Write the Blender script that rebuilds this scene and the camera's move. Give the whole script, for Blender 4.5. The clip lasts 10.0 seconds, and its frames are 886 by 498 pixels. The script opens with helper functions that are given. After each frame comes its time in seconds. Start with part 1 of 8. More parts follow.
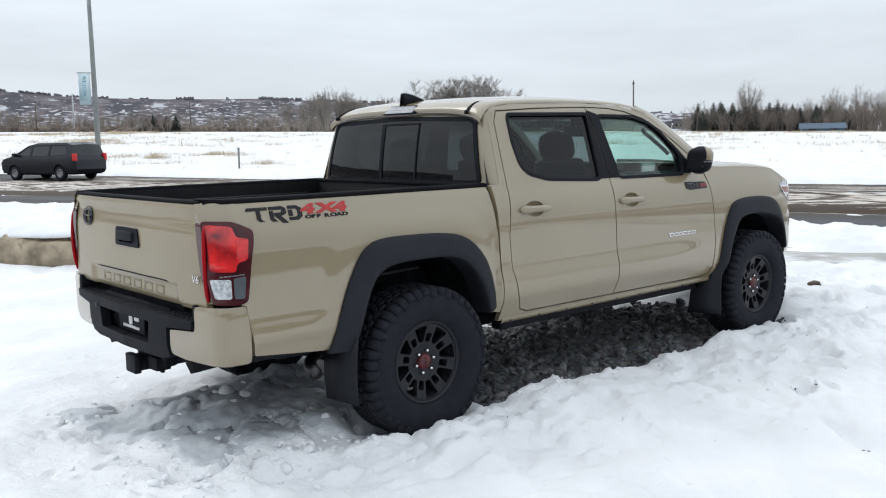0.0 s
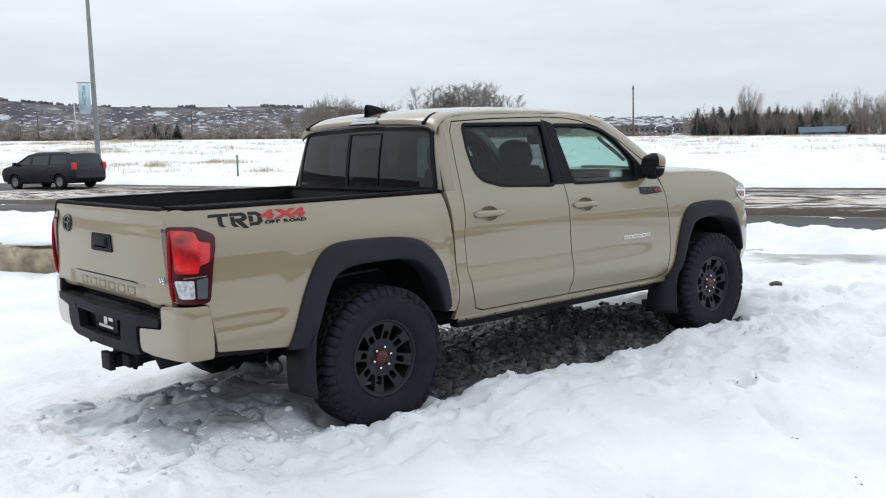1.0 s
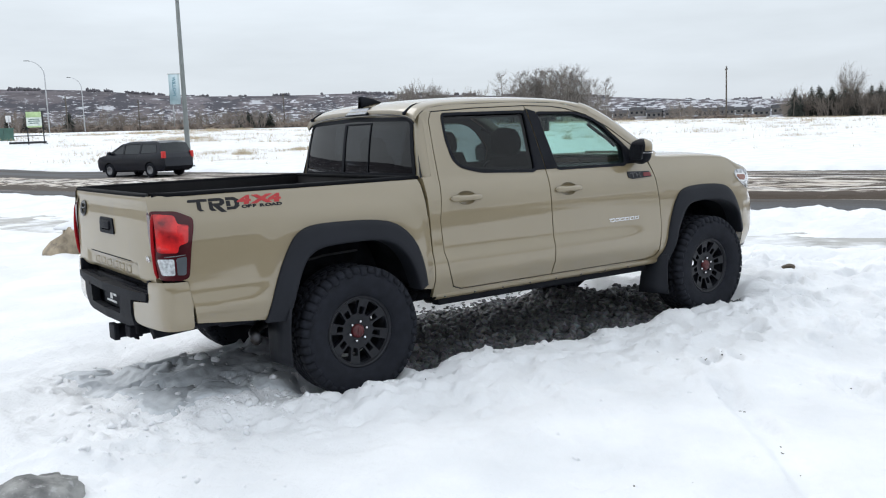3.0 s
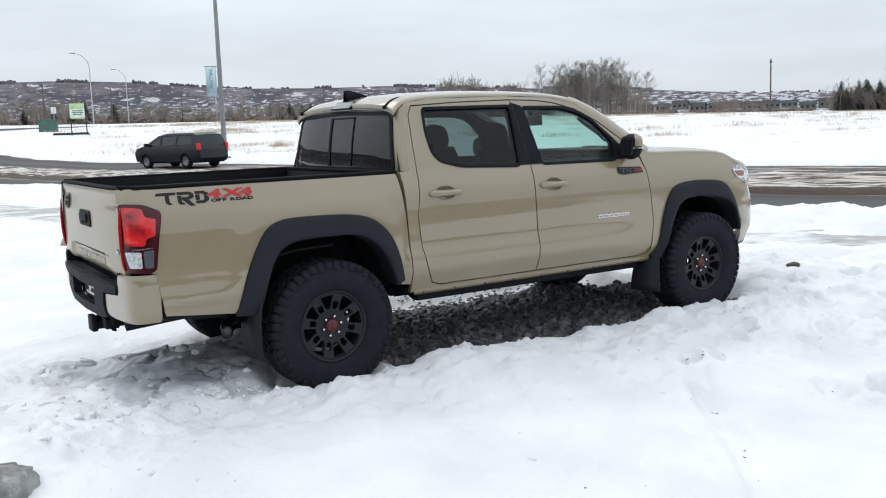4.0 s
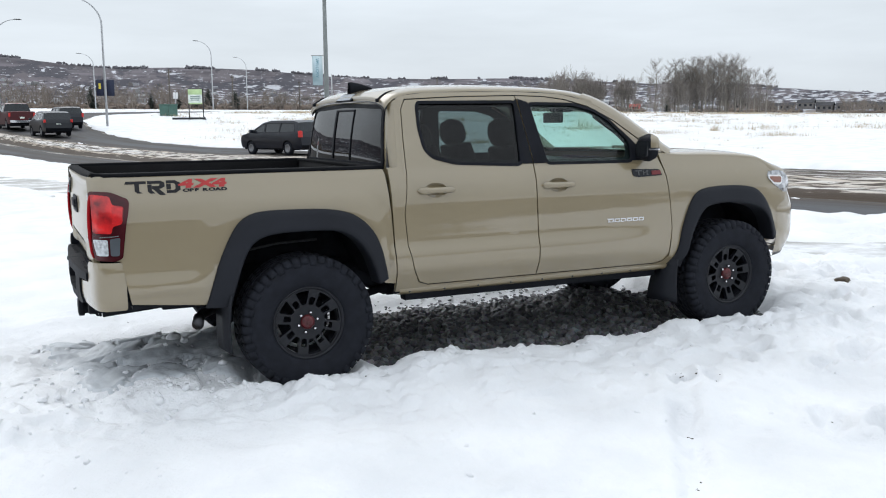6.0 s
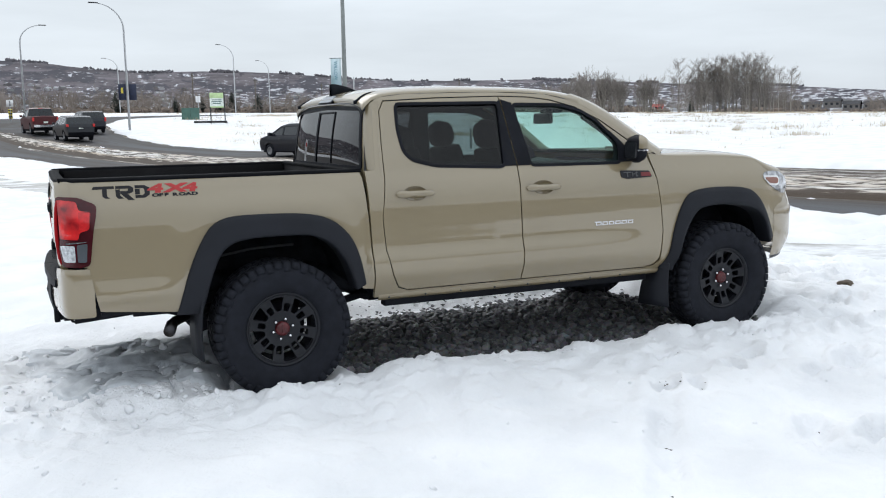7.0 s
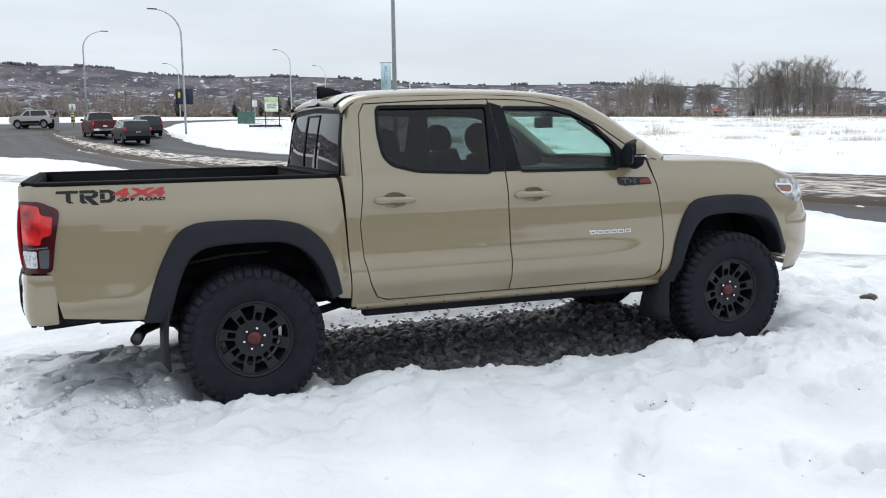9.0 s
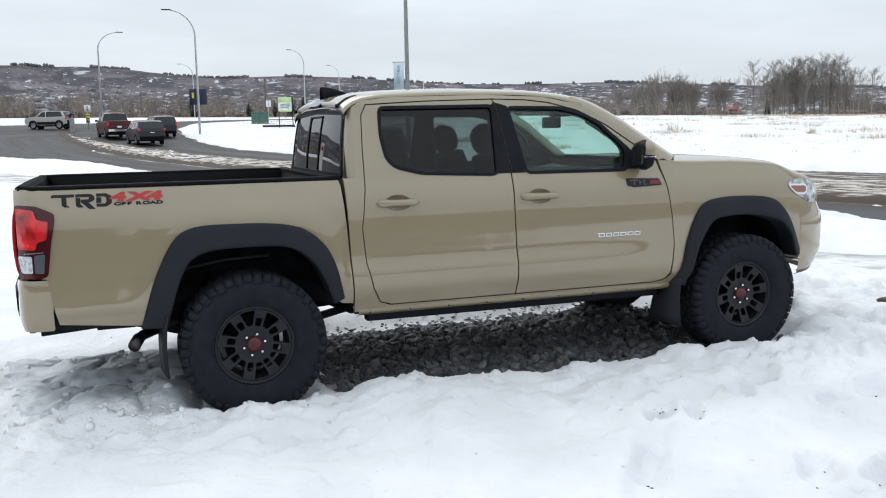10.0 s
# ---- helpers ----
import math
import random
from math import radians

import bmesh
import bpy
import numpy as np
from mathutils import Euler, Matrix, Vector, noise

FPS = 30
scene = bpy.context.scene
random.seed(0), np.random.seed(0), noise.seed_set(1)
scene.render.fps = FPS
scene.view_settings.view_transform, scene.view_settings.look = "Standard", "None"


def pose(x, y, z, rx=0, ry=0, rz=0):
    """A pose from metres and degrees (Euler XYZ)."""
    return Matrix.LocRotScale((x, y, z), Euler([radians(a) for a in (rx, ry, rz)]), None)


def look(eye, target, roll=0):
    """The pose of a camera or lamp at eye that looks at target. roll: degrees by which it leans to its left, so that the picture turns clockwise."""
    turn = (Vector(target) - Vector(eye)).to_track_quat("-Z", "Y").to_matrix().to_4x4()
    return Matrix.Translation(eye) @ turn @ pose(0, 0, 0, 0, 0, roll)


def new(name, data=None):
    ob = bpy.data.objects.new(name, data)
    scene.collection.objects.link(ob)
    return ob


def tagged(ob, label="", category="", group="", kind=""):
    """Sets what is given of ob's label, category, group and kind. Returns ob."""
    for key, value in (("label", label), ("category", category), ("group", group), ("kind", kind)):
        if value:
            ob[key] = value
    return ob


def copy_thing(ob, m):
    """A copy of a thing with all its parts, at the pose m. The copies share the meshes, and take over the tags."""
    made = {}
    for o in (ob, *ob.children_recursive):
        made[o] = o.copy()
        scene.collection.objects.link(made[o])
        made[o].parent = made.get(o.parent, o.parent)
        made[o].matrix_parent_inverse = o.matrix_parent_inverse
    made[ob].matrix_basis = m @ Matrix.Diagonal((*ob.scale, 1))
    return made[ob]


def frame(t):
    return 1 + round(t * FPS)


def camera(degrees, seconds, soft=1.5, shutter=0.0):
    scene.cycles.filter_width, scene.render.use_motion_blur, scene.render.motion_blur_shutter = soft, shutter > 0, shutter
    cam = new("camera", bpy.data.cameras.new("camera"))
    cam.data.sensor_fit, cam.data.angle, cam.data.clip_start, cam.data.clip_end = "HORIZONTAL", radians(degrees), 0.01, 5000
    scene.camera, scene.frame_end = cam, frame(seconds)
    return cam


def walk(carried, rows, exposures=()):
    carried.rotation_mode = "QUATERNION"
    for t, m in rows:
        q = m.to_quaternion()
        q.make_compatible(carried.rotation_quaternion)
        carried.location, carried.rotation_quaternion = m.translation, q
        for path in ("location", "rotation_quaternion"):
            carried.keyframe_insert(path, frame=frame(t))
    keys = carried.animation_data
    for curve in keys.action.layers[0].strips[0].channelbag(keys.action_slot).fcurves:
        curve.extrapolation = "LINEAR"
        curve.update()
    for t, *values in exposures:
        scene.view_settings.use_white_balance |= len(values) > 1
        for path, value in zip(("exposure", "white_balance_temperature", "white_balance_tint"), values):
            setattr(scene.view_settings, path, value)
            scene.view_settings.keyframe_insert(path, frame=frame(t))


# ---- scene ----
cam = camera(51.9, 10.0, 1.1)
METRES, EYE, TILT, LEAN, TURN = 3.409, 1.5, 0.0, 0.0, -42.6
ROWS = [
    (0.0, 0.0, 0.0, 0.0, -0.14, -6.82, 1.2),
    (0.5, 0.0412, -0.0507, -0.0025, -0.35, -6.45, 1.51),
    (1.0, 0.077, -0.0921, 0.0034, -0.03, -6.44, 1.6),
    (1.5, 0.1392, -0.1285, 0.0045, 2.39, -6.4, 1.69),
    (2.0, 0.1923, -0.1577, 0.0038, 4.06, -6.4, 1.79),
    (2.5, 0.2375, -0.1826, 0.0031, 4.62, -6.78, 2.08),
    (4.0, 0.4033, -0.1679, 0.0019, 8.17, -7.53, 2.06),
    (4.5, 0.4551, -0.1339, 0.0005, 9.28, -7.2, 1.66),
    (5.0, 0.5048, -0.111, 0.0037, 11.53, -7.19, 1.05),
    (5.5, 0.5713, -0.0964, 0.0029, 13.97, -7.63, 0.61),
    (7.0, 0.6788, -0.0062, 0.001, 16.72, -7.71, 1.01),
    (7.5, 0.7168, 0.0219, 0.0015, 18.26, -7.49, 0.9),
    (8.0, 0.7598, 0.0445, 0.0021, 19.67, -7.64, 0.7),
    (8.5, 0.7815, 0.0637, 0.0016, 20.08, -7.88, 1.17),
    (9.0, 0.784, 0.0971, -0.0019, 20.27, -7.38, 0.9),
    (9.5, 0.784, 0.1274, -0.0015, 20.46, -7.26, 0.67),
    (10.0, 0.7874, 0.1366, 0.0007, 21.14, -7.41, 1.12),
]
walk(cam, [(t, pose(0, 0, EYE, TILT, LEAN, TURN) @ pose(METRES * x, METRES * y, METRES * z, 90 + pitch, roll, yaw)) for t, x, y, z, yaw, pitch, roll in ROWS])

# ---- world, sun and exposure ----
scene.view_settings.exposure = 0.28
world = bpy.data.worlds.new("world")
scene.world = world
world.use_nodes = True
wn, wl = world.node_tree.nodes, world.node_tree.links
wn.clear()
w_out = wn.new("ShaderNodeOutputWorld")
w_bg = wn.new("ShaderNodeBackground")
w_sky = wn.new("ShaderNodeTexSky")
w_sky.sky_type = "NISHITA"
w_sky.sun_disc = False
w_sky.sun_elevation = radians(49)
w_sky.sun_rotation = radians(-10)
w_sky.altitude = 1000
w_sky.dust_density = 3.0
w_scale = wn.new("ShaderNodeVectorMath")
w_scale.operation = "SCALE"
w_scale.inputs["Scale"].default_value = 0.07
w_co = wn.new("ShaderNodeTexCoord")
w_sep = wn.new("ShaderNodeSeparateXYZ")
w_ramp = wn.new("ShaderNodeValToRGB")          # overcast: brighter towards the zenith
w_ramp.color_ramp.elements[0].position = 0.0
w_ramp.color_ramp.elements[0].color = (0.585, 0.635, 0.69, 1)
w_ramp.color_ramp.elements[1].position = 0.9
w_ramp.color_ramp.elements[1].color = (1.02, 1.10, 1.18, 1)
e = w_ramp.color_ramp.elements.new(0.12)
e.color = (0.675, 0.735, 0.79, 1)
e = w_ramp.color_ramp.elements.new(0.35)
e.color = (0.86, 0.93, 1.0, 1)
w_map = wn.new("ShaderNodeMapping")
w_map.inputs["Scale"].default_value = (2.2, 2.2, 13.0)
w_noise = wn.new("ShaderNodeTexNoise")
w_noise.inputs["Scale"].default_value = 1.3
w_noise.inputs["Detail"].default_value = 6
w_noise.inputs["Roughness"].default_value = 0.55
w_cr = wn.new("ShaderNodeMapRange")
w_cr.inputs["From Min"].default_value = 0.3
w_cr.inputs["From Max"].default_value = 0.7
w_cr.inputs["To Min"].default_value = 0.90
w_cr.inputs["To Max"].default_value = 1.08
w_mul = wn.new("ShaderNodeVectorMath")
w_mul.operation = "SCALE"
w_mix = wn.new("ShaderNodeMix")
w_mix.data_type = "RGBA"
w_mix.inputs["Factor"].default_value = 0.93     # cloud cover
wl.new(w_co.outputs["Generated"], w_sep.inputs[0])
wl.new(w_sep.outputs["Z"], w_ramp.inputs["Fac"])
wl.new(w_co.outputs["Generated"], w_map.inputs["Vector"])
wl.new(w_map.outputs["Vector"], w_noise.inputs["Vector"])
wl.new(w_noise.outputs["Fac"], w_cr.inputs["Value"])
wl.new(w_ramp.outputs["Color"], w_mul.inputs[0])
wl.new(w_cr.outputs["Result"], w_mul.inputs["Scale"])
wl.new(w_sky.outputs["Color"], w_scale.inputs[0])
wl.new(w_scale.outputs[0], w_mix.inputs["A"])
wl.new(w_mul.outputs[0], w_mix.inputs["B"])
wl.new(w_mix.outputs["Result"], w_bg.inputs["Color"])
w_bg.inputs["Strength"].default_value = 1.0
wl.new(w_bg.outputs[0], w_out.inputs["Surface"])

sun_data = bpy.data.lights.new("sun", "SUN")
sun_data.energy = 0.75
sun_data.angle = radians(40)
sun_data.color = (1.0, 0.98, 0.955)
sun = new("sun", sun_data)
sun.matrix_basis = look((-4, 22, 26), (0, 0, 0))
tagged(sun, kind="structure")


# ---- materials ----
def mat(name, col, rough=0.6, metal=0.0, var=0.12, scale=6.0, bump=0.0, bscale=80.0, coat=0.0, spec=0.5, col2=None, dirt=None, fine=4):
    """A surface with broad and fine variation. col2: the second colour of the broad noise; dirt: (colour, amount, scale)."""
    m = bpy.data.materials.new(name)
    m.use_nodes = True
    nt = m.node_tree
    b = nt.nodes["Principled BSDF"]
    b.inputs["Roughness"].default_value = rough
    b.inputs["Metallic"].default_value = metal
    b.inputs["Specular IOR Level"].default_value = spec
    b.inputs["Coat Weight"].default_value = coat
    b.inputs["Coat Roughness"].default_value = 0.04
    co = nt.nodes.new("ShaderNodeTexCoord")
    n1 = nt.nodes.new("ShaderNodeTexNoise")
    n1.inputs["Scale"].default_value = scale
    n1.inputs["Detail"].default_value = 5
    nt.links.new(co.outputs["Object"], n1.inputs["Vector"])
    r = nt.nodes.new("ShaderNodeValToRGB")
    r.color_ramp.elements[0].position = 0.33
    r.color_ramp.elements[1].position = 0.67
    lo = [c * (1 - var) for c in col]
    hi = [min(1, c * (1 + var)) for c in (col2 or col)]
    r.color_ramp.elements[0].color = (*lo, 1)
    r.color_ramp.elements[1].color = (*hi, 1)
    nt.links.new(n1.outputs["Fac"], r.inputs["Fac"])
    out = r.outputs["Color"]
    if dirt:
        n3 = nt.nodes.new("ShaderNodeTexNoise")
        n3.inputs["Scale"].default_value = dirt[2]
        n3.inputs["Detail"].default_value = 8
        n3.inputs["Roughness"].default_value = 0.65
        nt.links.new(co.outputs["Object"], n3.inputs["Vector"])
        mr = nt.nodes.new("ShaderNodeMapRange")
        mr.inputs["From Min"].default_value = 0.62 - 0.25 * dirt[1]
        mr.inputs["From Max"].default_value = 0.80 - 0.25 * dirt[1]
        nt.links.new(n3.outputs["Fac"], mr.inputs["Value"])
        mx = nt.nodes.new("ShaderNodeMix")
        mx.data_type = "RGBA"
        nt.links.new(mr.outputs["Result"], mx.inputs["Factor"])
        nt.links.new(out, mx.inputs["A"])
        mx.inputs["B"].default_value = (*dirt[0], 1)
        out = mx.outputs["Result"]
    nt.links.new(out, b.inputs["Base Color"])
    if bump:
        n2 = nt.nodes.new("ShaderNodeTexNoise")
        n2.inputs["Scale"].default_value = bscale
        n2.inputs["Detail"].default_value = fine
        nt.links.new(co.outputs["Object"], n2.inputs["Vector"])
        bp = nt.nodes.new("ShaderNodeBump")
        bp.inputs["Strength"].default_value = bump
        bp.inputs["Distance"].default_value = 0.02
        nt.links.new(n2.outputs["Fac"], bp.inputs["Height"])
        nt.links.new(bp.outputs["Normal"], b.inputs["Normal"])
    return m


def glass(name, tint, gloss=1.0):
    """A thin tinted pane: tinted see-through with a mirror coat by Fresnel."""
    m = bpy.data.materials.new(name)
    m.use_nodes = True
    nt = m.node_tree
    nt.nodes.clear()
    o = nt.nodes.new("ShaderNodeOutputMaterial")
    t = nt.nodes.new("ShaderNodeBsdfTransparent")
    t.inputs["Color"].default_value = (*tint, 1)
    g = nt.nodes.new("ShaderNodeBsdfGlossy")
    g.inputs["Roughness"].default_value = 0.01
    f = nt.nodes.new("ShaderNodeLayerWeight")
    f.inputs["Blend"].default_value = 0.5
    pw = nt.nodes.new("ShaderNodeMath")
    pw.operation = "POWER"
    pw.inputs[1].default_value = 4.0
    mu = nt.nodes.new("ShaderNodeMath")
    mu.operation = "MULTIPLY_ADD"
    mu.inputs[1].default_value = 0.85 * gloss
    mu.inputs[2].default_value = 0.045 * gloss
    nt.links.new(f.outputs["Facing"], pw.inputs[0])
    x = nt.nodes.new("ShaderNodeMixShader")
    nt.links.new(pw.outputs[0], mu.inputs[0])
    nt.links.new(mu.outputs[0], x.inputs["Fac"])
    nt.links.new(t.outputs[0], x.inputs[1])
    nt.links.new(g.outputs[0], x.inputs[2])
    nt.links.new(x.outputs[0], o.inputs["Surface"])
    return m


M_PAINT = mat("tan_paint", (0.236, 0.187, 0.107), 0.42, 0.0, 0.03, 1.2, coat=1.0)
M_PAINT.node_tree.nodes["Principled BSDF"].inputs["Coat IOR"].default_value = 1.80
M_BLACK = mat("black_plastic", (0.0095, 0.0105, 0.0145), 0.62, var=0.2, bump=0.08, bscale=500, spec=0.12, dirt=((0.016, 0.016, 0.017), 0.2, 5.0))
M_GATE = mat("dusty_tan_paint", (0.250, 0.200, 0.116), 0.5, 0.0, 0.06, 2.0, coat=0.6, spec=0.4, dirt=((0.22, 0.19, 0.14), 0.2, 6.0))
M_CAP = mat("cap_plastic", (0.006, 0.0065, 0.008), 0.8, var=0.2, bump=0.08, bscale=500, spec=0.08)
M_FLARE = mat("flare_plastic", (0.0120, 0.0135, 0.0185), 0.62, var=0.12, scale=4, bump=0.06, bscale=600, spec=0.25, dirt=((0.018, 0.019, 0.022), 0.2, 3.0))
M_GLOSSBLACK = mat("gloss_black", (0.012, 0.013, 0.016), 0.22, var=0.1)
M_RUBBER = mat("tyre_rubber", (0.0125, 0.0140, 0.0195), 0.82, var=0.2, scale=20, bump=0.12, bscale=200, spec=0.2, dirt=((0.012, 0.012, 0.0135), 0.15, 9.0))
M_RIM = mat("black_rim", (0.0105, 0.0115, 0.0155), 0.4, var=0.15, spec=0.3)
M_CHROME = mat("chrome", (0.75, 0.75, 0.77), 0.12, 1.0, 0.05)
M_STEEL = mat("dull_steel", (0.065, 0.065, 0.07), 0.42, 1.0, 0.3, 10, dirt=((0.05, 0.04, 0.035), 0.4, 12.0))
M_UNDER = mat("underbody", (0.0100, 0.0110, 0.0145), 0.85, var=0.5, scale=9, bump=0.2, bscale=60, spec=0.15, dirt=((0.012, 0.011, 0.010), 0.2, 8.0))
M_LINER = mat("bed_liner", (0.007, 0.007, 0.008), 0.8, var=0.2, bump=0.3, bscale=300, spec=0.15)
M_TAILRED = mat("tail_lens_red", (0.22, 0.005, 0.010), 0.18, var=0.35, scale=12, coat=0.7, col2=(0.55, 0.012, 0.012))
M_TAILLIT = mat("tail_lens_bright", (0.58, 0.014, 0.016), 0.18, var=0.15, scale=40, coat=0.7)
M_TAILDARK = mat("tail_lens_dark", (0.050, 0.003, 0.006), 0.16, var=0.3, scale=10, coat=0.3, spec=0.3)
M_TAILEDGE = mat("tail_lens_edge", (0.30, 0.004, 0.008), 0.35, var=0.2, scale=8, spec=0.15)
M_TAILCLEAR = mat("reverse_lens", (0.48, 0.50, 0.52), 0.15, var=0.35, scale=60, coat=1.0)
M_TAILGREY = mat("tail_lens_grey", (0.07, 0.08, 0.09), 0.15, var=0.2, coat=1.0)
M_RED = mat("red_badge", (0.36, 0.018, 0.018), 0.35, var=0.15)
M_PLAQUERED = mat("plaque_red", (0.15, 0.010, 0.013), 0.35, var=0.2)
M_PLAQUEGREY = mat("plaque_grey", (0.10, 0.10, 0.105), 0.5, var=0.1, spec=0.2)
M_BADGE = mat("bright_badge", (0.82, 0.82, 0.84), 0.25, 0.3, 0.05)
M_HUBRED = mat("hub_red", (0.075, 0.008, 0.010), 0.35, var=0.4, scale=30)
M_STICKER = mat("dark_sticker", (0.013, 0.012, 0.014), 0.5, var=0.1, spec=0.25)
M_WHITE = mat("white_paint", (0.78, 0.78, 0.78), 0.4, var=0.04)
M_SEAT = mat("seat_cloth", (0.012, 0.012, 0.014), 0.9, var=0.2, bump=0.2, bscale=400)
M_TRIM = mat("grey_trim", (0.022, 0.023, 0.026), 0.7, var=0.15)
M_GLASS = glass("clear_glass", (0.58, 0.77, 0.72))
M_PRIVACY = glass("privacy_glass", (0.18, 0.198, 0.205), 0.7)
M_DARKGLASS = glass("dark_glass", (0.034, 0.037, 0.042), 1.0)
M_HEADGLASS = mat("headlight_lens", (0.17, 0.18, 0.20), 0.10, var=0.6, scale=22, coat=1.0, col2=(0.40, 0.41, 0.43))
M_LAMPGREY = mat("smoked_lamp_lens", (0.17, 0.19, 0.22), 0.3, var=0.25, scale=20)
M_AMBER = mat("amber_lens", (0.27, 0.125, 0.095), 0.25, var=0.1)


# ---- building helpers ----
def part(name, bm, material, parent=None, label="", smooth=True, flip=False):
    """Links a bmesh as one mesh object, under parent if there is one."""
    me = bpy.data.meshes.new(name)
    if flip:
        bmesh.ops.reverse_faces(bm, faces=bm.faces)
    bm.to_mesh(me)
    bm.free()
    for p in me.polygons:
        p.use_smooth = smooth
    me.materials.append(material)
    ob = new(name, me)
    ob.parent = parent
    if label:
        ob["label"] = label
    return ob


def thing(name, m, label, category, group="", kind=""):
    ob = new(name)
    ob.matrix_basis = m
    return tagged(ob, label, category, group, kind)


def curve(pts, v):
    """A smooth curve through the pairs (v, value)."""
    if v <= pts[0][0]:
        return pts[0][1]
    if v >= pts[-1][0]:
        return pts[-1][1]
    n = len(pts)
    i = max(k for k in range(n - 1) if pts[k][0] <= v)

    def slope(k):
        a, b = max(k - 1, 0), min(k + 1, n - 1)
        return (pts[b][1] - pts[a][1]) / (pts[b][0] - pts[a][0])
    (x0, y0), (x1, y1) = pts[i], pts[i + 1]
    h = x1 - x0
    u = (v - x0) / h
    return y0 * (1 + 2 * u) * (1 - u) ** 2 + slope(i) * h * u * (1 - u) ** 2 + y1 * u * u * (3 - 2 * u) + slope(i + 1) * h * u * u * (u - 1)


def add_box(bm, x0, x1, y0, y1, z0, z1, bevel=0.0, m=None):
    r = bmesh.ops.create_cube(bm, size=1)
    vs = r["verts"]
    for v in vs:
        v.co = Vector(((x0 + x1) / 2 + v.co.x * (x1 - x0), (y0 + y1) / 2 + v.co.y * (y1 - y0), (z0 + z1) / 2 + v.co.z * (z1 - z0)))
    if bevel:
        es = list({e for v in vs for e in v.link_edges})
        r2 = bmesh.ops.bevel(bm, geom=es, offset=bevel, segments=2, profile=0.7, affect="EDGES")
        vs = list({v for f in r2["faces"] for v in f.verts} | {v for v in vs if v.is_valid})
    if m is not None:
        bmesh.ops.transform(bm, matrix=m, verts=vs)
    return vs


def box(x0, x1, y0, y1, z0, z1, bevel=0.0, m=None):
    bm = bmesh.new()
    add_box(bm, x0, x1, y0, y1, z0, z1, bevel, m)
    return bm


def add_tube(bm, pts, radii, n=10, cap=True):
    """A tube through points, with a radius at each."""
    rings = []
    for i, p in enumerate(pts):
        p = Vector(p)
        d = (Vector(pts[min(i + 1, len(pts) - 1)]) - Vector(pts[max(i - 1, 0)])).normalized()
        a = d.orthogonal().normalized() if i == 0 else (rings_a - d * rings_a.dot(d)).normalized()
        rings_a = a
        b = d.cross(a)
        r = radii[i] if isinstance(radii, (list, tuple)) else radii
        rings.append([bm.verts.new(p + r * (math.cos(k * 2 * math.pi / n) * a + math.sin(k * 2 * math.pi / n) * b)) for k in range(n)])
    for q, s in zip(rings, rings[1:]):
        for k in range(n):
            bm.faces.new((q[k], q[(k + 1) % n], s[(k + 1) % n], s[k]))
    if cap:
        bm.faces.new(rings[0][::-1])
        bm.faces.new(rings[-1])


def tube(pts, radii, n=10, cap=True):
    bm = bmesh.new()
    add_tube(bm, pts, radii, n, cap)
    return bm


def add_grid(bm, rows, closed=False):
    """Faces between rows of points of equal length."""
    vs = [[bm.verts.new(p) for p in row] for row in rows]
    for a, b in zip(vs, vs[1:]):
        n = len(a)
        for k in range(n if closed else n - 1):
            bm.faces.new((a[k], a[(k + 1) % n], b[(k + 1) % n], b[k]))
    return vs


def grid(rows, closed=False):
    bm = bmesh.new()
    add_grid(bm, rows, closed)
    return bm


def lathe(profile, n=48, axis="y"):
    """A ring of faces by turning (radius, offset) pairs about the y axis."""
    rows = []
    for k in range(n):
        a = 2 * math.pi * k / n
        rows.append([(r * math.cos(a), o, r * math.sin(a)) for r, o in profile])
    rows.append(rows[0])
    bm = grid(rows)
    bmesh.ops.remove_doubles(bm, verts=bm.verts, dist=1e-5)
    return bm


def rounded(pts, r, n=4):
    """The closed outline pts with its corners rounded by about r."""
    out = []
    m = len(pts)
    for i in range(m):
        p, a, b = Vector(pts[i]), Vector(pts[i - 1]), Vector(pts[(i + 1) % m])
        da, db = a - p, b - p
        k = min(r, da.length * 0.45, db.length * 0.45)
        s, e_ = p + da.normalized() * k, p + db.normalized() * k
        for j in range(n + 1):
            u = j / n
            out.append(tuple((1 - u) ** 2 * s + 2 * u * (1 - u) * p + u * u * e_))
    return out


def inset(pts, d):
    """The closed outline pts moved inwards by d (outwards where d is negative)."""
    n = len(pts)
    area = sum(pts[i - 1][0] * pts[i][1] - pts[i][0] * pts[i - 1][1] for i in range(n))
    s = 1 if area > 0 else -1
    out = []
    for i in range(n):
        a, p, b = Vector(pts[i - 1]), Vector(pts[i]), Vector(pts[(i + 1) % n])
        t = ((p - a).normalized() + (b - p).normalized())
        t = t.normalized() if t.length > 1e-6 else (b - p).normalized()
        out.append((p.x - s * t.y * d, p.y + s * t.x * d))
    return out


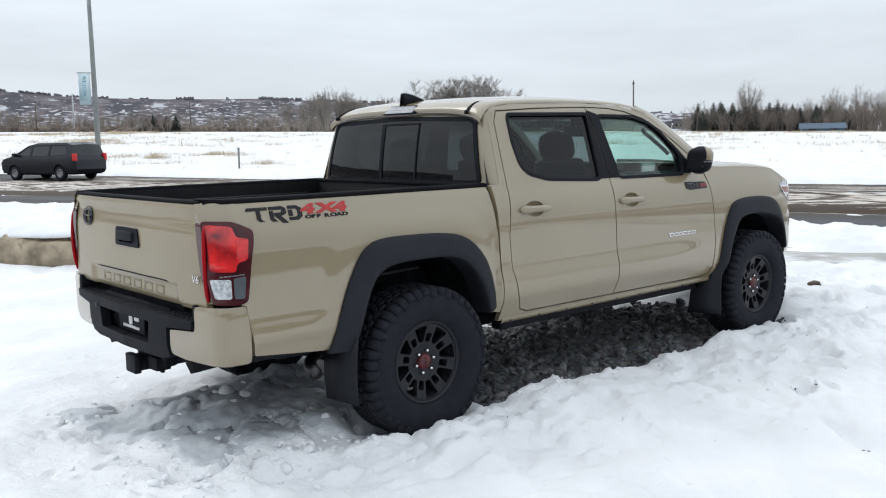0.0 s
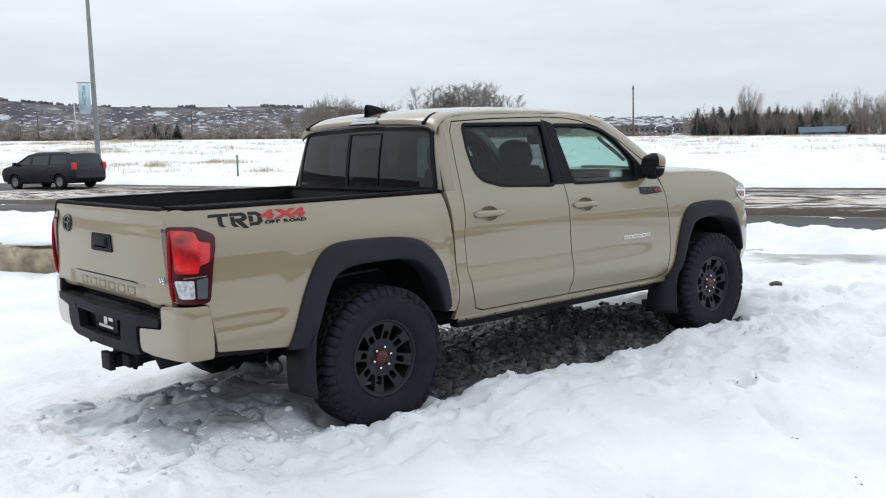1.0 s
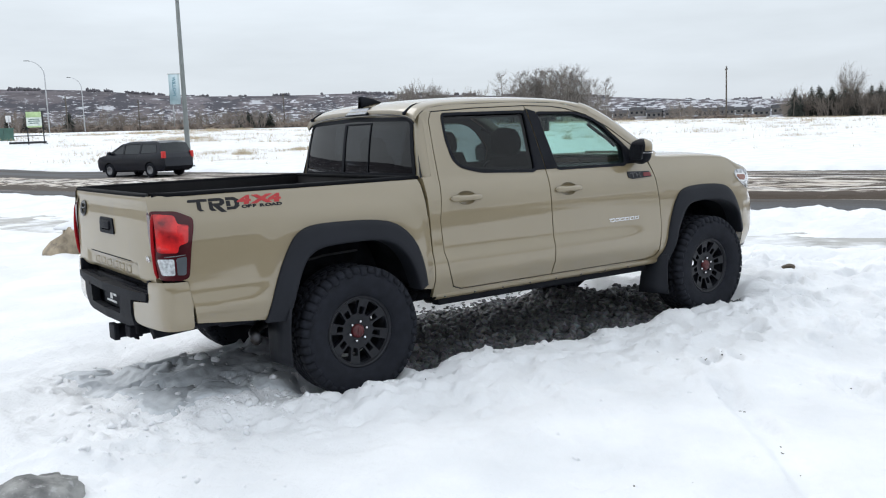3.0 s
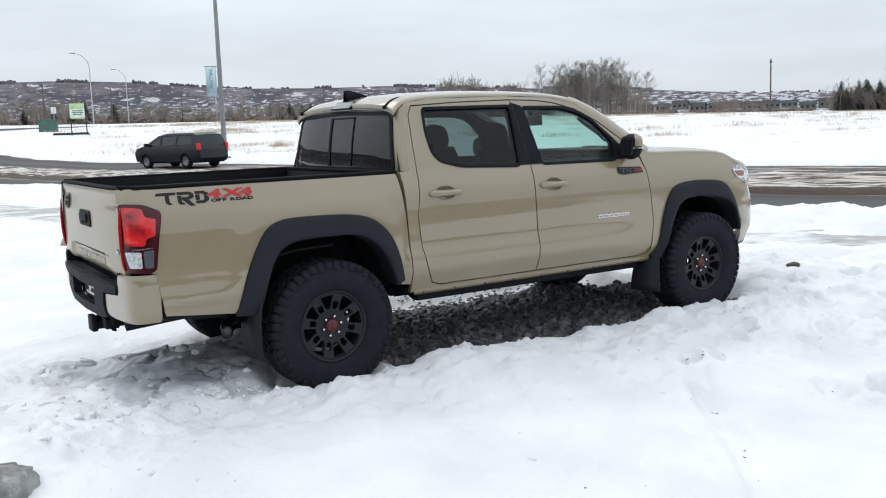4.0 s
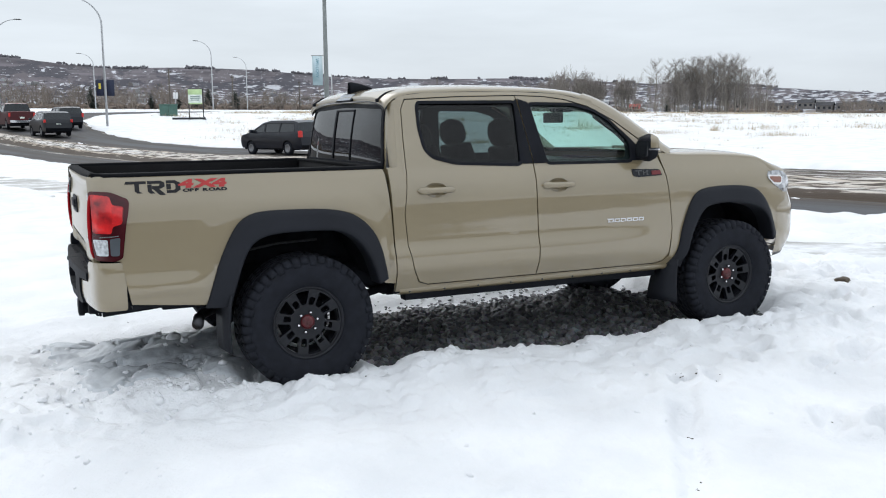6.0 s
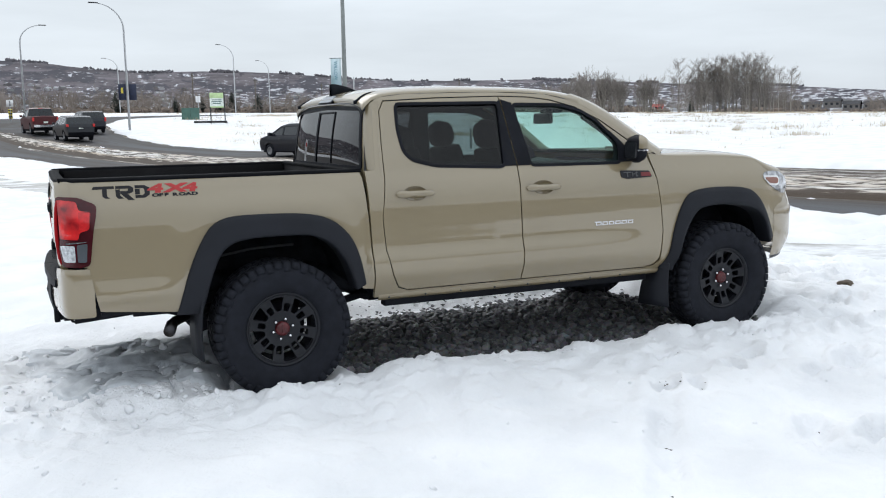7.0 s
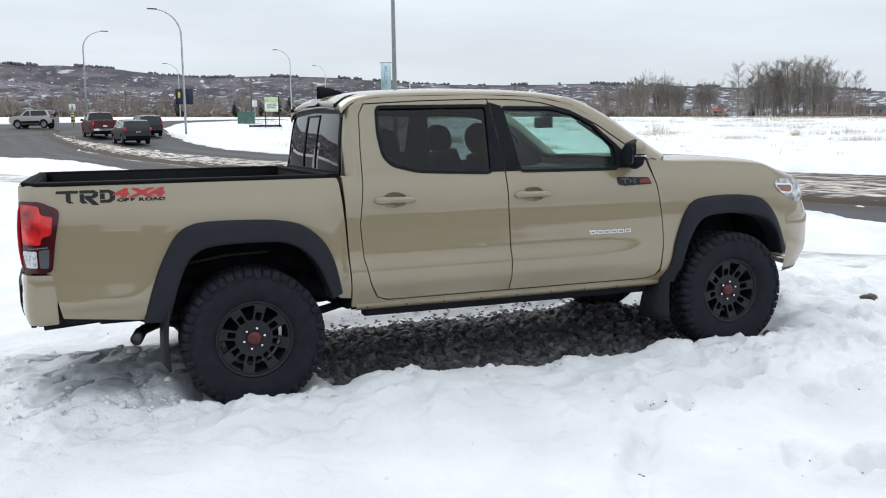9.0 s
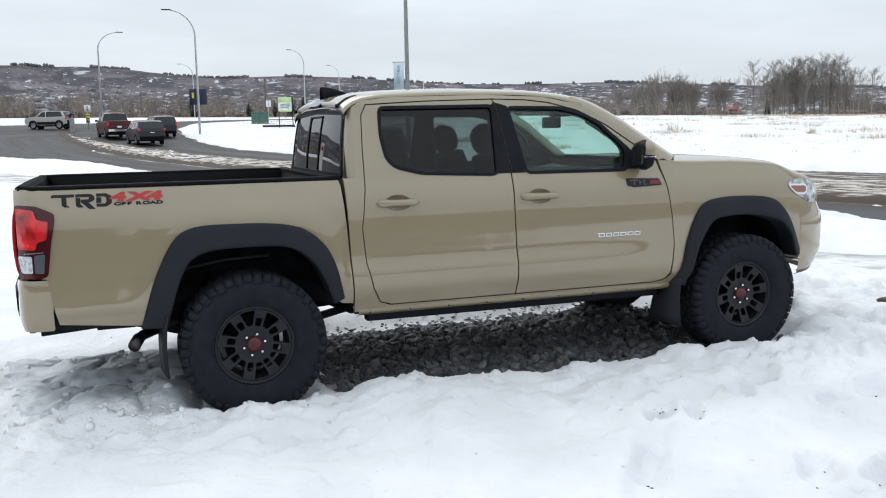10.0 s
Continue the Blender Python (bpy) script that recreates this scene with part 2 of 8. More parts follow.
def sheet(outline, place, holes=(), step=0.06, flange=0.02, away=None):
    """A panel: the outline (u, v), less its holes, cut into cells and set in space by place(u, v), with a return edge of depth flange along away(u, v)."""
    bm = bmesh.new()
    for loop in (outline, *holes):
        vs = [bm.verts.new((u, v, 0)) for u, v in loop]
        for i in range(len(vs)):
            bm.edges.new((vs[i - 1], vs[i]))
    bmesh.ops.triangle_fill(bm, use_beauty=True, use_dissolve=False, edges=bm.edges[:])
    us, vs_ = [p[0] for p in outline], [p[1] for p in outline]
    for axis, vals in ((0, us), (1, vs_)):
        lo, hi = min(vals), max(vals)
        n = int((hi - lo) / step)
        for k in range(1, n + 1):
            c, no = [0, 0, 0], [0, 0, 0]
            c[axis], no[axis] = lo + (hi - lo) * k / (n + 1), 1
            bmesh.ops.bisect_plane(bm, geom=bm.verts[:] + bm.edges[:] + bm.faces[:], dist=1e-5, plane_co=c, plane_no=no)
    edges = [(e_.verts[0].co.copy(), e_.verts[1].co.copy()) for e_ in bm.edges if e_.is_boundary]
    for v in bm.verts:
        v.co = Vector(place(v.co.x, v.co.y))
    if flange:
        made = {}
        for a, b in edges:
            quad = []
            for q, back in ((a, 0), (b, 0), (b, 1), (a, 1)):
                key = (round(q.x, 5), round(q.y, 5), back)
                if key not in made:
                    p = Vector(place(q.x, q.y))
                    made[key] = bm.verts.new(p + Vector(away(q.x, q.y)) * flange if back else p)
                quad.append(made[key])
            try:
                bm.faces.new(quad)
            except ValueError:
                pass
    return bm

# ---- the lie of the land ----
rng = np.random.default_rng(7)
TABLE = rng.random((256, 256))
TRUCK = pose(3.12, 4.463, 0, 0, 0, -1.7)


def vnoise(x, y):
    """Smooth value noise from 0 to 1 over arrays."""
    xi, yi = np.floor(x).astype(int), np.floor(y).astype(int)
    u, v = x - xi, y - yi
    u, v = u * u * (3 - 2 * u), v * v * (3 - 2 * v)
    g = lambda a, b: TABLE[a % 256, b % 256]
    return (g(xi, yi) * (1 - u) + g(xi + 1, yi) * u) * (1 - v) + (g(xi, yi + 1) * (1 - u) + g(xi + 1, yi + 1) * u) * v


def fbm(x, y, n=4, gain=0.5):
    s, a, t = 0, 1, 0
    for k in range(n):
        s = s + a * vnoise(x * 2 ** k + 17.3 * k, y * 2 ** k + 9.1 * k)
        t, a = t + a, a * gain
    return s / t


def smooth(a, b, x):
    u = np.clip((x - a) / (b - a), 0, 1)
    return u * u * (3 - 2 * u)


def land(x, y):
    """The broad rise of the land, level round the truck and climbing gently beyond the road."""
    f, l, r = 0.6787 * x + 0.7344 * y, -0.7344 * x + 0.6787 * y, np.hypot(x, y)
    return (0.0099 * np.clip(f, -900, 900) + 0.0199 * np.clip(l, -900, 900) + 1.3) * smooth(35, 120, r) * smooth(-6, 14, f)


# lanes: the near and the far edge of each carriageway, the junction, the pavement
LANE_NEAR = [(-9, 62), (-2.4, 59.2), (1.4, 53.8), (3.6, 47), (5.6, 38.1), (6.8, 33.5), (8.4, 28), (9.7, 23.5), (11.6, 16), (13.4, 9.5), (14.6, 5), (17, -4), (24, -28), (38, -70)]
LANE_NEAR_B = [(-0.1, 90), (0.1, 84), (0.9, 76), (2.4, 66.3), (4.0, 58.5), (6.4, 48.5), (8.1, 42), (9.8, 35), (11.9, 28.3), (14.6, 18.5), (17.2, 9.0), (18.6, 4.5), (21, -4), (28, -28), (42, -70)]
LANE_FAR = [(0.5, 92), (1.8, 85), (2.8, 79), (3.8, 74.5), (6.8, 64.3), (9.5, 55.2), (12.2, 46.4), (15.0, 40.8), (17.2, 34.4), (19.7, 27), (22.4, 14.5), (23.6, 9.6), (26, 1), (33, -20), (50, -66)]
LANE_FAR_B = [(14, 101), (12.3, 97), (10.4, 89), (10.3, 84), (10.6, 71), (12.0, 60.8), (14.2, 54.5), (17.2, 49.0), (19.0, 44.5), (20.8, 38.5), (22.8, 30.5), (25.4, 20.5), (27.2, 13.5), (28.6, 8), (31, -1), (38, -20), (55, -66)]
JUNCTION = [(-9, 61.5), (-2.4, 58.7), (3.2, 64.5), (0.7, 80), (10.5, 83), (10.9, 90), (13.5, 99), (26, 106), (45, 113), (64, 120), (64, 128), (40, 120), (18.2, 110), (11.9, 106), (6.7, 104.3), (1, 103), (-4, 100.3), (-20, 97), (-50, 90), (-90, 80), (-90, 72), (-40, 66)]
WALKWAY = [(-2.3, 42), (0.1, 33.5), (1.8, 28), (3.2, 22.8), (4.6, 17), (7.3, 10.4), (9.2, 6.9), (10.1, 5.3), (13.2, -1), (19, -14), (20.2, -13.4), (14.3, -0.4), (11.0, 5.9), (10.1, 7.4), (8.4, 11.0), (5.8, 17.4), (4.5, 23.3), (3.1, 28.5), (1.5, 34), (-0.8, 42.6)]
MEDIAN = LANE_NEAR_B + LANE_FAR[::-1]
ROADS = [LANE_NEAR + LANE_NEAR_B[::-1], LANE_FAR + LANE_FAR_B[::-1], JUNCTION]


def inside(poly, x, y):
    """The signed distance to the outline, positive inside it."""
    d = np.full(x.shape, 1e9)
    odd = np.zeros(x.shape, bool)
    for (x0, y0), (x1, y1) in zip(poly, poly[1:] + poly[:1]):
        dx, dy = x1 - x0, y1 - y0
        t = np.clip(((x - x0) * dx + (y - y0) * dy) / (dx * dx + dy * dy), 0, 1)
        d = np.minimum(d, np.hypot(x - x0 - t * dx, y - y0 - t * dy))
        if dy:
            odd ^= ((y0 > y) != (y1 > y)) & (x < x0 + (y - y0) / dy * dx)
    return np.where(odd, d, -d)


def road_depth(x, y):
    return np.maximum.reduce([inside(p, x, y) for p in ROADS])


# footprints and holes in the near snow: x, y, length, depth, turn
PRINTS = [(5.0, 2.38, 0.10, 0.05, 20), (5.14, 2.32, 0.09, 0.05, 60), (5.35, 2.8, 0.09, 0.04, 10), (5.6, 2.5, 0.10, 0.04, 70), (5.85, 2.62, 0.13, 0.05, 30),
          (6.45, 3.25, 0.14, 0.05, 40), (6.4, 2.3, 0.16, 0.06, 15), (5.3, 1.6, 0.15, 0.05, 50), (5.55, 1.42, 0.16, 0.06, 20), (7.2, 3.0, 0.16, 0.05, 75),
          (7.7, 3.4, 0.15, 0.05, 35), (8.2, 3.2, 0.18, 0.06, 15), (7.0, 2.2, 0.17, 0.05, 60), (8.6, 4.2, 0.20, 0.07, 40), (8.0, 4.5, 0.18, 0.06, 80)]


# scattered smaller treads ahead of the truck
treads = random.Random(19)
for _ in range(34):
    PRINTS.append((treads.uniform(5.6, 9.2), treads.uniform(2.0, 5.2), treads.uniform(.06, .13), treads.uniform(.022, .045), treads.uniform(0, 180)))

# heights of the trodden snow round the truck: x, y, z
KNOLLS = [(2.36, 3.2, -.05), (3.14, 2.8, -.035), (5.04, 2.28, .06), (5.5, 2.39, .07), (5.56, 1.84, -.05), (4.82, 1.57, -.085), (1.92, 4.67, .06), (2.44, 3.98, .07), (2.76, 4.66, .07), (3.88, 3.21, .07), (1.2, 3.8, .08), (2.35, 5.3, -.02),
          (7.98, 3.72, .09), (5.36, 2.8, .055), (3.3, 3.35, .0), (6.4, 3.1, .07), (1.5, 2.6, -.08), (3.0, 1.2, -.10), (7.5, 1.8, -.02), (9.5, 4.5, .06), (4.5, 6.2, .02), (7.5, 5.8, .04), (1.5, 6.5, .02)]


def knolls(x, y):
    num, den = 0, 0.004
    for kx, ky, kz in KNOLLS:
        w = 1 / ((x - kx) ** 2 + (y - ky) ** 2 + 0.08) ** 2
        num, den = num + w * kz, den + w
    return num / den


def ground_height(x, y):
    z = land(x, y)
    r = np.hypot(x, y)
    z = z + knolls(x, y) * (1 - smooth(9, 14, r))
    near = 1 - smooth(16, 30, r)
    # rolling lumps of the old snow
    z = z + near * (0.04 * (fbm(x * 0.55, y * 0.55, 3) - 0.5) + 0.075 * (fbm(x * 1.7, y * 1.7, 3) - 0.5) + 0.034 * (fbm(x * 6, y * 6, 3) - 0.5) + 0.010 * (0.5 - np.abs(2 * fbm(x * 9 + 5, y * 9, 3) - 1)))
    z = z + (1 - near) * 0.25 * (fbm(x * 0.16, y * 0.16, 4) - 0.5)
    # truck frame
    c, s = math.cos(radians(1.7)), math.sin(radians(1.7))
    tx, ty = c * (x - 3.12) - s * (y - 4.463), s * (x - 3.12) + c * (y - 4.463)
    # the bank on the near side of the truck
    bank = smooth(-3.4, -1.25, ty) * (1 - smooth(-1.02 + 0.10 * (fbm(x * 1.6, y * 1.6, 3) - 0.5), -0.86, ty)) * smooth(-0.9, 0.2, tx) * (1 - smooth(3.4, 4.6, tx))
    z = z + bank * (0.03 * (fbm(x * 3.1, y * 3.1, 3) - 0.1) - 0.032 * smooth(0.5, 1.6, tx))
    # crumbly snow thrown up along the truck
    crumb = fbm(x * 5.5 + 4, y * 5.5, 4, 0.6)
    z = z + bank * (0.036 * (crumb - 0.5) + 0.020 * smooth(0.51, 0.55, crumb) + 0.012 * smooth(0.60, 0.63, fbm(x * 11, y * 11 + 3, 3)))
    # the lot behind lies lower
    z = z - 0.3 * smooth(0.0, -0.4, 0.394 * x + 0.919 * y + 1.1 + 0.35 * (fbm(x * 0.9, y * 0.9, 3) - 0.5))
    # hollow with the gravel bed between the wheels
    wob = 0.22 * (fbm(x * 2.3, y * 2.3, 3) - 0.5)
    bed = smooth(0.40, 0.62, tx + wob) * (1 - smooth(3.55, 4.0, tx + wob)) * smooth(-1.02, -0.88, ty + 0.4 * wob) * (1 - smooth(1.02, 1.30, ty + wob))
    z = z * (1 - 0.8 * bed) - 0.09 * bed
    # wheel ruts: the rear pair in ice, the front pair on the stones
    for wx, wy, low in ((0, -0.83, -0.075), (0, 0.83, -0.075), (3.28, -0.83, -0.05), (3.28, 0.83, -0.05)):
        k = np.exp(-(((tx - wx) / 0.30) ** 4 + ((ty - wy) / 0.17) ** 4))
        z = z * (1 - k) + low * k
    # broken ice where the rear wheels came in
    ice = smooth(-2.1, -1.3, tx) * (1 - smooth(-0.1, 0.25, tx)) * smooth(-1.15, -0.8, ty + wob) * (1 - smooth(0.5, 0.95, ty + wob))
    crack = np.abs(fbm(x * 2.6 + 3, y * 2.6, 3) - 0.5)
    plates = np.floor(fbm(x * 2.2, y * 2.2 + 5, 2) * 9) / 9
    z = z + ice * (-0.005 + 0.12 * (plates - 0.5) + 0.05 * (fbm(x * 7, y * 7, 3) - 0.5) - 0.05 * (crack < 0.018))
    # crumbled ridges beside the ice
    rim = smooth(-1.9, -1.2, ty) * (1 - smooth(-1.05, -0.75, ty)) * smooth(-2.6, -1.4, tx) * (1 - smooth(0.2, 0.5, tx))
    z = z + rim * (0.14 * (fbm(x * 4, y * 4 + 2, 4, 0.65) - 0.44) + 0.02 * smooth(0.54, 0.58, fbm(x * 8, y * 8 + 9, 3)))
    # trodden and scuffed snow ahead of the truck
    tread = smooth(2.6, 3.8, tx - 0.5 * ty - 1.0) * (1 - smooth(9.5, 13, r)) * smooth(1.9, 2.6, 0.394 * x + 0.919 * y)
    scuff = fbm(x * 3.2 + 11, y * 3.2, 3)
    z = z + tread * (0.03 * (fbm(x * 4.5, y * 4.5 + 7, 3) - 0.5) - 0.05 * smooth(0.60, 0.70, scuff) + 0.012 * smooth(0.50, 0.60, scuff))
    # footprints
    for px, py, ln, dp, turn in PRINTS:
        a = radians(turn)
        u, v = math.cos(a) * (x - px) + math.sin(a) * (y - py), -math.sin(a) * (x - px) + math.cos(a) * (y - py)
        q = np.hypot(u / ln, v / (0.55 * ln))
        rag = 0.7 + 0.6 * fbm(x * 14, y * 14, 3)
        q = q * rag
        z = z - 1.9 * dp * np.exp(-q ** 4) + 0.45 * dp * np.exp(-((q - 1.45) / 0.35) ** 2) * rag
    # a shallow drag mark
    t = np.clip(((x - 5.15) * -1.0 + (y - 2.6) * -1.25) / (1.0 ** 2 + 1.25 ** 2), 0, 1.6)
    d = np.hypot(x - 5.15 + 1.0 * t, y - 2.6 + 1.25 * t)
    z = z - (0.034 + 0.05 * smooth(0.5, 0.75, fbm(x * 5, y * 5, 2))) * np.exp(-(d / 0.075) ** 4) * smooth(0, 0.1, t) + 0.012 * np.exp(-((d - 0.13) / 0.04) ** 2) * smooth(0, 0.1, t)
    # the cleared walkway, the ploughed bank between it and the road, the carriageways
    w = inside(WALKWAY, x, y)
    rd = np.maximum(road_depth(x, y), inside(MEDIAN, x, y))
    plough = (1 - smooth(0.3, 3.2, -rd)) * smooth(0.0, 0.7, -rd) * smooth(0.2, 1.2, -w)
    lumps = fbm(x * 0.9, y * 0.9, 4)
    side_ = (1 - smooth(7, 11, -rd)) * smooth(6.5, 9, r) * (1 - smooth(24, 34, r)) * smooth(0.1, 0.8, -w) * smooth(0.1, 0.6, -rd)
    z = z + side_ * (0.30 * (fbm(x * 1.9, y * 1.9, 4, 0.6) - 0.45))
    z = z + plough * (0.02 + 0.16 * lumps) * (1 - 0.6 * smooth(40, 60, r))
    z = z - 0.10 * smooth(-0.35, 0.15, w)
    z = z - 0.45 * smooth(-0.30, 0.45, rd + 0.5 * (fbm(x * 0.8, y * 0.8, 3) - 0.5))
    return z


def lines(marks):
    """Graded grid lines: stretches (end, step) from the first mark on."""
    out = [marks[0]]
    for end, st, grow in marks[1:]:
        h = st
        while out[-1] < end:
            out.append(out[-1] + h)
            h *= grow
    return np.array(out)


def mirrored(values):
    return -values[::-1]


xs = np.concatenate([mirrored(lines([30.0, (4200, 1.0, 1.16)])), lines([-29.5, (-0.6, 0.5, 1), (9.4, 0.024, 1), (14, 0.08, 1), (42, 0.40, 1), (4200, 0.6, 1.14)])])
ys = np.concatenate([mirrored(lines([6.0, (4200, 0.5, 1.16)])), lines([-5.6, (0.4, 0.3, 1), (4.2, 0.021, 1), (6.6, 0.035, 1), (12, 0.12, 1), (132, 0.45, 1), (4200, 0.6, 1.14)])])
GX, GY = np.meshgrid(xs, ys)
GZ = ground_height(GX, GY)


def sheet_from(name, X, Y, Z, material, keep=None):
    n, m = X.shape
    me = bpy.data.meshes.new(name)
    idx = np.arange(n * m).reshape(n, m)
    q = np.stack([idx[:-1, :-1], idx[:-1, 1:], idx[1:, 1:], idx[1:, :-1]], -1).reshape(-1, 4)
    if keep is not None:
        k = keep.reshape(-1)
        q = q[k[q].any(1)]
        used = np.unique(q)
        remap = np.zeros(n * m, int)
        remap[used] = np.arange(len(used))
        q = remap[q]
        co = np.stack([X, Y, Z], -1).reshape(-1, 3)[used]
    else:
        co = np.stack([X, Y, Z], -1).reshape(-1, 3)
    me.vertices.add(len(co))
    me.vertices.foreach_set("co", co.ravel())
    me.loops.add(q.size)
    me.loops.foreach_set("vertex_index", q.ravel())
    me.polygons.add(len(q))
    me.polygons.foreach_set("loop_start", np.arange(0, q.size, 4))
    me.update(calc_edges=True)
    me.polygons.foreach_set("use_smooth", np.ones(len(q), bool))
    me.materials.append(material)
    return new(name, me)


def snow_material():
    m = mat("snow", (0.745, 0.755, 0.775), 0.8, var=0.045, scale=1.3, bump=0.95, bscale=14, spec=0.25, col2=(0.80, 0.806, 0.822), fine=11)
    for n in m.node_tree.nodes:
        if n.type == "TEX_NOISE" and n.inputs["Detail"].default_value > 10:
            n.inputs["Roughness"].default_value = 0.62
    return m


M_SNOW = snow_material()
ground = sheet_from("ground", GX, GY, GZ, M_SNOW)
tagged(ground, "old trampled white snow over open ground", "snow ground", kind="structure")


def road_material(name, tarmac, slush, wear, at_edge=0.20, inside_=-0.13, grain=(2.6, 0.16, 1)):
    """Wet tarmac with slush left in bands along the lanes: u runs across the lane, v along it."""
    m = bpy.data.materials.new(name)
    m.use_nodes = True
    nt = m.node_tree
    b = nt.nodes["Principled BSDF"]
    b.inputs["Specular IOR Level"].default_value = 0.25
    uv = nt.nodes.new("ShaderNodeUVMap")
    mp = nt.nodes.new("ShaderNodeMapping")
    mp.inputs["Scale"].default_value = grain
    nt.links.new(uv.outputs["UV"], mp.inputs["Vector"])
    n1 = nt.nodes.new("ShaderNodeTexNoise")
    n1.inputs["Scale"].default_value = 1.0
    n1.inputs["Detail"].default_value = 7
    n1.inputs["Roughness"].default_value = 0.62
    nt.links.new(mp.outputs["Vector"], n1.inputs["Vector"])
    sep = nt.nodes.new("ShaderNodeSeparateXYZ")
    nt.links.new(uv.outputs["UV"], sep.inputs[0])
    edge = nt.nodes.new("ShaderNodeMapRange")      # more slush towards the lane's edges
    edge.inputs["From Min"].default_value = 0.0
    edge.inputs["From Max"].default_value = wear
    edge.inputs["To Min"].default_value = at_edge
    edge.inputs["To Max"].default_value = inside_
    nt.links.new(sep.outputs["X"], edge.inputs["Value"])
    ad = nt.nodes.new("ShaderNodeMath")
    nt.links.new(n1.outputs["Fac"], ad.inputs[0])
    nt.links.new(edge.outputs["Result"], ad.inputs[1])
    r = nt.nodes.new("ShaderNodeValToRGB")
    els = r.color_ramp.elements
    els[0].position, els[0].color = 0.38, (*tarmac, 1)
    els[1].position, els[1].color = 0.66, (*slush, 1)
    k = els.new(0.50)
    k.color = (*[c * 0.8 + 0.02 for c in tarmac], 1)
    k = els.new(0.56)
    k.color = (0.075, 0.058, 0.045, 1)
    nt.links.new(ad.outputs[0], r.inputs["Fac"])
    mp2 = nt.nodes.new("ShaderNodeMapping")     # brown wheel tracks and wet stretches
    mp2.inputs["Scale"].default_value = (1.1, 0.03, 1)
    nt.links.new(uv.outputs["UV"], mp2.inputs["Vector"])
    n2 = nt.nodes.new("ShaderNodeTexNoise")
    n2.inputs["Scale"].default_value = 1.0
    n2.inputs["Detail"].default_value = 6
    nt.links.new(mp2.outputs["Vector"], n2.inputs["Vector"])
    r2 = nt.nodes.new("ShaderNodeValToRGB")
    r2.color_ramp.elements[0].position, r2.color_ramp.elements[0].color = 0.36, (0.70, 0.60, 0.50, 1)
    r2.color_ramp.elements[1].position, r2.color_ramp.elements[1].color = 0.62, (1.0, 1.0, 1.0, 1)
    nt.links.new(n2.outputs["Fac"], r2.inputs["Fac"])
    mx = nt.nodes.new("ShaderNodeMix")
    mx.data_type, mx.blend_type = "RGBA", "MULTIPLY"
    mx.inputs["Factor"].default_value = 1.0
    nt.links.new(r.outputs["Color"], mx.inputs["A"])
    nt.links.new(r2.outputs["Color"], mx.inputs["B"])
    nt.links.new(mx.outputs["Result"], b.inputs["Base Color"])
    rr = nt.nodes.new("ShaderNodeMapRange")
    rr.inputs["To Min"].default_value = 0.72
    rr.inputs["To Max"].default_value = 0.9
    nt.links.new(ad.outputs[0], rr.inputs["Value"])
    nt.links.new(rr.outputs["Result"], b.inputs["Roughness"])
    bp = nt.nodes.new("ShaderNodeBump")
    bp.inputs["Strength"].default_value = 0.5
    bp.inputs["Distance"].default_value = 0.05
    nt.links.new(n1.outputs["Fac"], bp.inputs["Height"])
    nt.links.new(bp.outputs["Normal"], b.inputs["Normal"])
    return m


M_ROAD = road_material("wet_tarmac", (0.078, 0.080, 0.088), (0.42, 0.41, 0.39), 0.8, 0.05, -0.15)
RX, RY = np.meshgrid(np.arange(-90, 65.1, 0.5), np.arange(-60, 147.1, 0.5))
RD = road_depth(RX, RY)
RZ = land(RX, RY) - 0.10 + 0.03 * (fbm(RX * 0.7, RY * 0.7, 3) - 0.5)
road = sheet_from("road", RX, RY, RZ, M_ROAD, RD > -1.0)


def lane_uv(ob, depth):
    """u: metres in from the edge; v: metres along."""
    uvl = ob.data.uv_layers.new(name="UVMap")
    co = np.empty(len(ob.data.vertices) * 3)
    ob.data.vertices.foreach_get("co", co)
    co = co.reshape(-1, 3)
    dep = depth(co[:, 0], co[:, 1])
    li = np.empty(len(ob.data.loops), int)
    ob.data.loops.foreach_get("vertex_index", li)
    uvl.data.foreach_set("uv", np.stack([dep[li], co[li, 1] * 0.97 - 0.28 * co[li, 0]], -1).ravel())


lane_uv(road, road_depth)
tagged(road, "wet grey tarmac road with slush along its lanes", "road", kind="structure")

# the median: ploughed snow, brown with road dirt
M_MEDIAN = road_material("dirty_snow", (0.070, 0.055, 0.043), (0.66, 0.65, 0.63), 1.1, -0.22, 0.12, (3.4, 0.8, 1))
MX, MY = np.meshgrid(np.arange(-2, 44, 0.22), np.arange(-40, 95, 0.3))
MD = inside(MEDIAN, MX, MY)
MZ = land(MX, MY) - 0.16 + 0.12 * smooth(-0.1, 0.7, MD) + 0.16 * smooth(0.1, 1.2, MD) * fbm(MX * 1.5, MY * 0.8, 4, 0.6)
median = sheet_from("median", MX, MY, MZ, M_MEDIAN, MD > -0.4)
lane_uv(median, lambda x, y: inside(MEDIAN, x, y))
tagged(median, "median strip of dirty ploughed snow between the lanes", "median", kind="structure")

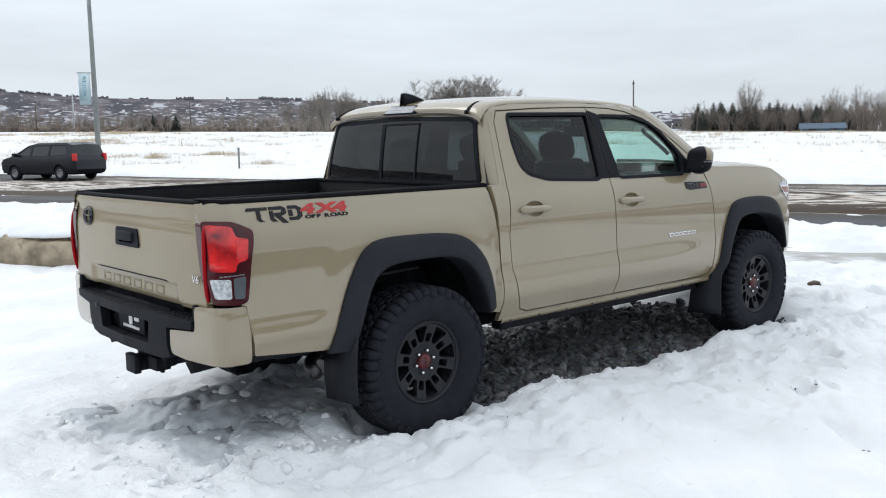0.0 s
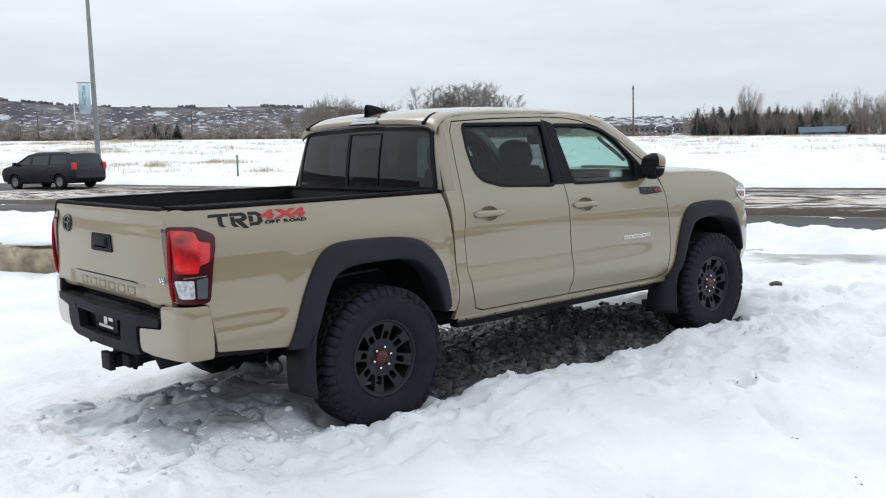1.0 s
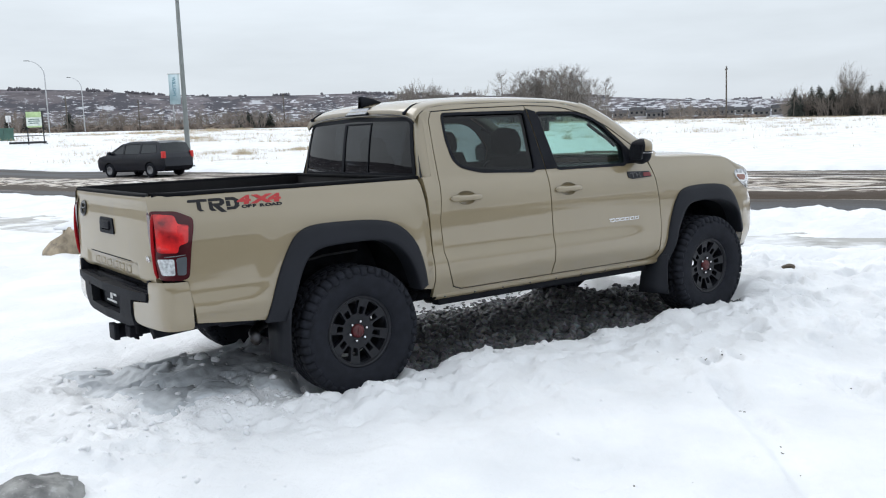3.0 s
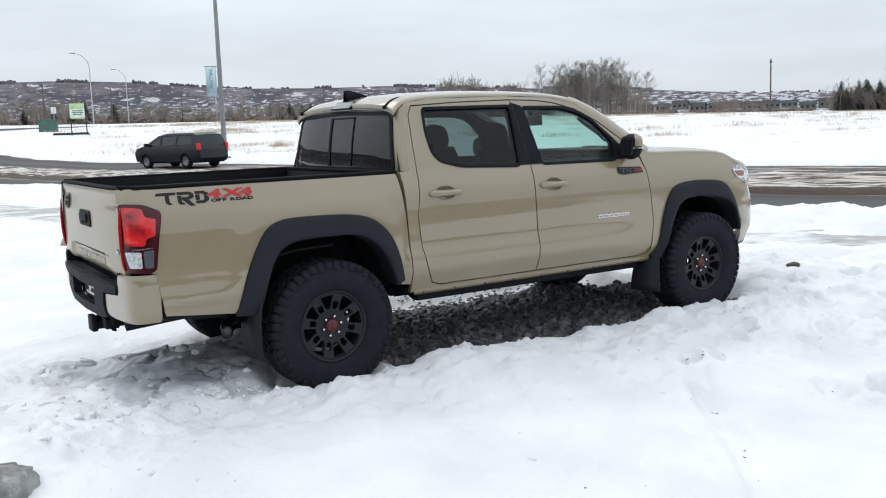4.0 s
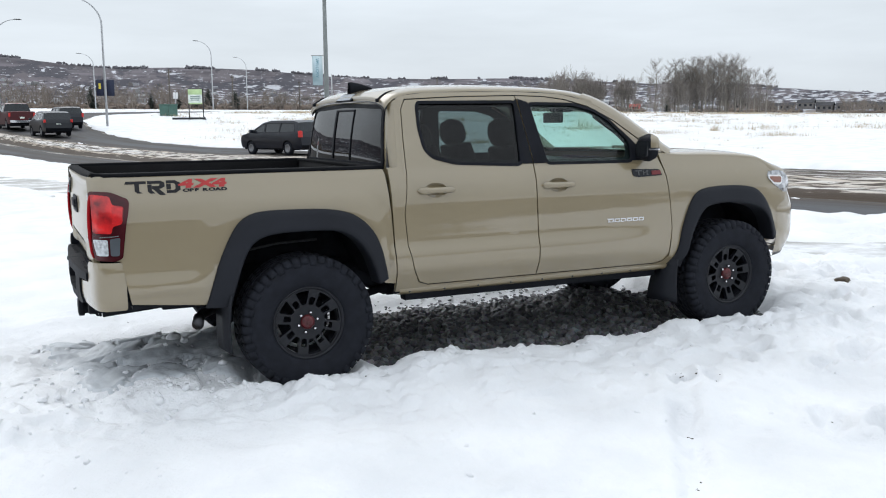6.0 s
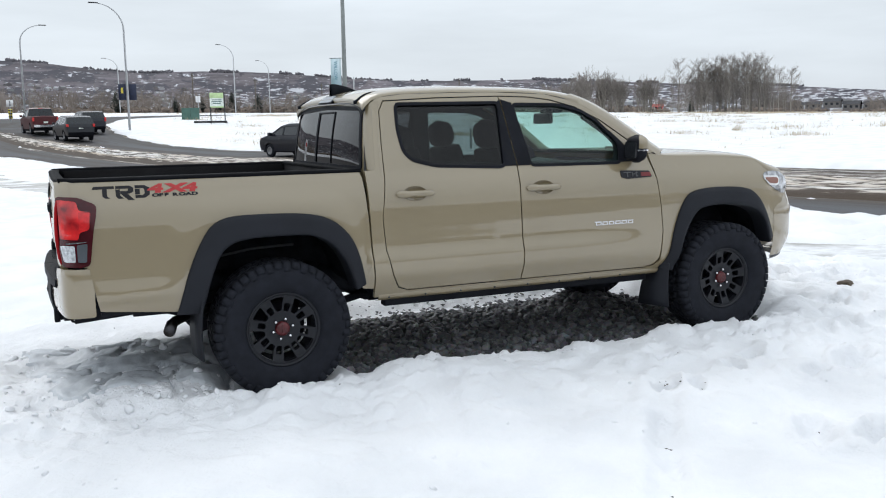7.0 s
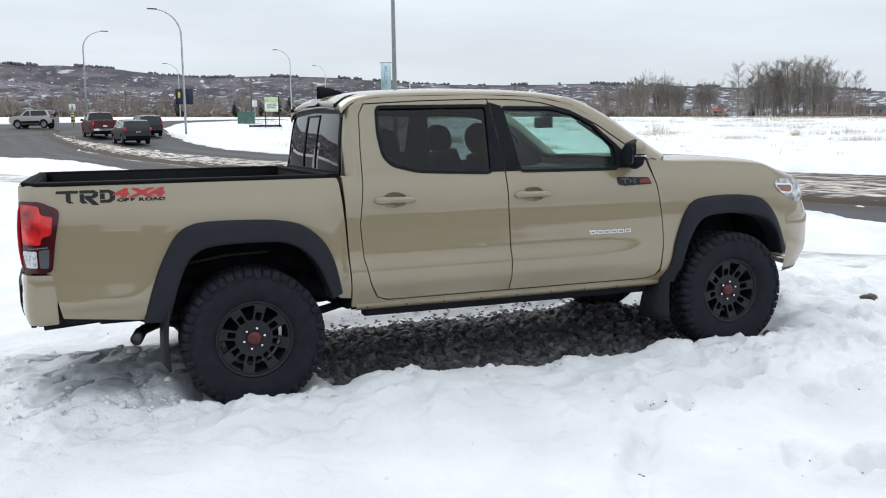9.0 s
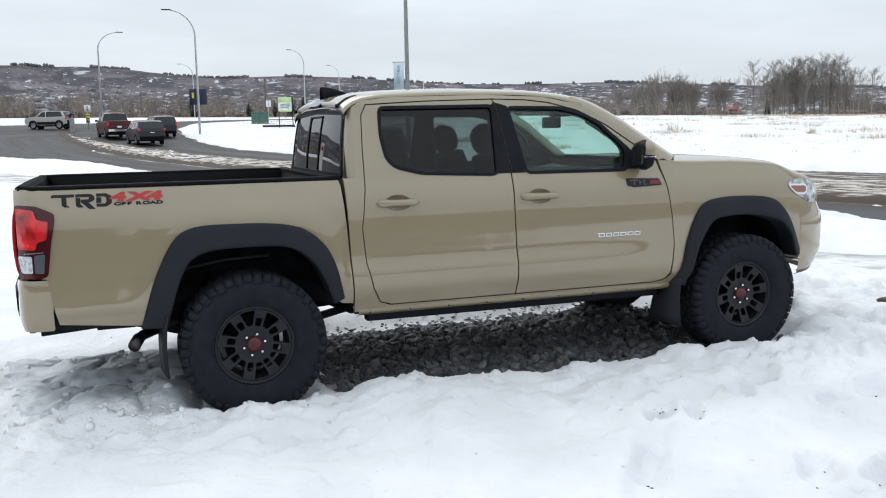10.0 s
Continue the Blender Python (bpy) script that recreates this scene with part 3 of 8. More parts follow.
# ruts of dirty slush frozen along the far carriageway
M_RUTS = road_material("slush_ruts", (0.060, 0.052, 0.046), (0.58, 0.57, 0.56), 0.9, -0.06, 0.075, (2.3, 0.22, 1))
UX, UY = np.meshgrid(np.arange(12, 44, 0.16), np.arange(-40, 47, 0.3))
RUTLANE = [p for p in LANE_FAR if p[1] < 48] + [p for p in LANE_FAR_B if p[1] < 48][::-1]
UD = inside(RUTLANE, UX, UY)
tracks = fbm((UX * .93 + UY * .30) * 1.6, UY * .07, 4, .65)
UZ = land(UX, UY) - .085 + .10 * (tracks - .42) - .12 * smooth(.35, -.1, UD)
ruts = sheet_from("slush_ruts", UX, UY, UZ, M_RUTS, UD > .0)
lane_uv(ruts, lambda x, y: inside(RUTLANE, x, y))
tagged(ruts, "rutted dirty slush along the far lane", "slush", kind="structure")

M_WALK = mat("wet_concrete", (0.33, 0.32, 0.30), 0.55, var=0.2, scale=1.2, bump=0.3, bscale=40, dirt=((0.74, 0.75, 0.77), 0.75, 0.9))
WX, WY = np.meshgrid(np.arange(-3, 21, 0.4), np.arange(-15, 44, 0.4))
WD = inside(WALKWAY, WX, WY)
walkway = sheet_from("pavement", WX, WY, land(WX, WY) - 0.035, M_WALK, WD > -0.6)
tagged(walkway, "cleared grey concrete walkway with thin snow", "pavement", kind="structure")

# the dealer's tarmac lot behind the camera
M_LOT = mat("lot_tarmac", (0.066, 0.066, 0.070), 0.9, spec=0.15, var=0.3, scale=0.4, bump=0.3, bscale=30, dirt=((0.40, 0.40, 0.41), 0.22, 0.55))
LOT_N, LOT_T = Vector((0.394, 0.919, 0)), Vector((0.919, -0.394, 0))
lot_bm = grid([[tuple(LOT_N * f + LOT_T * l + Vector((0, 0, -0.13))) for l in (-90, -45, 0, 45, 90)] for f in (.35, -4, -20, -40, -75)])
lot = part("lot", lot_bm, M_LOT)
tagged(lot, "dark wet tarmac lot", "ground", kind="structure")
M_WALL = mat("grey_cladding", (0.22, 0.225, 0.24), 0.6, var=0.15, scale=0.5)
M_SHOPGLASS = mat("dark_shopfront", (0.02, 0.022, 0.026), 0.15, var=0.2)
wall_bm = bmesh.new()
turn = pose(0, 0, 0, 0, 0, -42.7)
add_box(wall_bm, -42, 42, -57, -45, -0.3, 6.5, m=turn)
wall = tagged(part("wall_south", wall_bm, M_WALL, smooth=False), "plain grey building wall", "building", kind="structure")
shop_bm = bmesh.new()
for k in range(10):
    add_box(shop_bm, -38 + k * 7.6, -31.4 + k * 7.6, -45.1, -44.95, 0.2, 3.6, m=turn)
part("window_glass", shop_bm, M_SHOPGLASS, wall, "dark shop windows", smooth=False)

# ---- the pickup: x forwards from the rear axle, y to its left ----
SIDE = [(.36, .77), (.455, .868), (.50, .895), (.54, .912), (.60, .926), (.66, .931), (.72, .932), (.78, .932), (.85, .931), (.92, .9305), (1.0, .929), (1.05, .9265), (1.09, .922), (1.13, .914),
        (1.17, .902), (1.20, .890), (1.235, .876), (1.30, .857), (1.45, .808), (1.60, .757), (1.66, .735), (1.70, .712), (1.76, .66)]
BEDSIDE = [(.36, .80), (.50, .896), (.56, .914), (.65, .925), (.80, .925), (1.0, .921), (1.08, .913), (1.13, .900), (1.18, .882), (1.21, .870), (1.25, .848), (1.30, .83)]


def flank(x, z):
    """Half the body's width at x and z."""
    if x < .562:
        y = curve(BEDSIDE, z)
        if x < -.30 and .56 < z < .72:         # the bedside's lower bulge
            y += .012 * min(max(0, (z - .570) / .02), 1, max(0, (.71 - z) / .09)) * float(smooth(-1.05, -.98, x)) * (1 - float(smooth(-.68, -.48, x)))
        if -.8 < x and .5 < z < 1.2:           # the shoulder swells over the wheel
            q = (abs(x + .03) / .57) ** 4 + (abs(z - .45) / .69) ** 4
            y += .010 * (1 - float(smooth(.50, 1.25, q))) * float(smooth(-.95, -.10, x))
    else:
        y = curve(SIDE, z)
        if x < 2.74 and .52 < z < .78:         # the ledge along the doors' lower part
            y += .017 * float(smooth(.52, .61, z)) * (1 - min(1, max(0, (z - .695) / .075))) * (1 - float(smooth(2.02, 2.74, x)))
    if x < -1.0:
        u = min(1, (-1.0 - x) / 0.175)
        y -= 0.17 * (1 - math.sqrt(1 - u * u))
    if x > 3.45:
        u = min(1, (x - 3.45) / 0.78)
        y -= 0.62 * (1 - math.sqrt(max(0, 1 - u ** 2.6)))
    return y


def on_flank(side, off=0.0):
    return (lambda u, v: (u, side * (flank(u, v) + off), v)), (lambda u, v: (0, -side, 0))


truck = thing("pickup_truck", TRUCK, "clean tan double-cab pickup with black wheel flares parked on snow", "pickup truck")


def side_panel(name, outline, material, side, holes=(), off=0.0, flange=0.02, step=0.06, parent=None, label=""):
    place, away = on_flank(side, off)
    return part(name, sheet(outline, place, holes, step, flange, away), material, parent or truck, label)


REAR_DOOR = [(0.69, 1.2), (0.6971, 1.4), (0.712, 1.6), (0.746, 1.658), (1.1, 1.676), (1.548, 1.686), (1.556, 1.66), (1.606, 1.234), (1.6043, 1.0264), (1.6167, 0.6807), (1.6166, 0.4997), (0.8228, 0.4997), (0.757, 0.5221), (0.7131, 0.6039), (0.6744, 0.7571), (0.6572, 0.9564)]
FRONT_DOOR = [(1.556, 1.686), (1.778, 1.679), (1.93, 1.66), (2.12, 1.61), (2.305, 1.518), (2.487, 1.39), (2.632, 1.285), (2.684, 1.1187), (2.7147, 0.9353), (2.7343, 0.7488), (2.7183, 0.5585), (2.6814, 0.515), (2.6079, 0.4997), (1.6246, 0.4997), (1.6246, 0.6807), (1.6122, 1.0264), (1.614, 1.234), (1.564, 1.66)]
DOORS = [(0.684, 1.2), (0.6911, 1.4), (0.706, 1.6), (0.742, 1.665), (1.1, 1.683), (1.552, 1.693), (1.78, 1.686), (1.935, 1.667), (2.125, 1.617), (2.312, 1.524), (2.494, 1.396), (2.645, 1.288), (2.6925, 1.1186), (2.7227, 0.9353), (2.7422, 0.7488), (2.7257, 0.5534), (2.685, 0.5079), (2.6082, 0.4927), (0.821, 0.4927), (0.7522, 0.516), (0.7072, 0.6009), (0.6689, 0.7567), (0.6519, 0.956)]
REAR_WIN = rounded([(.822, 1.618), (.835, 1.640), (1.528, 1.645), (1.538, 1.62), (1.520, 1.25), (1.49, 1.238), (1.04, 1.259), (.884, 1.298), (.834, 1.35), (.815, 1.482)], 0.03, 3)
FRONT_WIN = rounded([(1.645, 1.634), (2.0, 1.628), (2.16, 1.588), (2.27, 1.522), (2.405, 1.39), (2.425, 1.335), (2.412, 1.236), (1.715, 1.241)], 0.03, 3)
CAB = [(2.7396, 0.4628), (0.6054, 0.4628), (0.5877, 0.7048), (0.5738, 1.0024), (0.565, 1.24), (0.632, 1.245), (0.648, 1.45), (0.662, 1.6), (0.685, 1.668), (0.72, 1.685), (0.9, 1.706), (1.5, 1.716), (1.9, 1.702), (2.12, 1.655), (2.33, 1.552), (2.53, 1.415), (2.7, 1.298), (2.655, 1.287)]
CAB += DOORS[10::-1] + DOORS[:15:-1] + [(2.742, .55)]
LINING = [(.612, .46), (.602, .70), (.585, 1.0), (.575, 1.24), (.61, 1.45), (.65, 1.62), (.720, 1.68), (1.5, 1.71), (1.9, 1.695), (2.12, 1.65), (2.33, 1.545), (2.53, 1.405), (2.70, 1.29), (2.80, 1.10), (2.80, .46)]
BED = [(-1.14, 1.2442), (-0.4034, 1.2446), (0.5342, 1.2436), (0.5471, 1.2011), (0.5648, 0.9531), (0.5797, 0.7048), (0.5925, 0.5231), (0.5222, 0.5332), (0.4875, 0.6627), (0.4243, 0.8034), (0.2969, 0.9137), (0.1819, 0.9486), (-0.0616, 0.9536), (-0.2402, 0.9436), (-0.329, 0.9036), (-0.387, 0.8134), (-0.4252, 0.723), (-0.5186, 0.4898), (-0.975, 0.5382), (-0.9898, 0.6047), (-1.0177, 0.7783), (-1.0516, 0.7886), (-1.1459, 0.7951), (-1.1608, 0.9554), (-1.1579, 1.1627)]
FENDER = [(2.653, 1.286), (2.85, 1.262), (3.24, 1.25), (3.57, 1.222), (3.6479, 1.1757), (3.6695, 1.1463), (3.662, 1.1217), (3.702, 1.058), (3.844, 0.985), (3.93, 0.945), (3.88, 0.86), (3.82, 0.7), (3.79, 0.64), (3.76, 0.64), (3.7, 0.8), (3.5785, 0.9046), (3.4791, 0.9482), (3.1725, 0.958), (3.0218, 0.9333), (2.9398, 0.8541), (2.8618, 0.7048), (2.8125, 0.5636), (2.7874, 0.4678), (2.7455, 0.4678), (2.7288, 0.5231), (2.7412, 0.7488), (2.7216, 0.9353), (2.6918, 1.1186)]

def shrunk(pts, kx, kz):
    """The outline drawn in towards its middle."""
    cx, cz = (min(p[0] for p in pts) + max(p[0] for p in pts)) / 2, (min(p[1] for p in pts) + max(p[1] for p in pts)) / 2 - .012
    return [(cx + (p[0] - cx) * kx, cz + (p[1] - cz) * kz) for p in pts]


for s in (-1, 1):
    side_panel("cab_side", CAB, M_PAINT, s, flange=0.03)
    inner = side_panel("door_lining", LINING, M_TRIM, s, [shrunk(REAR_WIN, .95, .86), shrunk(FRONT_WIN, .95, .88)], -0.045, 0, 0.12)
    side_panel("bedside", BED, M_PAINT, s, flange=0.05, step=.022)
    side_panel("fender", FENDER, M_PAINT, s, flange=0.04)
    for nm, out, win, glas in (("rear_door", REAR_DOOR, REAR_WIN, M_PRIVACY), ("front_door", FRONT_DOOR, FRONT_WIN, M_GLASS)):
        hx = .873 if nm == "rear_door" else 1.780
        cup = [(hx + .080 * math.cos(a), 1.094 + .046 * math.sin(a)) for a in [k * math.pi / 12 for k in range(24)]]
        door = side_panel(nm, out, M_PAINT, s, [win, cup], flange=0.025, step=0.022)
        side_panel("window_seal", inset(win, -0.013), M_BLACK, s, [inset(win, 0.007)], 0.003, 0.022, 0.15, door, "black rubber seal")
        pane = side_panel("window_pane", inset(win, -0.002), glas, s, off=-0.012, flange=0, parent=door, label="tinted glass")
        pane.visible_shadow = False
        # handle: a bar over a shallow dish
        dish = lambda u, v: (u, s * (flank(u, v) - .024 * max(0, 1 - ((u - hx) / .08) ** 2 - ((v - 1.094) / .046) ** 2) ** .5), v)
        part("handle_cup", sheet(cup, dish, (), .014, 0), M_PAINT, door)
        bm = bmesh.new()
        rows = []
        for k in range(17):
            u = -1 + k / 8
            w = (.022 if u < -.45 else .0185) * (1 - abs(u) ** 8) ** .5 + .001
            bulge = .034 - .026 * abs(u) ** 4
            x = hx + .132 * u
            y = flank(x, 1.094)
            rows.append([(x, s * (y + .002 + bulge * (.45 + .55 * math.cos(a))), 1.094 + w * math.sin(a)) for a in [j * 2 * math.pi / 12 for j in range(12)]])
        add_grid(bm, rows, True)
        bmesh.ops.holes_fill(bm, edges=[e_ for e_ in bm.edges if e_.is_boundary])
        hd = part("door_handle", bm, M_PAINT, door, "tan door handle")
    pr = [(1.531, 1.650), (1.5545, 1.668), (1.6065, 1.240), (1.527, 1.240)]
    side_panel("pillar_trim", pr, M_BLACK, s, off=0.004, flange=0.01)
    side_panel("pillar_trim", [(1.5645, 1.668), (1.640, 1.646), (1.705, 1.240), (1.6145, 1.240)], M_BLACK, s, off=0.004, flange=0.01)
    # black corner in front of the front window, behind the mirror
    side_panel("mirror_sail", [(2.36, 1.455), (2.425, 1.395), (2.52, 1.30), (2.50, 1.238), (2.415, 1.238), (2.432, 1.335)], M_BLACK, s, off=0.005, flange=0.01)
    # tan sill under the doors, rolled inwards, with its clips; the black frame cover below it
    rk = [[(x, s * (flank(x, .475) + dy), z) for dy, z in ((.0015, .478), (.001, .464), (-.008, .450), (-.030, .438), (-.075, .432))] for x in np.linspace(.63, 2.735, 12)]
    part("rocker_panel", grid(rk), M_PAINT, truck, "tan rolled sill")
    part("sill_cover", box(.70, 2.70, min(s * .72, s * .80), max(s * .72, s * .80), .385, .436, .012), M_BLACK, truck, "black plastic sill cover")
    for k in range(8):
        bmx = bmesh.new()
        bmesh.ops.create_uvsphere(bmx, u_segments=8, v_segments=5, radius=0.0075, matrix=pose(.70 + k * .245, s * (flank(1, .475) - .004), .457))
        part("sill_clip", bmx, M_STEEL, truck)

# ---- flares ----
ARCH_R = ([(-0.5751, 0.4804), (-0.5016, 0.7252), (-0.4202, 0.9006), (-0.3587, 0.9778), (-0.2693, 1.0145), (-0.0629, 1.0214), (0.1813, 1.0086), (0.3213, 0.9699), (0.4295, 0.8788), (0.4901, 0.7628), (0.5387, 0.5647)],
          [(-0.4401, 0.4804), (-0.3805, 0.6875), (-0.3209, 0.8163), (-0.2664, 0.8609), (-0.2018, 0.8817), (-0.0629, 0.8916), (0.1794, 0.8857), (0.2746, 0.855), (0.3491, 0.7955), (0.4096, 0.7024), (0.4712, 0.5389)])
ARCH_F = ([(2.7285, 0.4804), (2.791, 0.5686), (2.8307, 0.7509), (2.8923, 0.9124), (2.9558, 0.9947), (3.065, 1.0264), (3.2625, 1.0343), (3.471, 1.0165), (3.5653, 0.9739), (3.6626, 0.855), (3.7559, 0.6558)],
          [(2.8258, 0.4596), (2.8704, 0.5686), (2.9002, 0.6875), (2.9498, 0.7916), (3.0134, 0.8738), (3.0839, 0.9006), (3.2625, 0.9105), (3.464, 0.8857), (3.5752, 0.8411), (3.6497, 0.7579), (3.7072, 0.6033)])


def resample(pts, n):
    seg = [0]
    for a, b in zip(pts, pts[1:]):
        seg.append(seg[-1] + math.dist(a, b))
    fx, fz = [(d, p[0]) for d, p in zip(seg, pts)], [(d, p[1]) for d, p in zip(seg, pts)]
    return [(curve(fx, seg[-1] * k / (n - 1)), curve(fz, seg[-1] * k / (n - 1))) for k in range(n)]


for s in (-1, 1):
    for outer, inner_ in (ARCH_R, ARCH_F):
        A, B = resample(outer, 44), resample(inner_, 44)
        rows = []
        for (ax, az), (bx, bz) in zip(A, B):
            row = []
            for u, off in ((0, -0.01), (0, 0.010), (.06, 0.022), (.30, 0.030), (.72, 0.040), (.93, 0.041), (1.0, 0.032), (1.02, 0.0), (1.05, -0.10)):
                x, z = ax + (bx - ax) * u, az + (bz - az) * u
                row.append((x, s * (min(flank(ax, max(.5, az)), flank(bx, max(.5, bz))) * 0.5 + 0.5 * flank(x, max(.5, z)) + off), z))
            rows.append(row)
        part("wheel_flare", grid(rows), M_FLARE, truck, "matt black plastic wheel-arch flare")
        # the arch's dark inner liner
        rows = []
        cx = sum(p[0] for p in B) / len(B)
        for bx, bz in B:
            rows.append([(bx + (bx - cx) * .02, s * .86, bz + .01), (bx, s * .70, bz + .03), (bx, s * .45, bz + .03)])
        part("arch_liner", grid(rows), M_UNDER, truck)
        # inner wall of the wheel well
        rows = [[(bx, s * .46, bz + .04), (cx + (bx - cx) * .9, s * .455, .36)] for bx, bz in B]
        part("well_wall", grid(rows), M_UNDER, truck)

# ---- roof, bonnet, windscreen, back of the cab ----
def crowned(xs_, half, z0, zc, a=0.55, b=0.75, n=25):
    rows = []
    for x in xs_:
        row = []
        for k in range(n):
            th = math.pi * k / (n - 1)
            c = math.cos(th)
            row.append((x, -half(x) * math.copysign(abs(c) ** a, c), z0(x) + (zc(x) - z0(x)) * math.sin(th) ** b))
        rows.append(row)
    return rows


ROOF_C = [(.60, 1.690), (.625, 1.706), (.67, 1.728), (.80, 1.753), (1.0, 1.766), (1.3, 1.774), (1.77, 1.764), (2.0, 1.750), (2.12, 1.738), (2.24, 1.715)]
RAIL_Z = [(.60, 1.600), (.625, 1.630), (.67, 1.664), (.72, 1.685), (.90, 1.706), (1.5, 1.716), (1.9, 1.702), (2.12, 1.655), (2.24, 1.600)]
roof_rows = crowned(np.concatenate([[.602, .612, .626, .645], np.linspace(.67, 2.16, 32)]), lambda x: flank(x, curve(RAIL_Z, x)) + 0.001, lambda x: curve(RAIL_Z, x), lambda x: curve(ROOF_C, x), 0.62, 0.85)
lip = [(p[0] + .012, p[1] * .985, p[2] - .035) for p in roof_rows[0]]
roof = part("roof", grid([lip] + roof_rows), M_PAINT, truck)
HOOD_E = [(2.66, 1.286), (2.85, 1.262), (3.24, 1.250), (3.57, 1.222), (3.66, 1.176), (3.75, 1.135), (3.90, 1.105), (4.05, 1.00)]
HOOD_C = [(2.66, 1.300), (2.85, 1.302), (3.24, 1.298), (3.57, 1.268), (3.75, 1.220), (3.90, 1.165), (4.05, 1.06)]
hood_rows = crowned(np.linspace(2.67, 4.05, 44), lambda x: flank(x, curve(HOOD_E, x)) + 0.0005, lambda x: curve(HOOD_E, x), lambda x: curve(HOOD_C, x), 0.5, 0.8)
hood_rows = [[(r_[0][0], r_[0][1] * .994, r_[0][2] - .05)] + r_ + [(r_[-1][0], r_[-1][1] * .994, r_[-1][2] - .05)] for r_ in hood_rows]
part("bonnet", grid(hood_rows), M_PAINT, truck)
# windscreen between the roof's front edge and the cowl
rows = []
for k in range(17):
    u = -1 + k / 8
    top = Vector((2.16 - .10 * u * u + .06, .655 * u, 1.735 - .075 * abs(u) ** 3))
    bot = Vector((2.98 - .26 * u * u, .80 * u, 1.262))
    rows.append([top.lerp(bot, v / 8) + Vector((0, 0, 0.02 * math.sin(math.pi * v / 8))) for v in range(9)])
ws = part("windscreen", grid(rows), M_GLASS, truck, "clear windscreen")
ws.visible_shadow = False
# front pillars
for s in (-1, 1):
    rows = []
    for x in np.linspace(2.06, 2.74, 14):
        zr = curve([(1.9, 1.702), (2.12, 1.655), (2.33, 1.552), (2.53, 1.415), (2.70, 1.298), (2.76, 1.262)], x)
        yo = flank(x, zr)
        rows.append([(x, s * (yo + .001), zr - .004), (x + .03, s * (yo - .015), zr + .025), (x + .07, s * (yo - .05), zr + .035), (x + .09, s * (yo - .09), zr + .02), (x + .05, s * (yo - .09), zr - .02)])
    part("front_pillar", grid(rows), M_PAINT, truck)
# cowl and wipers
part("cowl", grid([[(2.66 + .30 * (1 - u * u), .82 * u, 1.276) for u in np.linspace(-1, 1, 13)], [(2.80 + .25 * (1 - u * u), .80 * u, 1.272) for u in np.linspace(-1, 1, 13)]]), M_BLACK, truck)
part("wiper", tube([(2.86, -.50, 1.30), (2.98, -.20, 1.31), (2.99, .15, 1.31)], .008, 6), M_BLACK, truck)


def cab_back(u, v):
    w = max(0, v - 1.24)
    return (.562 + .05 * w + .24 * w * w + .022 * abs(u / .75) ** 4, u, v)


rim_ = [(v, flank(.62, v) - .048) for v in (.95, 1.24, 1.35, 1.45, 1.55, 1.602)]
BACK = [(y, v) for v, y in rim_] + [(.66, 1.636), (.50, 1.672), (0, 1.688), (-.50, 1.672), (-.66, 1.636)] + [(-y, v) for v, y in rim_[::-1]]
BACKWIN = rounded([(-.775, 1.245), (-.70, 1.60), (-.66, 1.628), (0, 1.648), (.66, 1.628), (.70, 1.60), (.775, 1.245)], 0.04, 3)
part("cab_back", sheet(BACK, cab_back, [BACKWIN], 0.08, 0.02, lambda u, v: (1, 0, 0)), M_PAINT, truck)
shift = lambda d: (lambda u, v: tuple(Vector(cab_back(u, v)) + Vector((d, 0, 0))))
for s in (-1, 1):
    rows = []
    for v in np.linspace(1.20, 1.64, 12):
        yf = flank(.65, v)
        xa = cab_back(yf - .05, v)[0]
        q = float(smooth(1.58, 1.64, v)) * .02
        rows.append([(xa - .001, s * (yf - .052), v), (xa + .004, s * (yf - .030), v), (xa + .016, s * (yf - .013), v + q * .3), (xa + .036, s * (yf - .003), v + q), (xa + .075, s * (yf + .0008), v + q)])
    part("rear_pillar", grid(rows), M_PAINT, truck)
rg = part("rear_window", sheet(BACKWIN, shift(-.006), (), 0.04, 0), M_DARKGLASS, truck, "dark sliding rear window")
part("window_frit", sheet(inset(BACKWIN, -.004), shift(-.010), [rounded(inset(BACKWIN, .022), .03, 2)], 0.1, 0.012, lambda u, v: (1, 0, 0)), M_BLACK, rg)
for d, w in ((-.215, .005), (.135, .015)):
    part("slider_frame", sheet([(d - w, 1.27), (d + w, 1.27), (d + w, 1.605), (d - w, 1.605)], shift(-.012), (), .1, .008, lambda u, v: (1, 0, 0)), M_BLACK, rg)
part("slider_frame", sheet([(-.22, 1.598), (.150, 1.598), (.150, 1.608), (-.22, 1.608)], shift(-.012), (), .1, .008, lambda u, v: (1, 0, 0)), M_BLACK, rg)
# high brake lamp
lamp = part("brake_lamp", sheet(rounded([(-.180, 1.658), (.130, 1.658), (.108, 1.712), (-.158, 1.712)], .010, 2), lambda u, v: (.590 + 1.0 * (v - 1.664), u, v + .006), (), .05, .02, lambda u, v: (1, 0, 0)), M_BLACK, roof, "high-level brake lamp")
part("lamp_lens", sheet(rounded([(-.166, 1.665), (.116, 1.665), (.097, 1.706), (-.147, 1.706)], .008, 2), lambda u, v: (.584 + 1.0 * (v - 1.664), u, v + .008), (), .05, .01, lambda u, v: (1, 0, 0)), M_LAMPGREY, lamp, "smoked lens")
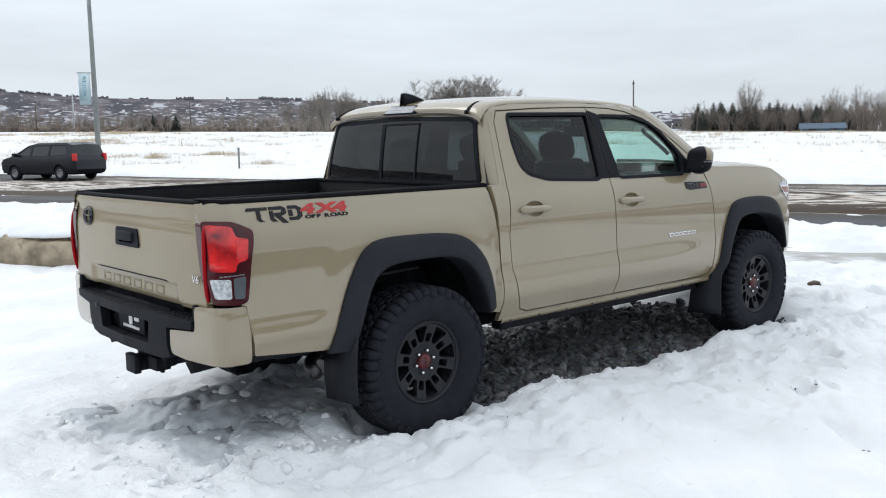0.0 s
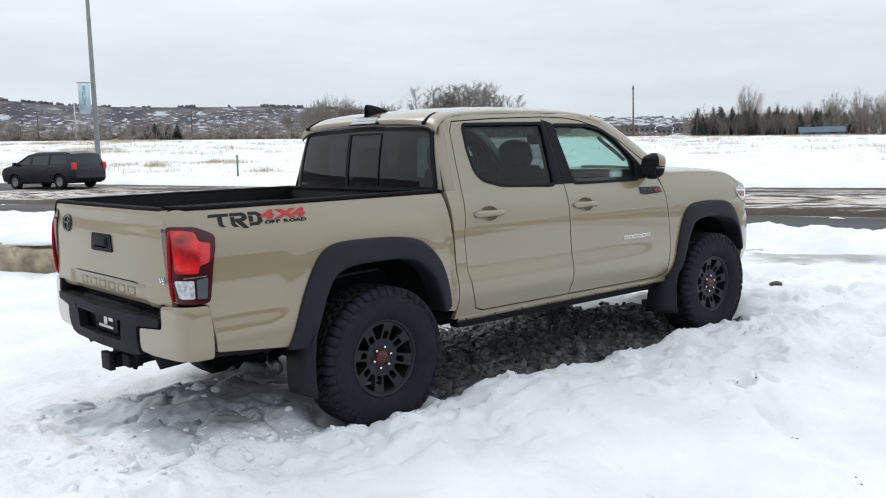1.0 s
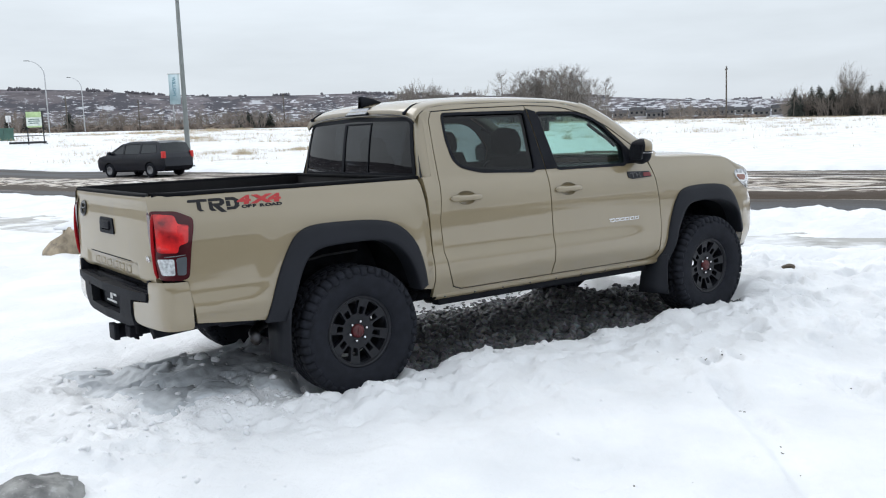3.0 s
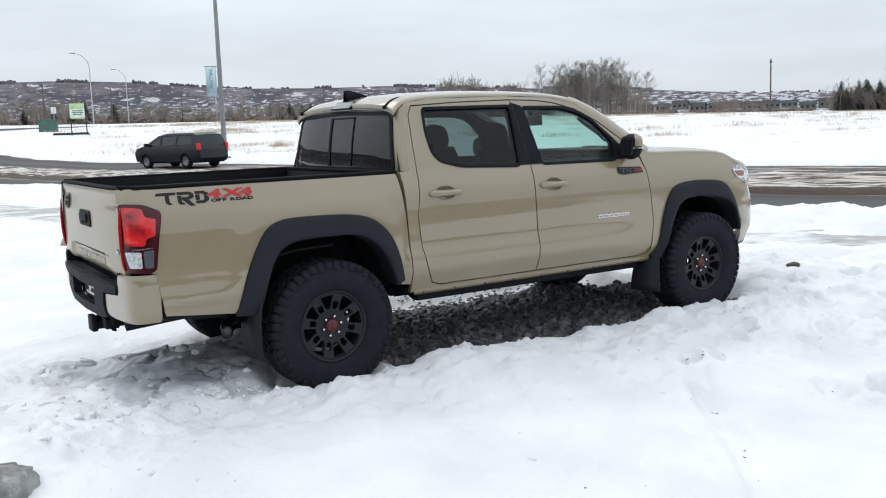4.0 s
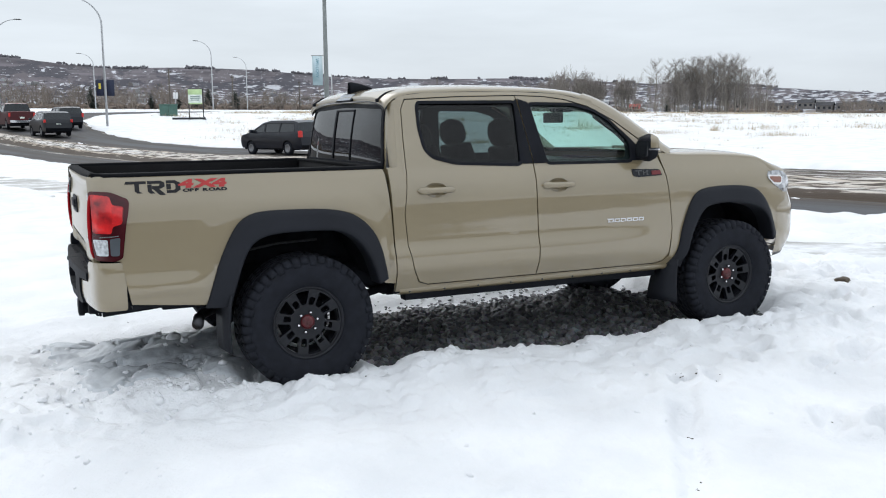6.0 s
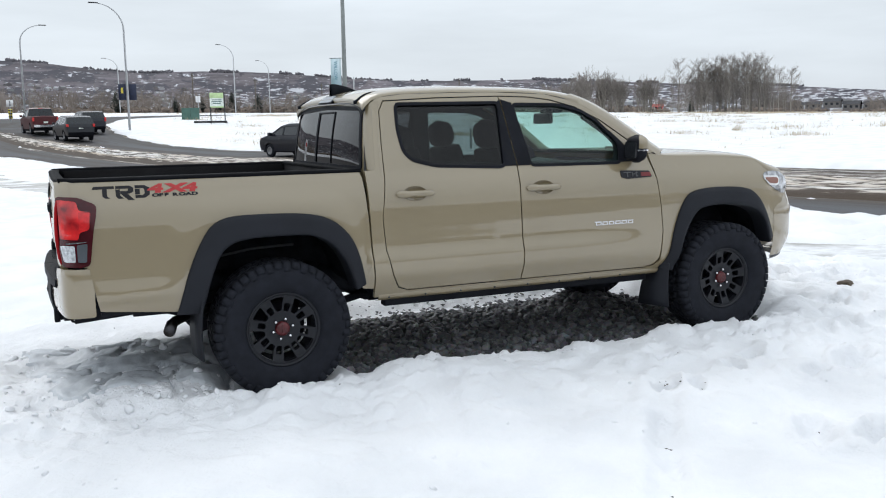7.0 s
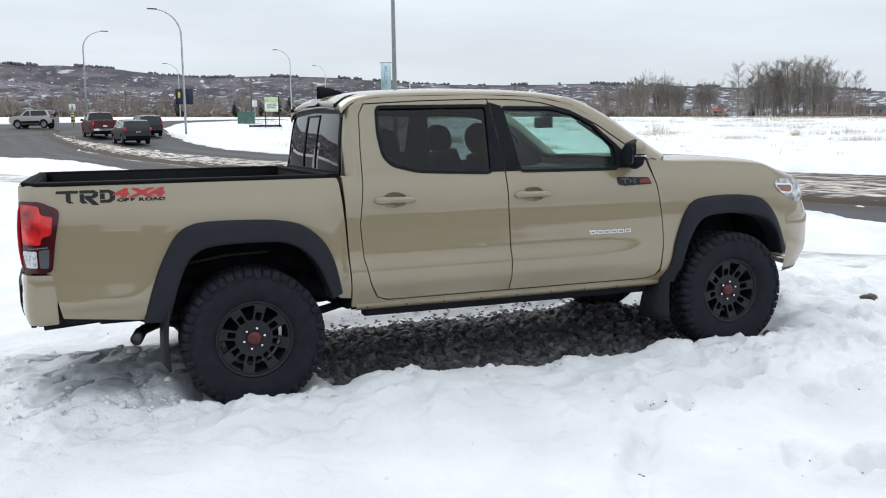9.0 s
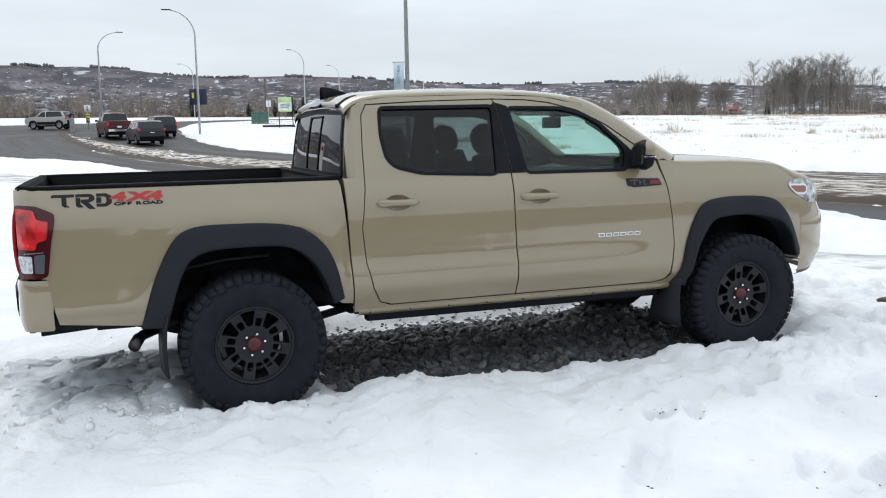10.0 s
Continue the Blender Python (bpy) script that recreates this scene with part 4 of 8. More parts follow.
# shark fin aerial
rows = []
for k in range(9):
    u = k / 8
    h = .088 * (1 - u) ** 0.85 if u > 0 else .086
    x = .640 + .19 * u
    w = .022 * (1 - u) + .006
    z0 = curve(ROOF_C, x) - .004
    rows.append([(x, -w, z0 - .012), (x - .002, -w * .5, z0 + h * .6), (x - .004, -.004, z0 + h), (x - .004, .004, z0 + h), (x - .002, w * .5, z0 + h * .6), (x, w, z0 - .012)])
fin = grid(rows)
fin.faces.ensure_lookup_table()
bmesh.ops.holes_fill(fin, edges=[e_ for e_ in fin.edges if e_.is_boundary])
part("roof_aerial", fin, M_BLACK, roof, "black shark-fin aerial")
# roof ditch strips
for s in (-1, 1):
    pts = []
    for x in [.585, .597, .61, .63, .66, .70, .75]:
        th = math.acos(.86 ** (1 / .62))
        zr = curve(RAIL_Z, x)
        pts.append((x, s * flank(x, zr) * .86, zr + (curve(ROOF_C, x) - zr) * math.sin(th) ** .85 - .003))
    part("roof_strip", tube(pts, [.013, .013, .013, .012, .011, .008, .003], 6), M_BLACK, roof, "black roof-ditch strip")

# ---- load bed ----
bm = bmesh.new()
for s in (-1, 1):
    add_box(bm, -1.10, .50, s * .79 - .03, s * .79 + .03, .91, 1.24)
    add_box(bm, -.42, .42, s * .64 - .12, s * .64 + .12, .92, 1.02, .03)
add_box(bm, -1.10, .52, -.80, .80, .905, .925)
add_box(bm, .49, .53, -.80, .80, .91, 1.24)
part("bed_liner", bm, M_LINER, truck, "black plastic bed liner")
for s in (-1, 1):
    rows = []
    for x in np.linspace(-1.140, .548, 24):
        y = flank(x, 1.235)
        rows.append([(x, s * (y + .003), 1.236), (x, s * (y + .004), 1.248), (x, s * (y - .010), 1.256), (x, s * (y - .072), 1.257), (x, s * (y - .082), 1.250), (x, s * (y - .084), 1.20)])
    bmr = grid(rows)
    bmesh.ops.holes_fill(bmr, edges=[e_ for e_ in bmr.edges if e_.is_boundary])
    part("bed_rail_cap", bmr, M_CAP, truck, "black plastic rail cap")
    part("rail_track", box(-.9, .40, s * .745 - .012, s * .745 + .012, 1.13, 1.17, .004), M_STEEL, truck)
part("bed_front_cap", box(.485, .55, -.80, .80, 1.235, 1.254, .006), M_CAP, truck)


# ---- tailgate ----
def gate(u, v):
    a = abs(u)
    x = -1.172 + .018 * (a / .8) ** 4
    x += .012 * float(smooth(1.06, 1.20, v)) - .010 * math.exp(-((v - 1.215) / .02) ** 2)
    x += .016 * (1 - float(smooth(.852, .860, v))) * (1 - float(smooth(.50, .56, a)))
    x += .02 * float(smooth(.78, .745, v))
    return (x, u, v)


GATE = [(-.806, .750), (.806, .750), (.812, .95), (.808, 1.10), (.770, 1.155), (.766, 1.237), (-.766, 1.237), (-.770, 1.155), (-.808, 1.10), (-.812, .95)]
HANDLE = rounded([(-.145, 1.0), (.145, 1.0), (.130, 1.088), (-.130, 1.088)], .012, 2)
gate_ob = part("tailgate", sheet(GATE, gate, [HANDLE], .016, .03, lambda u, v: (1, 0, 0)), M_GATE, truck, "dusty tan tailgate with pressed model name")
gshift = lambda d: (lambda u, v: tuple(Vector(gate(u, v)) + Vector((d, 0, 0))))
gh = part("gate_handle", sheet(inset(HANDLE, -.004), gshift(-.008), [rounded([(-.075, 1.015), (.10, 1.015), (.10, 1.07), (-.075, 1.07)], .01, 2)], .04, .03, lambda u, v: (1, 0, 0)), M_BLACK, gate_ob, "black tailgate handle")
part("handle_recess", box(-1.153, -1.138, -.11, .12, 1.005, 1.08), M_GLOSSBLACK, gh)
part("handle_paddle", box(-1.192, -1.166, -.09, .105, 1.024, 1.074, .010), M_BLACK, gh)
part("gate_cap", grid([[(gate(u, 1.237)[0] - .003, u, 1.236), (gate(u, 1.237)[0] - .005, u, 1.246), (gate(u, 1.237)[0] + .01, u, 1.252), (gate(u, 1.237)[0] + .055, u, 1.251), (gate(u, 1.237)[0] + .06, u, 1.20)] for u in np.linspace(-.768, .768, 21)]), M_CAP, gate_ob, "black plastic cap")
part("gate_inner", box(-1.123, -1.098, -.79, .79, .80, 1.235, .004), M_LINER, gate_ob)
# dark strip that paints in the undercut's shade over the pressed name
part("gate_crease_shade", sheet([(-.45, .8615), (-.40, .8590), (.40, .8590), (.45, .8615), (.40, .8655), (-.40, .8655)], gshift(-.0012), (), .04, .002, lambda u, v: (1, 0, 0)), M_UNDER, gate_ob)
# pressed name: six shallow raised blocks
for k in range(6):
    y0 = .40 - k * .135
    bm = bmesh.new()
    for a, b, z0, z1 in ((0, .10, .822, .832), (0, .10, .784, .794), (0, .016, .794, .822), (.084, .10, .794, .822)):
        add_box(bm, gate(y0 - .05, .81)[0] - .0009, -1.15, y0 - b, y0 - a, z0, z1)
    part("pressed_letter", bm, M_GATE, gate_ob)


def lettering(text, size, material, parent, m, name="lettering", depth=0.002, shear=0.0, width=1.0, bold=0.0):
    cu = bpy.data.curves.new(name, "FONT")
    cu.body, cu.size, cu.extrude, cu.shear, cu.offset = text, size, depth, shear, bold
    tmp = bpy.data.objects.new(name, cu)
    scene.collection.objects.link(tmp)
    me = bpy.data.meshes.new_from_object(tmp.evaluated_get(bpy.context.evaluated_depsgraph_get()))
    bpy.data.objects.remove(tmp)
    me.transform(m @ Matrix.Diagonal((width, 1, 1, 1)))
    me.materials.clear()
    me.materials.append(material)
    ob = new(name, me)
    ob.parent = parent
    return ob


lettering("V6", .048, M_CHROME, gate_ob, Matrix.Translation((gate(-.70, .90)[0] - .005, -.705, .882)) @ pose(0, 0, 0, 90, 0, -90), "engine_badge", .003, .15, 1.25)
# dark round emblem with its bars
eb = bmesh.new()
for (ru, rv) in ((.066, .046), (.038, .044), (.060, .018)):
    ring_ = []
    for k in range(28):
        a = 2 * math.pi * k / 28
        u, v = .55 + ru * math.cos(a), 1.125 + rv * math.sin(a) + (.020 if rv < .02 else 0)
        ring_.append((gate(u, v)[0] - .006, u, v))
    add_tube(eb, ring_ + ring_[:1], .0065, 6, False)
part("maker_emblem", eb, M_GLOSSBLACK, gate_ob, "dark emblem")

# ---- tail lamps ----
for s in (-1, 1):
    LAMP = [(-1.1606, 1.1647), (-1.0518, 1.1598), (-0.9614, 1.1174), (-0.9665, 1.0631), (-0.9858, 0.9736), (-1.0107, 0.7984), (-1.0516, 0.7856), (-1.1468, 0.7901), (-1.1616, 0.9256), (-1.1648, 1.0548)]
    LAMP = rounded(LAMP, .02, 3)
    part("lamp_pocket", box(-1.128, -1.05, min(s * .74, s * .835), max(s * .74, s * .835), .785, 1.150), M_UNDER, truck)
    part("bed_corner", grid([[(x, s * (flank(x, z) + .0006), z) for x in (-1.09, -1.11, -1.125, -1.138, -1.148, -1.156, -1.161)] for z in np.linspace(1.135, 1.240, 8)]), M_PAINT, truck)
    tl = side_panel("tail_lamp", LAMP, M_TAILDARK, s, off=.010, flange=.05, step=.03, label="dark red tail lamp cluster")
    side_panel("brake_lens", rounded([(-1.1526, 1.1489), (-1.0612, 1.1382), (-1.0514, 1.0909), (-0.9929, 1.0829), (-1.0053, 0.9886), (-1.055, 0.9758), (-1.0619, 0.936), (-1.1516, 0.9392)], .014, 3), M_TAILRED, s, off=.015, flange=.006, step=.03, parent=tl, label="bright red lens")
    edge = [(-1.150 - .016 * math.sin(math.pi * k / 10) ** .7, s * (.820 + .010 * math.sin(math.pi * k / 10)), .800 + .345 * k / 10) for k in range(11)]
    part("lens_edge", tube(edge, [.006] + [.0095] * 9 + [.006], 10), M_TAILEDGE, tl, "dark red lens edge")
    side_panel("stop_lens", rounded([(-1.0551, 1.0831), (-0.9982, 1.0789), (-1.0089, 0.9936), (-1.0551, 0.9898)], .006, 2), M_TAILLIT, s, off=.018, flange=.004, step=.03, parent=tl)
    side_panel("reverse_lens", rounded([(-1.1532, 0.9053), (-1.0831, 0.9042), (-1.0823, 0.816), (-1.1398, 0.817)], .01, 3), M_TAILCLEAR, s, off=.014, flange=.006, step=.03, parent=tl, label="clear ribbed lens")
    side_panel("side_lens", rounded([(-1.0724, 0.9091), (-1.019, 0.9157), (-1.0287, 0.8155), (-1.0715, 0.8159)], .01, 3), M_TAILGREY, s, off=.014, flange=.006, step=.03, parent=tl, label="smoked lens")
    side_panel("lens_rib", [(-1.1243, 0.9127), (-1.0262, 0.9218), (-1.0262, 0.9268), (-1.1244, 0.9187)], M_CHROME, s, off=.015, flange=.004, step=.05, parent=tl)

# ---- rear bumper ----
PLAN = [(0, -1.012, .924), (.08, -1.092, .920), (.13, -1.132, .900), (.18, -1.154, .866), (.26, -1.170, .795), (.36, -1.182, .695), (.56, -1.202, .495), (1.06, -1.224, 0)]


def bumper_at(d, side, out=0.0):
    x, y = curve([(p[0], p[1]) for p in PLAN], d), curve([(p[0], p[2]) for p in PLAN], d)
    x2, y2 = curve([(p[0], p[1]) for p in PLAN], d + .01), curve([(p[0], p[2]) for p in PLAN], d + .01)
    n = Vector((-(y - y2), (x - x2), 0)) if d < 1.05 else Vector((-1, 0, 0))
    n = n.normalized() if n.length > 1e-6 else Vector((-1, 0, 0))
    if n.x > 0 and d > .3:
        n = -n
    if n.y < 0 and d <= .3:
        n = -n
    return Vector((x, side * y, 0)) + Vector((n.x, side * n.y, 0)) * out


def on_bumper(side, out=0.0):
    def place(u, v):
        p = bumper_at(u, side, out)
        w = .014 * float(smooth(.56, .50, v)) + .007 * float(smooth(.75, .78, v))
        q = p - (bumper_at(u, side, out + .01) - p).normalized() * w
        return (q.x, q.y, v)
    return place


bumper = part("rear_bumper", box(-1.13, -1.02, -.74, .74, .54, .685, .01), M_BLACK, truck, "black step bumper with tan corners")
part("step_shadow_panel", box(-1.075, -1.06, -.80, .80, .66, .80), M_UNDER, bumper)
for s in (-1, 1):
    corner = rounded([(.010, .510), (.012, .62), (-.004, .776), (.16, .778), (.325, .772), (.33, .655), (.545, .640), (.55, .520), (.44, .508)], .014, 3)
    part("bumper_corner", sheet(corner, on_bumper(s), (), .03, .03, lambda u, v: (.8, 0, 0)), M_PAINT, bumper, "tan bumper corner")
    black = rounded([(.338, .704), (.345, .664), (.562, .650), (.566, .50), (.66, .485), (1.06, .485), (1.06, .545), (.76, .545), (.74, .655), (1.06, .655), (1.06, .704)], .008, 2)
    part("bumper_cover", sheet(black, on_bumper(s, .010), (), .05, .05, lambda u, v: (1, 0, 0)), M_BLACK, bumper, "black plastic bumper cover")
    part("step_end", box(-1.175, -1.03, min(s * .705, s * .735), max(s * .705, s * .735), .69, .778, .006), M_BLACK, bumper)
    for k in range(9):
        for r in range(3):
            part("step_rib", box(-1.182 + r * .036, -1.160 + r * .036, s * (.24 + k * .05) - .016, s * (.24 + k * .05) + .016, .702, .7075, .002), M_BLACK, bumper)
part("step_pad", grid([[(bumper_at(d, -1, .008).x, bumper_at(d, -1, .008).y, .703) for d in np.linspace(.34, 1.06, 20)] + [(bumper_at(d, 1, .008).x, bumper_at(d, 1, .008).y, .703) for d in np.linspace(1.05, .34, 20)],
                       [(-1.05, y, .706) for y in np.linspace(-.72, .72, 40)]]), M_BLACK, bumper)
part("bumper_recess", box(-1.152, -1.132, -.40, .40, .53, .72), M_UNDER, bumper)
plate = part("plate_holder", box(-1.180, -1.166, -.16, .16, .555, .70, .004), M_BLACK, bumper, "dark dealer plate")
for z, w in ((.680, .11), (.572, .10)):
    part("plate_bar", box(-1.184, -1.179, -w, w, z, z + .014), M_WHITE, plate)
part("plate_patch", box(-1.184, -1.179, -.10, -.045, .615, .650, .004), M_WHITE, plate)
part("plate_patch", box(-1.184, -1.179, -.02, .02, .592, .668, .006), M_WHITE, plate)
part("parking_sensor", tube([(-1.226, .36, .655), (-1.205, .36, .655)], .014, 12), M_TRIM, bumper)
for s in (-1, 1):
    part("gap_filler", box(-1.06, -.93, min(s * .78, s * .885), max(s * .78, s * .885), .525, .775, .004), M_UNDER, bumper)
# hitch receiver
hitch = part("tow_hitch", box(-1.17, -.92, -.05, .05, .350, .425, .006), M_UNDER, truck, "black tow hitch receiver")
part("hitch_plug", box(-1.200, -1.165, -.062, .062, .338, .436, .010), M_BLACK, hitch)
part("hitch_beam", box(-1.06, -.98, -.42, .42, .425, .50, .012), M_UNDER, hitch)
part("hitch_skirt", box(-1.12, -1.06, -.26, .10, .395, .50, .014), M_UNDER, hitch)
for s in (-1, 1):
    part("chain_loop", tube([(-1.10, s * .08, .40), (-1.11, s * .13, .385), (-1.10, s * .16, .355), (-1.08, s * .13, .345), (-1.08, s * .08, .37)], .009, 6), M_UNDER, hitch)
part("wiring_socket", box(-1.15, -1.07, -.21, -.11, .37, .44, .010), M_BLACK, hitch)

# ---- front end ----
FPLAN = [(x, .925 - .62 * (1 - math.sqrt(max(0, 1 - ((x - 3.45) / .83) ** 2.7)))) for x in np.linspace(3.78, 4.255, 16)] + [(4.262, .12), (4.264, 0)]


def nose(x, y, z, out=0.0):
    """The bumper's skin: rolled under below, set back above."""
    t = (x - 3.78) / .48
    k = .115 * max(0, (.66 - z) / .20) ** 2 + .05 * max(0, z - .84) / .11
    return (x - k * t + out, -(y - .35 * k) - out * .3, z)


rows = [[nose(x, y, z) for z in np.linspace(.475, .955, 13)] for x, y in FPLAN]
rows += [[(p[0], -p[1], p[2]) for p in row] for row in rows[::-1][1:]]
front = part("front_bumper", grid(rows), M_PAINT, truck)
rows = [[nose(x, y, .455, -.03), nose(x, y, .468, .004), nose(x, y, .485, .004), nose(x, y, .492, -.01)] for x, y in FPLAN]
rows += [[(p[0], -p[1], p[2]) for p in row] for row in rows[::-1][1:]]
part("front_lip", grid(rows), M_STEEL, front, "grey lower lip")
part("grille", box(4.0, 4.10, -.55, .55, .80, 1.08, .02), M_BLACK, truck)
for s in (-1, 1):
    HL = rounded([(3.652, 1.107), (3.676, 1.124), (3.760, 1.131), (3.86, 1.118), (3.945, 1.075), (3.985, 1.02), (3.95, .955), (3.88, .957), (3.797, .987), (3.709, 1.033), (3.655, 1.080)], .012, 3)
    hl = side_panel("headlamp", HL, M_HEADGLASS, s, off=.006, flange=.05, step=.04, label="clear headlamp with amber corner")
    side_panel("running_lamp", rounded([(3.658, 1.099), (3.812, 1.092), (3.838, 1.072), (3.833, 1.030), (3.800, 1.018), (3.714, 1.028), (3.655, 1.077)], .010, 2), M_WHITE, s, off=.010, flange=.004, step=.05, parent=hl, label="white running-lamp border")
    side_panel("amber_reflector", rounded([(3.669, 1.086), (3.803, 1.080), (3.819, 1.068), (3.815, 1.042), (3.795, 1.034), (3.718, 1.041), (3.669, 1.075)], .006, 2), M_AMBER, s, off=.014, flange=.004, step=.05, parent=hl, label="amber corner reflector")

for s in (-1, 1):
    side_panel("lamp_surround", [(3.45, 1.232), (3.58, 1.222), (3.66, 1.182), (3.76, 1.142), (3.90, 1.112), (4.03, 1.0), (3.98, .94), (3.84, .97), (3.70, 1.04), (3.58, 1.12)], M_PAINT, s, off=-.006, flange=0, step=.05)

# ---- mirrors ----
for s in (-1, 1):
    rows = []
    for k in range(9):
        u = k / 8
        z = 1.232 + .185 * u
        ax = .045 * (1 - (2 * u - 1) ** 8) + .009
        ay = .066 * (1 - abs(2 * u - 1) ** 4.5) + .026
        q_ = lambda v: math.copysign(abs(v) ** .62, v)
        rows.append([(2.495 + ax * q_(math.cos(a)) * (.55 if math.cos(a) > 0 else 1) + .004 * math.cos(a) ** 2 * (a < 1.6 or a > 4.7), s * (.945 + ay * q_(math.sin(a)) + .02 * u), z) for a in [j * 2 * math.pi / 16 for j in range(16)]])
    bmm = grid(rows, True)
    bmesh.ops.holes_fill(bmm, edges=[e_ for e_ in bmm.edges if e_.is_boundary])
    mir = part("door_mirror", bmm, M_BLACK, truck, "black and tan door mirror")
    cap_rows = [[(2.505 + (p[0] - 2.505) * 1.04 + .002, s * .945 + (p[1] - s * .945) * 1.04, p[2] + .004) for p in row] for row in [[r_[k % 16] for k in range(-6, 7)] for r_ in rows[4:]]]
    bmc = grid(cap_rows)
    part("mirror_cap", bmc, M_PAINT, mir, "tan mirror cap")
    part("indicator_strip", grid([[(2.505 + (p[0] - 2.505) * 1.07 + .004, s * .945 + (p[1] - s * .945) * 1.07, z) for p in rows[4]] for z in (1.312, 1.322)], True), M_CHROME, mir, "bright indicator strip")
    part("mirror_glass", sheet(rounded([(-.066, -.060), (.066, -.060), (.076, .055), (-.048, .055)], .025, 3), lambda u, v: (2.505 - .071, s * (.947 + u), 1.322 + v), (), .1, .012, lambda u, v: (1, 0, 0)), M_GLOSSBLACK, mir)
    part("mirror_arm", box(2.47, 2.53, min(s * .80, s * .95), max(s * .80, s * .95), 1.245, 1.275, .008), M_BLACK, mir)

# ---- side writing ----
def flat_bar(name, u0, u1, v0, v1, material, side, off, parent, lean=0.0, r=.004):
    return side_panel(name, rounded([(u0, v0), (u1, v0), (u1 + lean, v1), (u0 + lean, v1)], r, 2), material, side, off=off, flange=.003, step=.2, parent=parent)


s = -1
decal = side_panel("bed_decal", rounded([(-.978, 1.197), (-.864, 1.197), (-.864, 1.212), (-.970, 1.212)], .003, 2), M_STICKER, s, off=.0015, flange=0, step=.05, label="dark and red stripe lettering on the bedside")
STROKES = [
    [(-.926, 1.197), (-.902, 1.197), (-.902, 1.158), (-.886, 1.147), (-.912, 1.147), (-.926, 1.158)],
    [(-.858, 1.212), (-.786, 1.212), (-.766, 1.200), (-.766, 1.180), (-.786, 1.169), (-.797, 1.169), (-.762, 1.134), (-.794, 1.134), (-.834, 1.171), (-.834, 1.184), (-.796, 1.184), (-.792, 1.196), (-.858, 1.196)],
    [(-.858, 1.193), (-.835, 1.193), (-.835, 1.160), (-.818, 1.144), (-.846, 1.144), (-.858, 1.155)],
    [(-.758, 1.212), (-.708, 1.212), (-.682, 1.197), (-.682, 1.160), (-.708, 1.144), (-.758, 1.144), (-.758, 1.160), (-.718, 1.160), (-.709, 1.167), (-.709, 1.190), (-.718, 1.196), (-.758, 1.196)],
    [(-.758, 1.193), (-.733, 1.193), (-.733, 1.163), (-.758, 1.163)],
]
for outline in STROKES:
    side_panel("decal_stroke", outline, M_STICKER, s, off=.0015, flange=0, step=.1, parent=decal)


def on_side(x, z, off=.003):
    """The pose of writing that reads along the right flank."""
    y = -flank(x, z) - off
    dydz = (flank(x, z + .02) - flank(x, z - .02)) / .04
    return Matrix.Translation((x, y, z)) @ pose(0, 0, 0, 90 + math.degrees(math.atan(dydz)) * 1.0, 0, 0)


for ch, adv in zip("4X4", (0, .62, 1.27)):
    lettering(ch, .064, M_RED, decal, on_side(-.688 + adv * .1452, 1.171, .002), "decal_numeral", .001, .1, 2.2, .004)
for ch, adv in zip("OFFROAD", (0, .78, 1.37, 2.27, 2.96, 3.74, 4.42)):
    lettering(ch, .023, M_STICKER, decal, on_side(-.672 + adv * .0480, 1.148, .002), "decal_letter", .001, .0, 2.0, .0012)
plaque = side_panel("door_plaque", rounded([(2.392, 1.180), (2.63, 1.172), (2.648, 1.130), (2.44, 1.122), (2.395, 1.134)], .008, 2), M_RIM, s, off=.006, flange=.008, step=.1, label="black and red plaque")
flat_bar("plaque_red", 2.556, 2.636, 1.136, 1.164, M_PLAQUERED, s, .009, plaque)
for u0, u1, v0, v1 in ((2.415, 2.475, 1.162, 1.169), (2.440, 2.449, 1.135, 1.162), (2.482, 2.490, 1.138, 1.165), (2.490, 2.505, 1.150, 1.156), (2.512, 2.520, 1.136, 1.166), (2.520, 2.530, 1.160, 1.166), (2.520, 2.530, 1.136, 1.142)):
    flat_bar("plaque_bar", u0, u1, v0, v1, M_PLAQUEGREY, s, .009, plaque, r=.001)
nb = side_panel("name_badge", [(2.172, .838), (2.222, .838), (2.222, .844), (2.172, .844)], M_BADGE, s, off=.004, flange=.004, step=.1, label="row of bright chrome letters")
for k in range(6):
    u0 = 2.178 + k * .0515
    flat_bar("badge_stroke", u0, u0 + .043, .8365, .8425, M_BADGE, s, .005, nb, .004, .002)
    for v0, v1, a, b in ((.819, .8345, 0, .007), (.819, .8345, .036, .043)):
        flat_bar("badge_stroke", u0 + a, u0 + b, v0, v1, M_BADGE, s, .005, nb, .003, .002)
    flat_bar("badge_stroke", u0 + .008, u0 + .035, .819, .8235, M_BADGE, s, .005, nb, 0, .001)

# ---- wheels: built once about the y axis, the outer face towards -y ----
TYRE_R, RIM_R = .405, .222


def make_wheel(parent, m, mirror):
    wheel = new("wheel")
    wheel.parent = parent
    wheel.matrix_basis = m @ (pose(0, 0, 0, 0, 0, 180) if mirror else Matrix())
    return wheel


def tyre_bm():
    bm = lathe([(.215, -.095), (.232, -.115), (.250, -.128), (.300, -.140), (.345, -.138), (.378, -.130), (.392, -.110), (.396, -.06), (.397, 0), (.396, .06), (.392, .110), (.378, .130), (.345, .138), (.30, .140), (.25, .128), (.215, .095)], 72)
    return bm


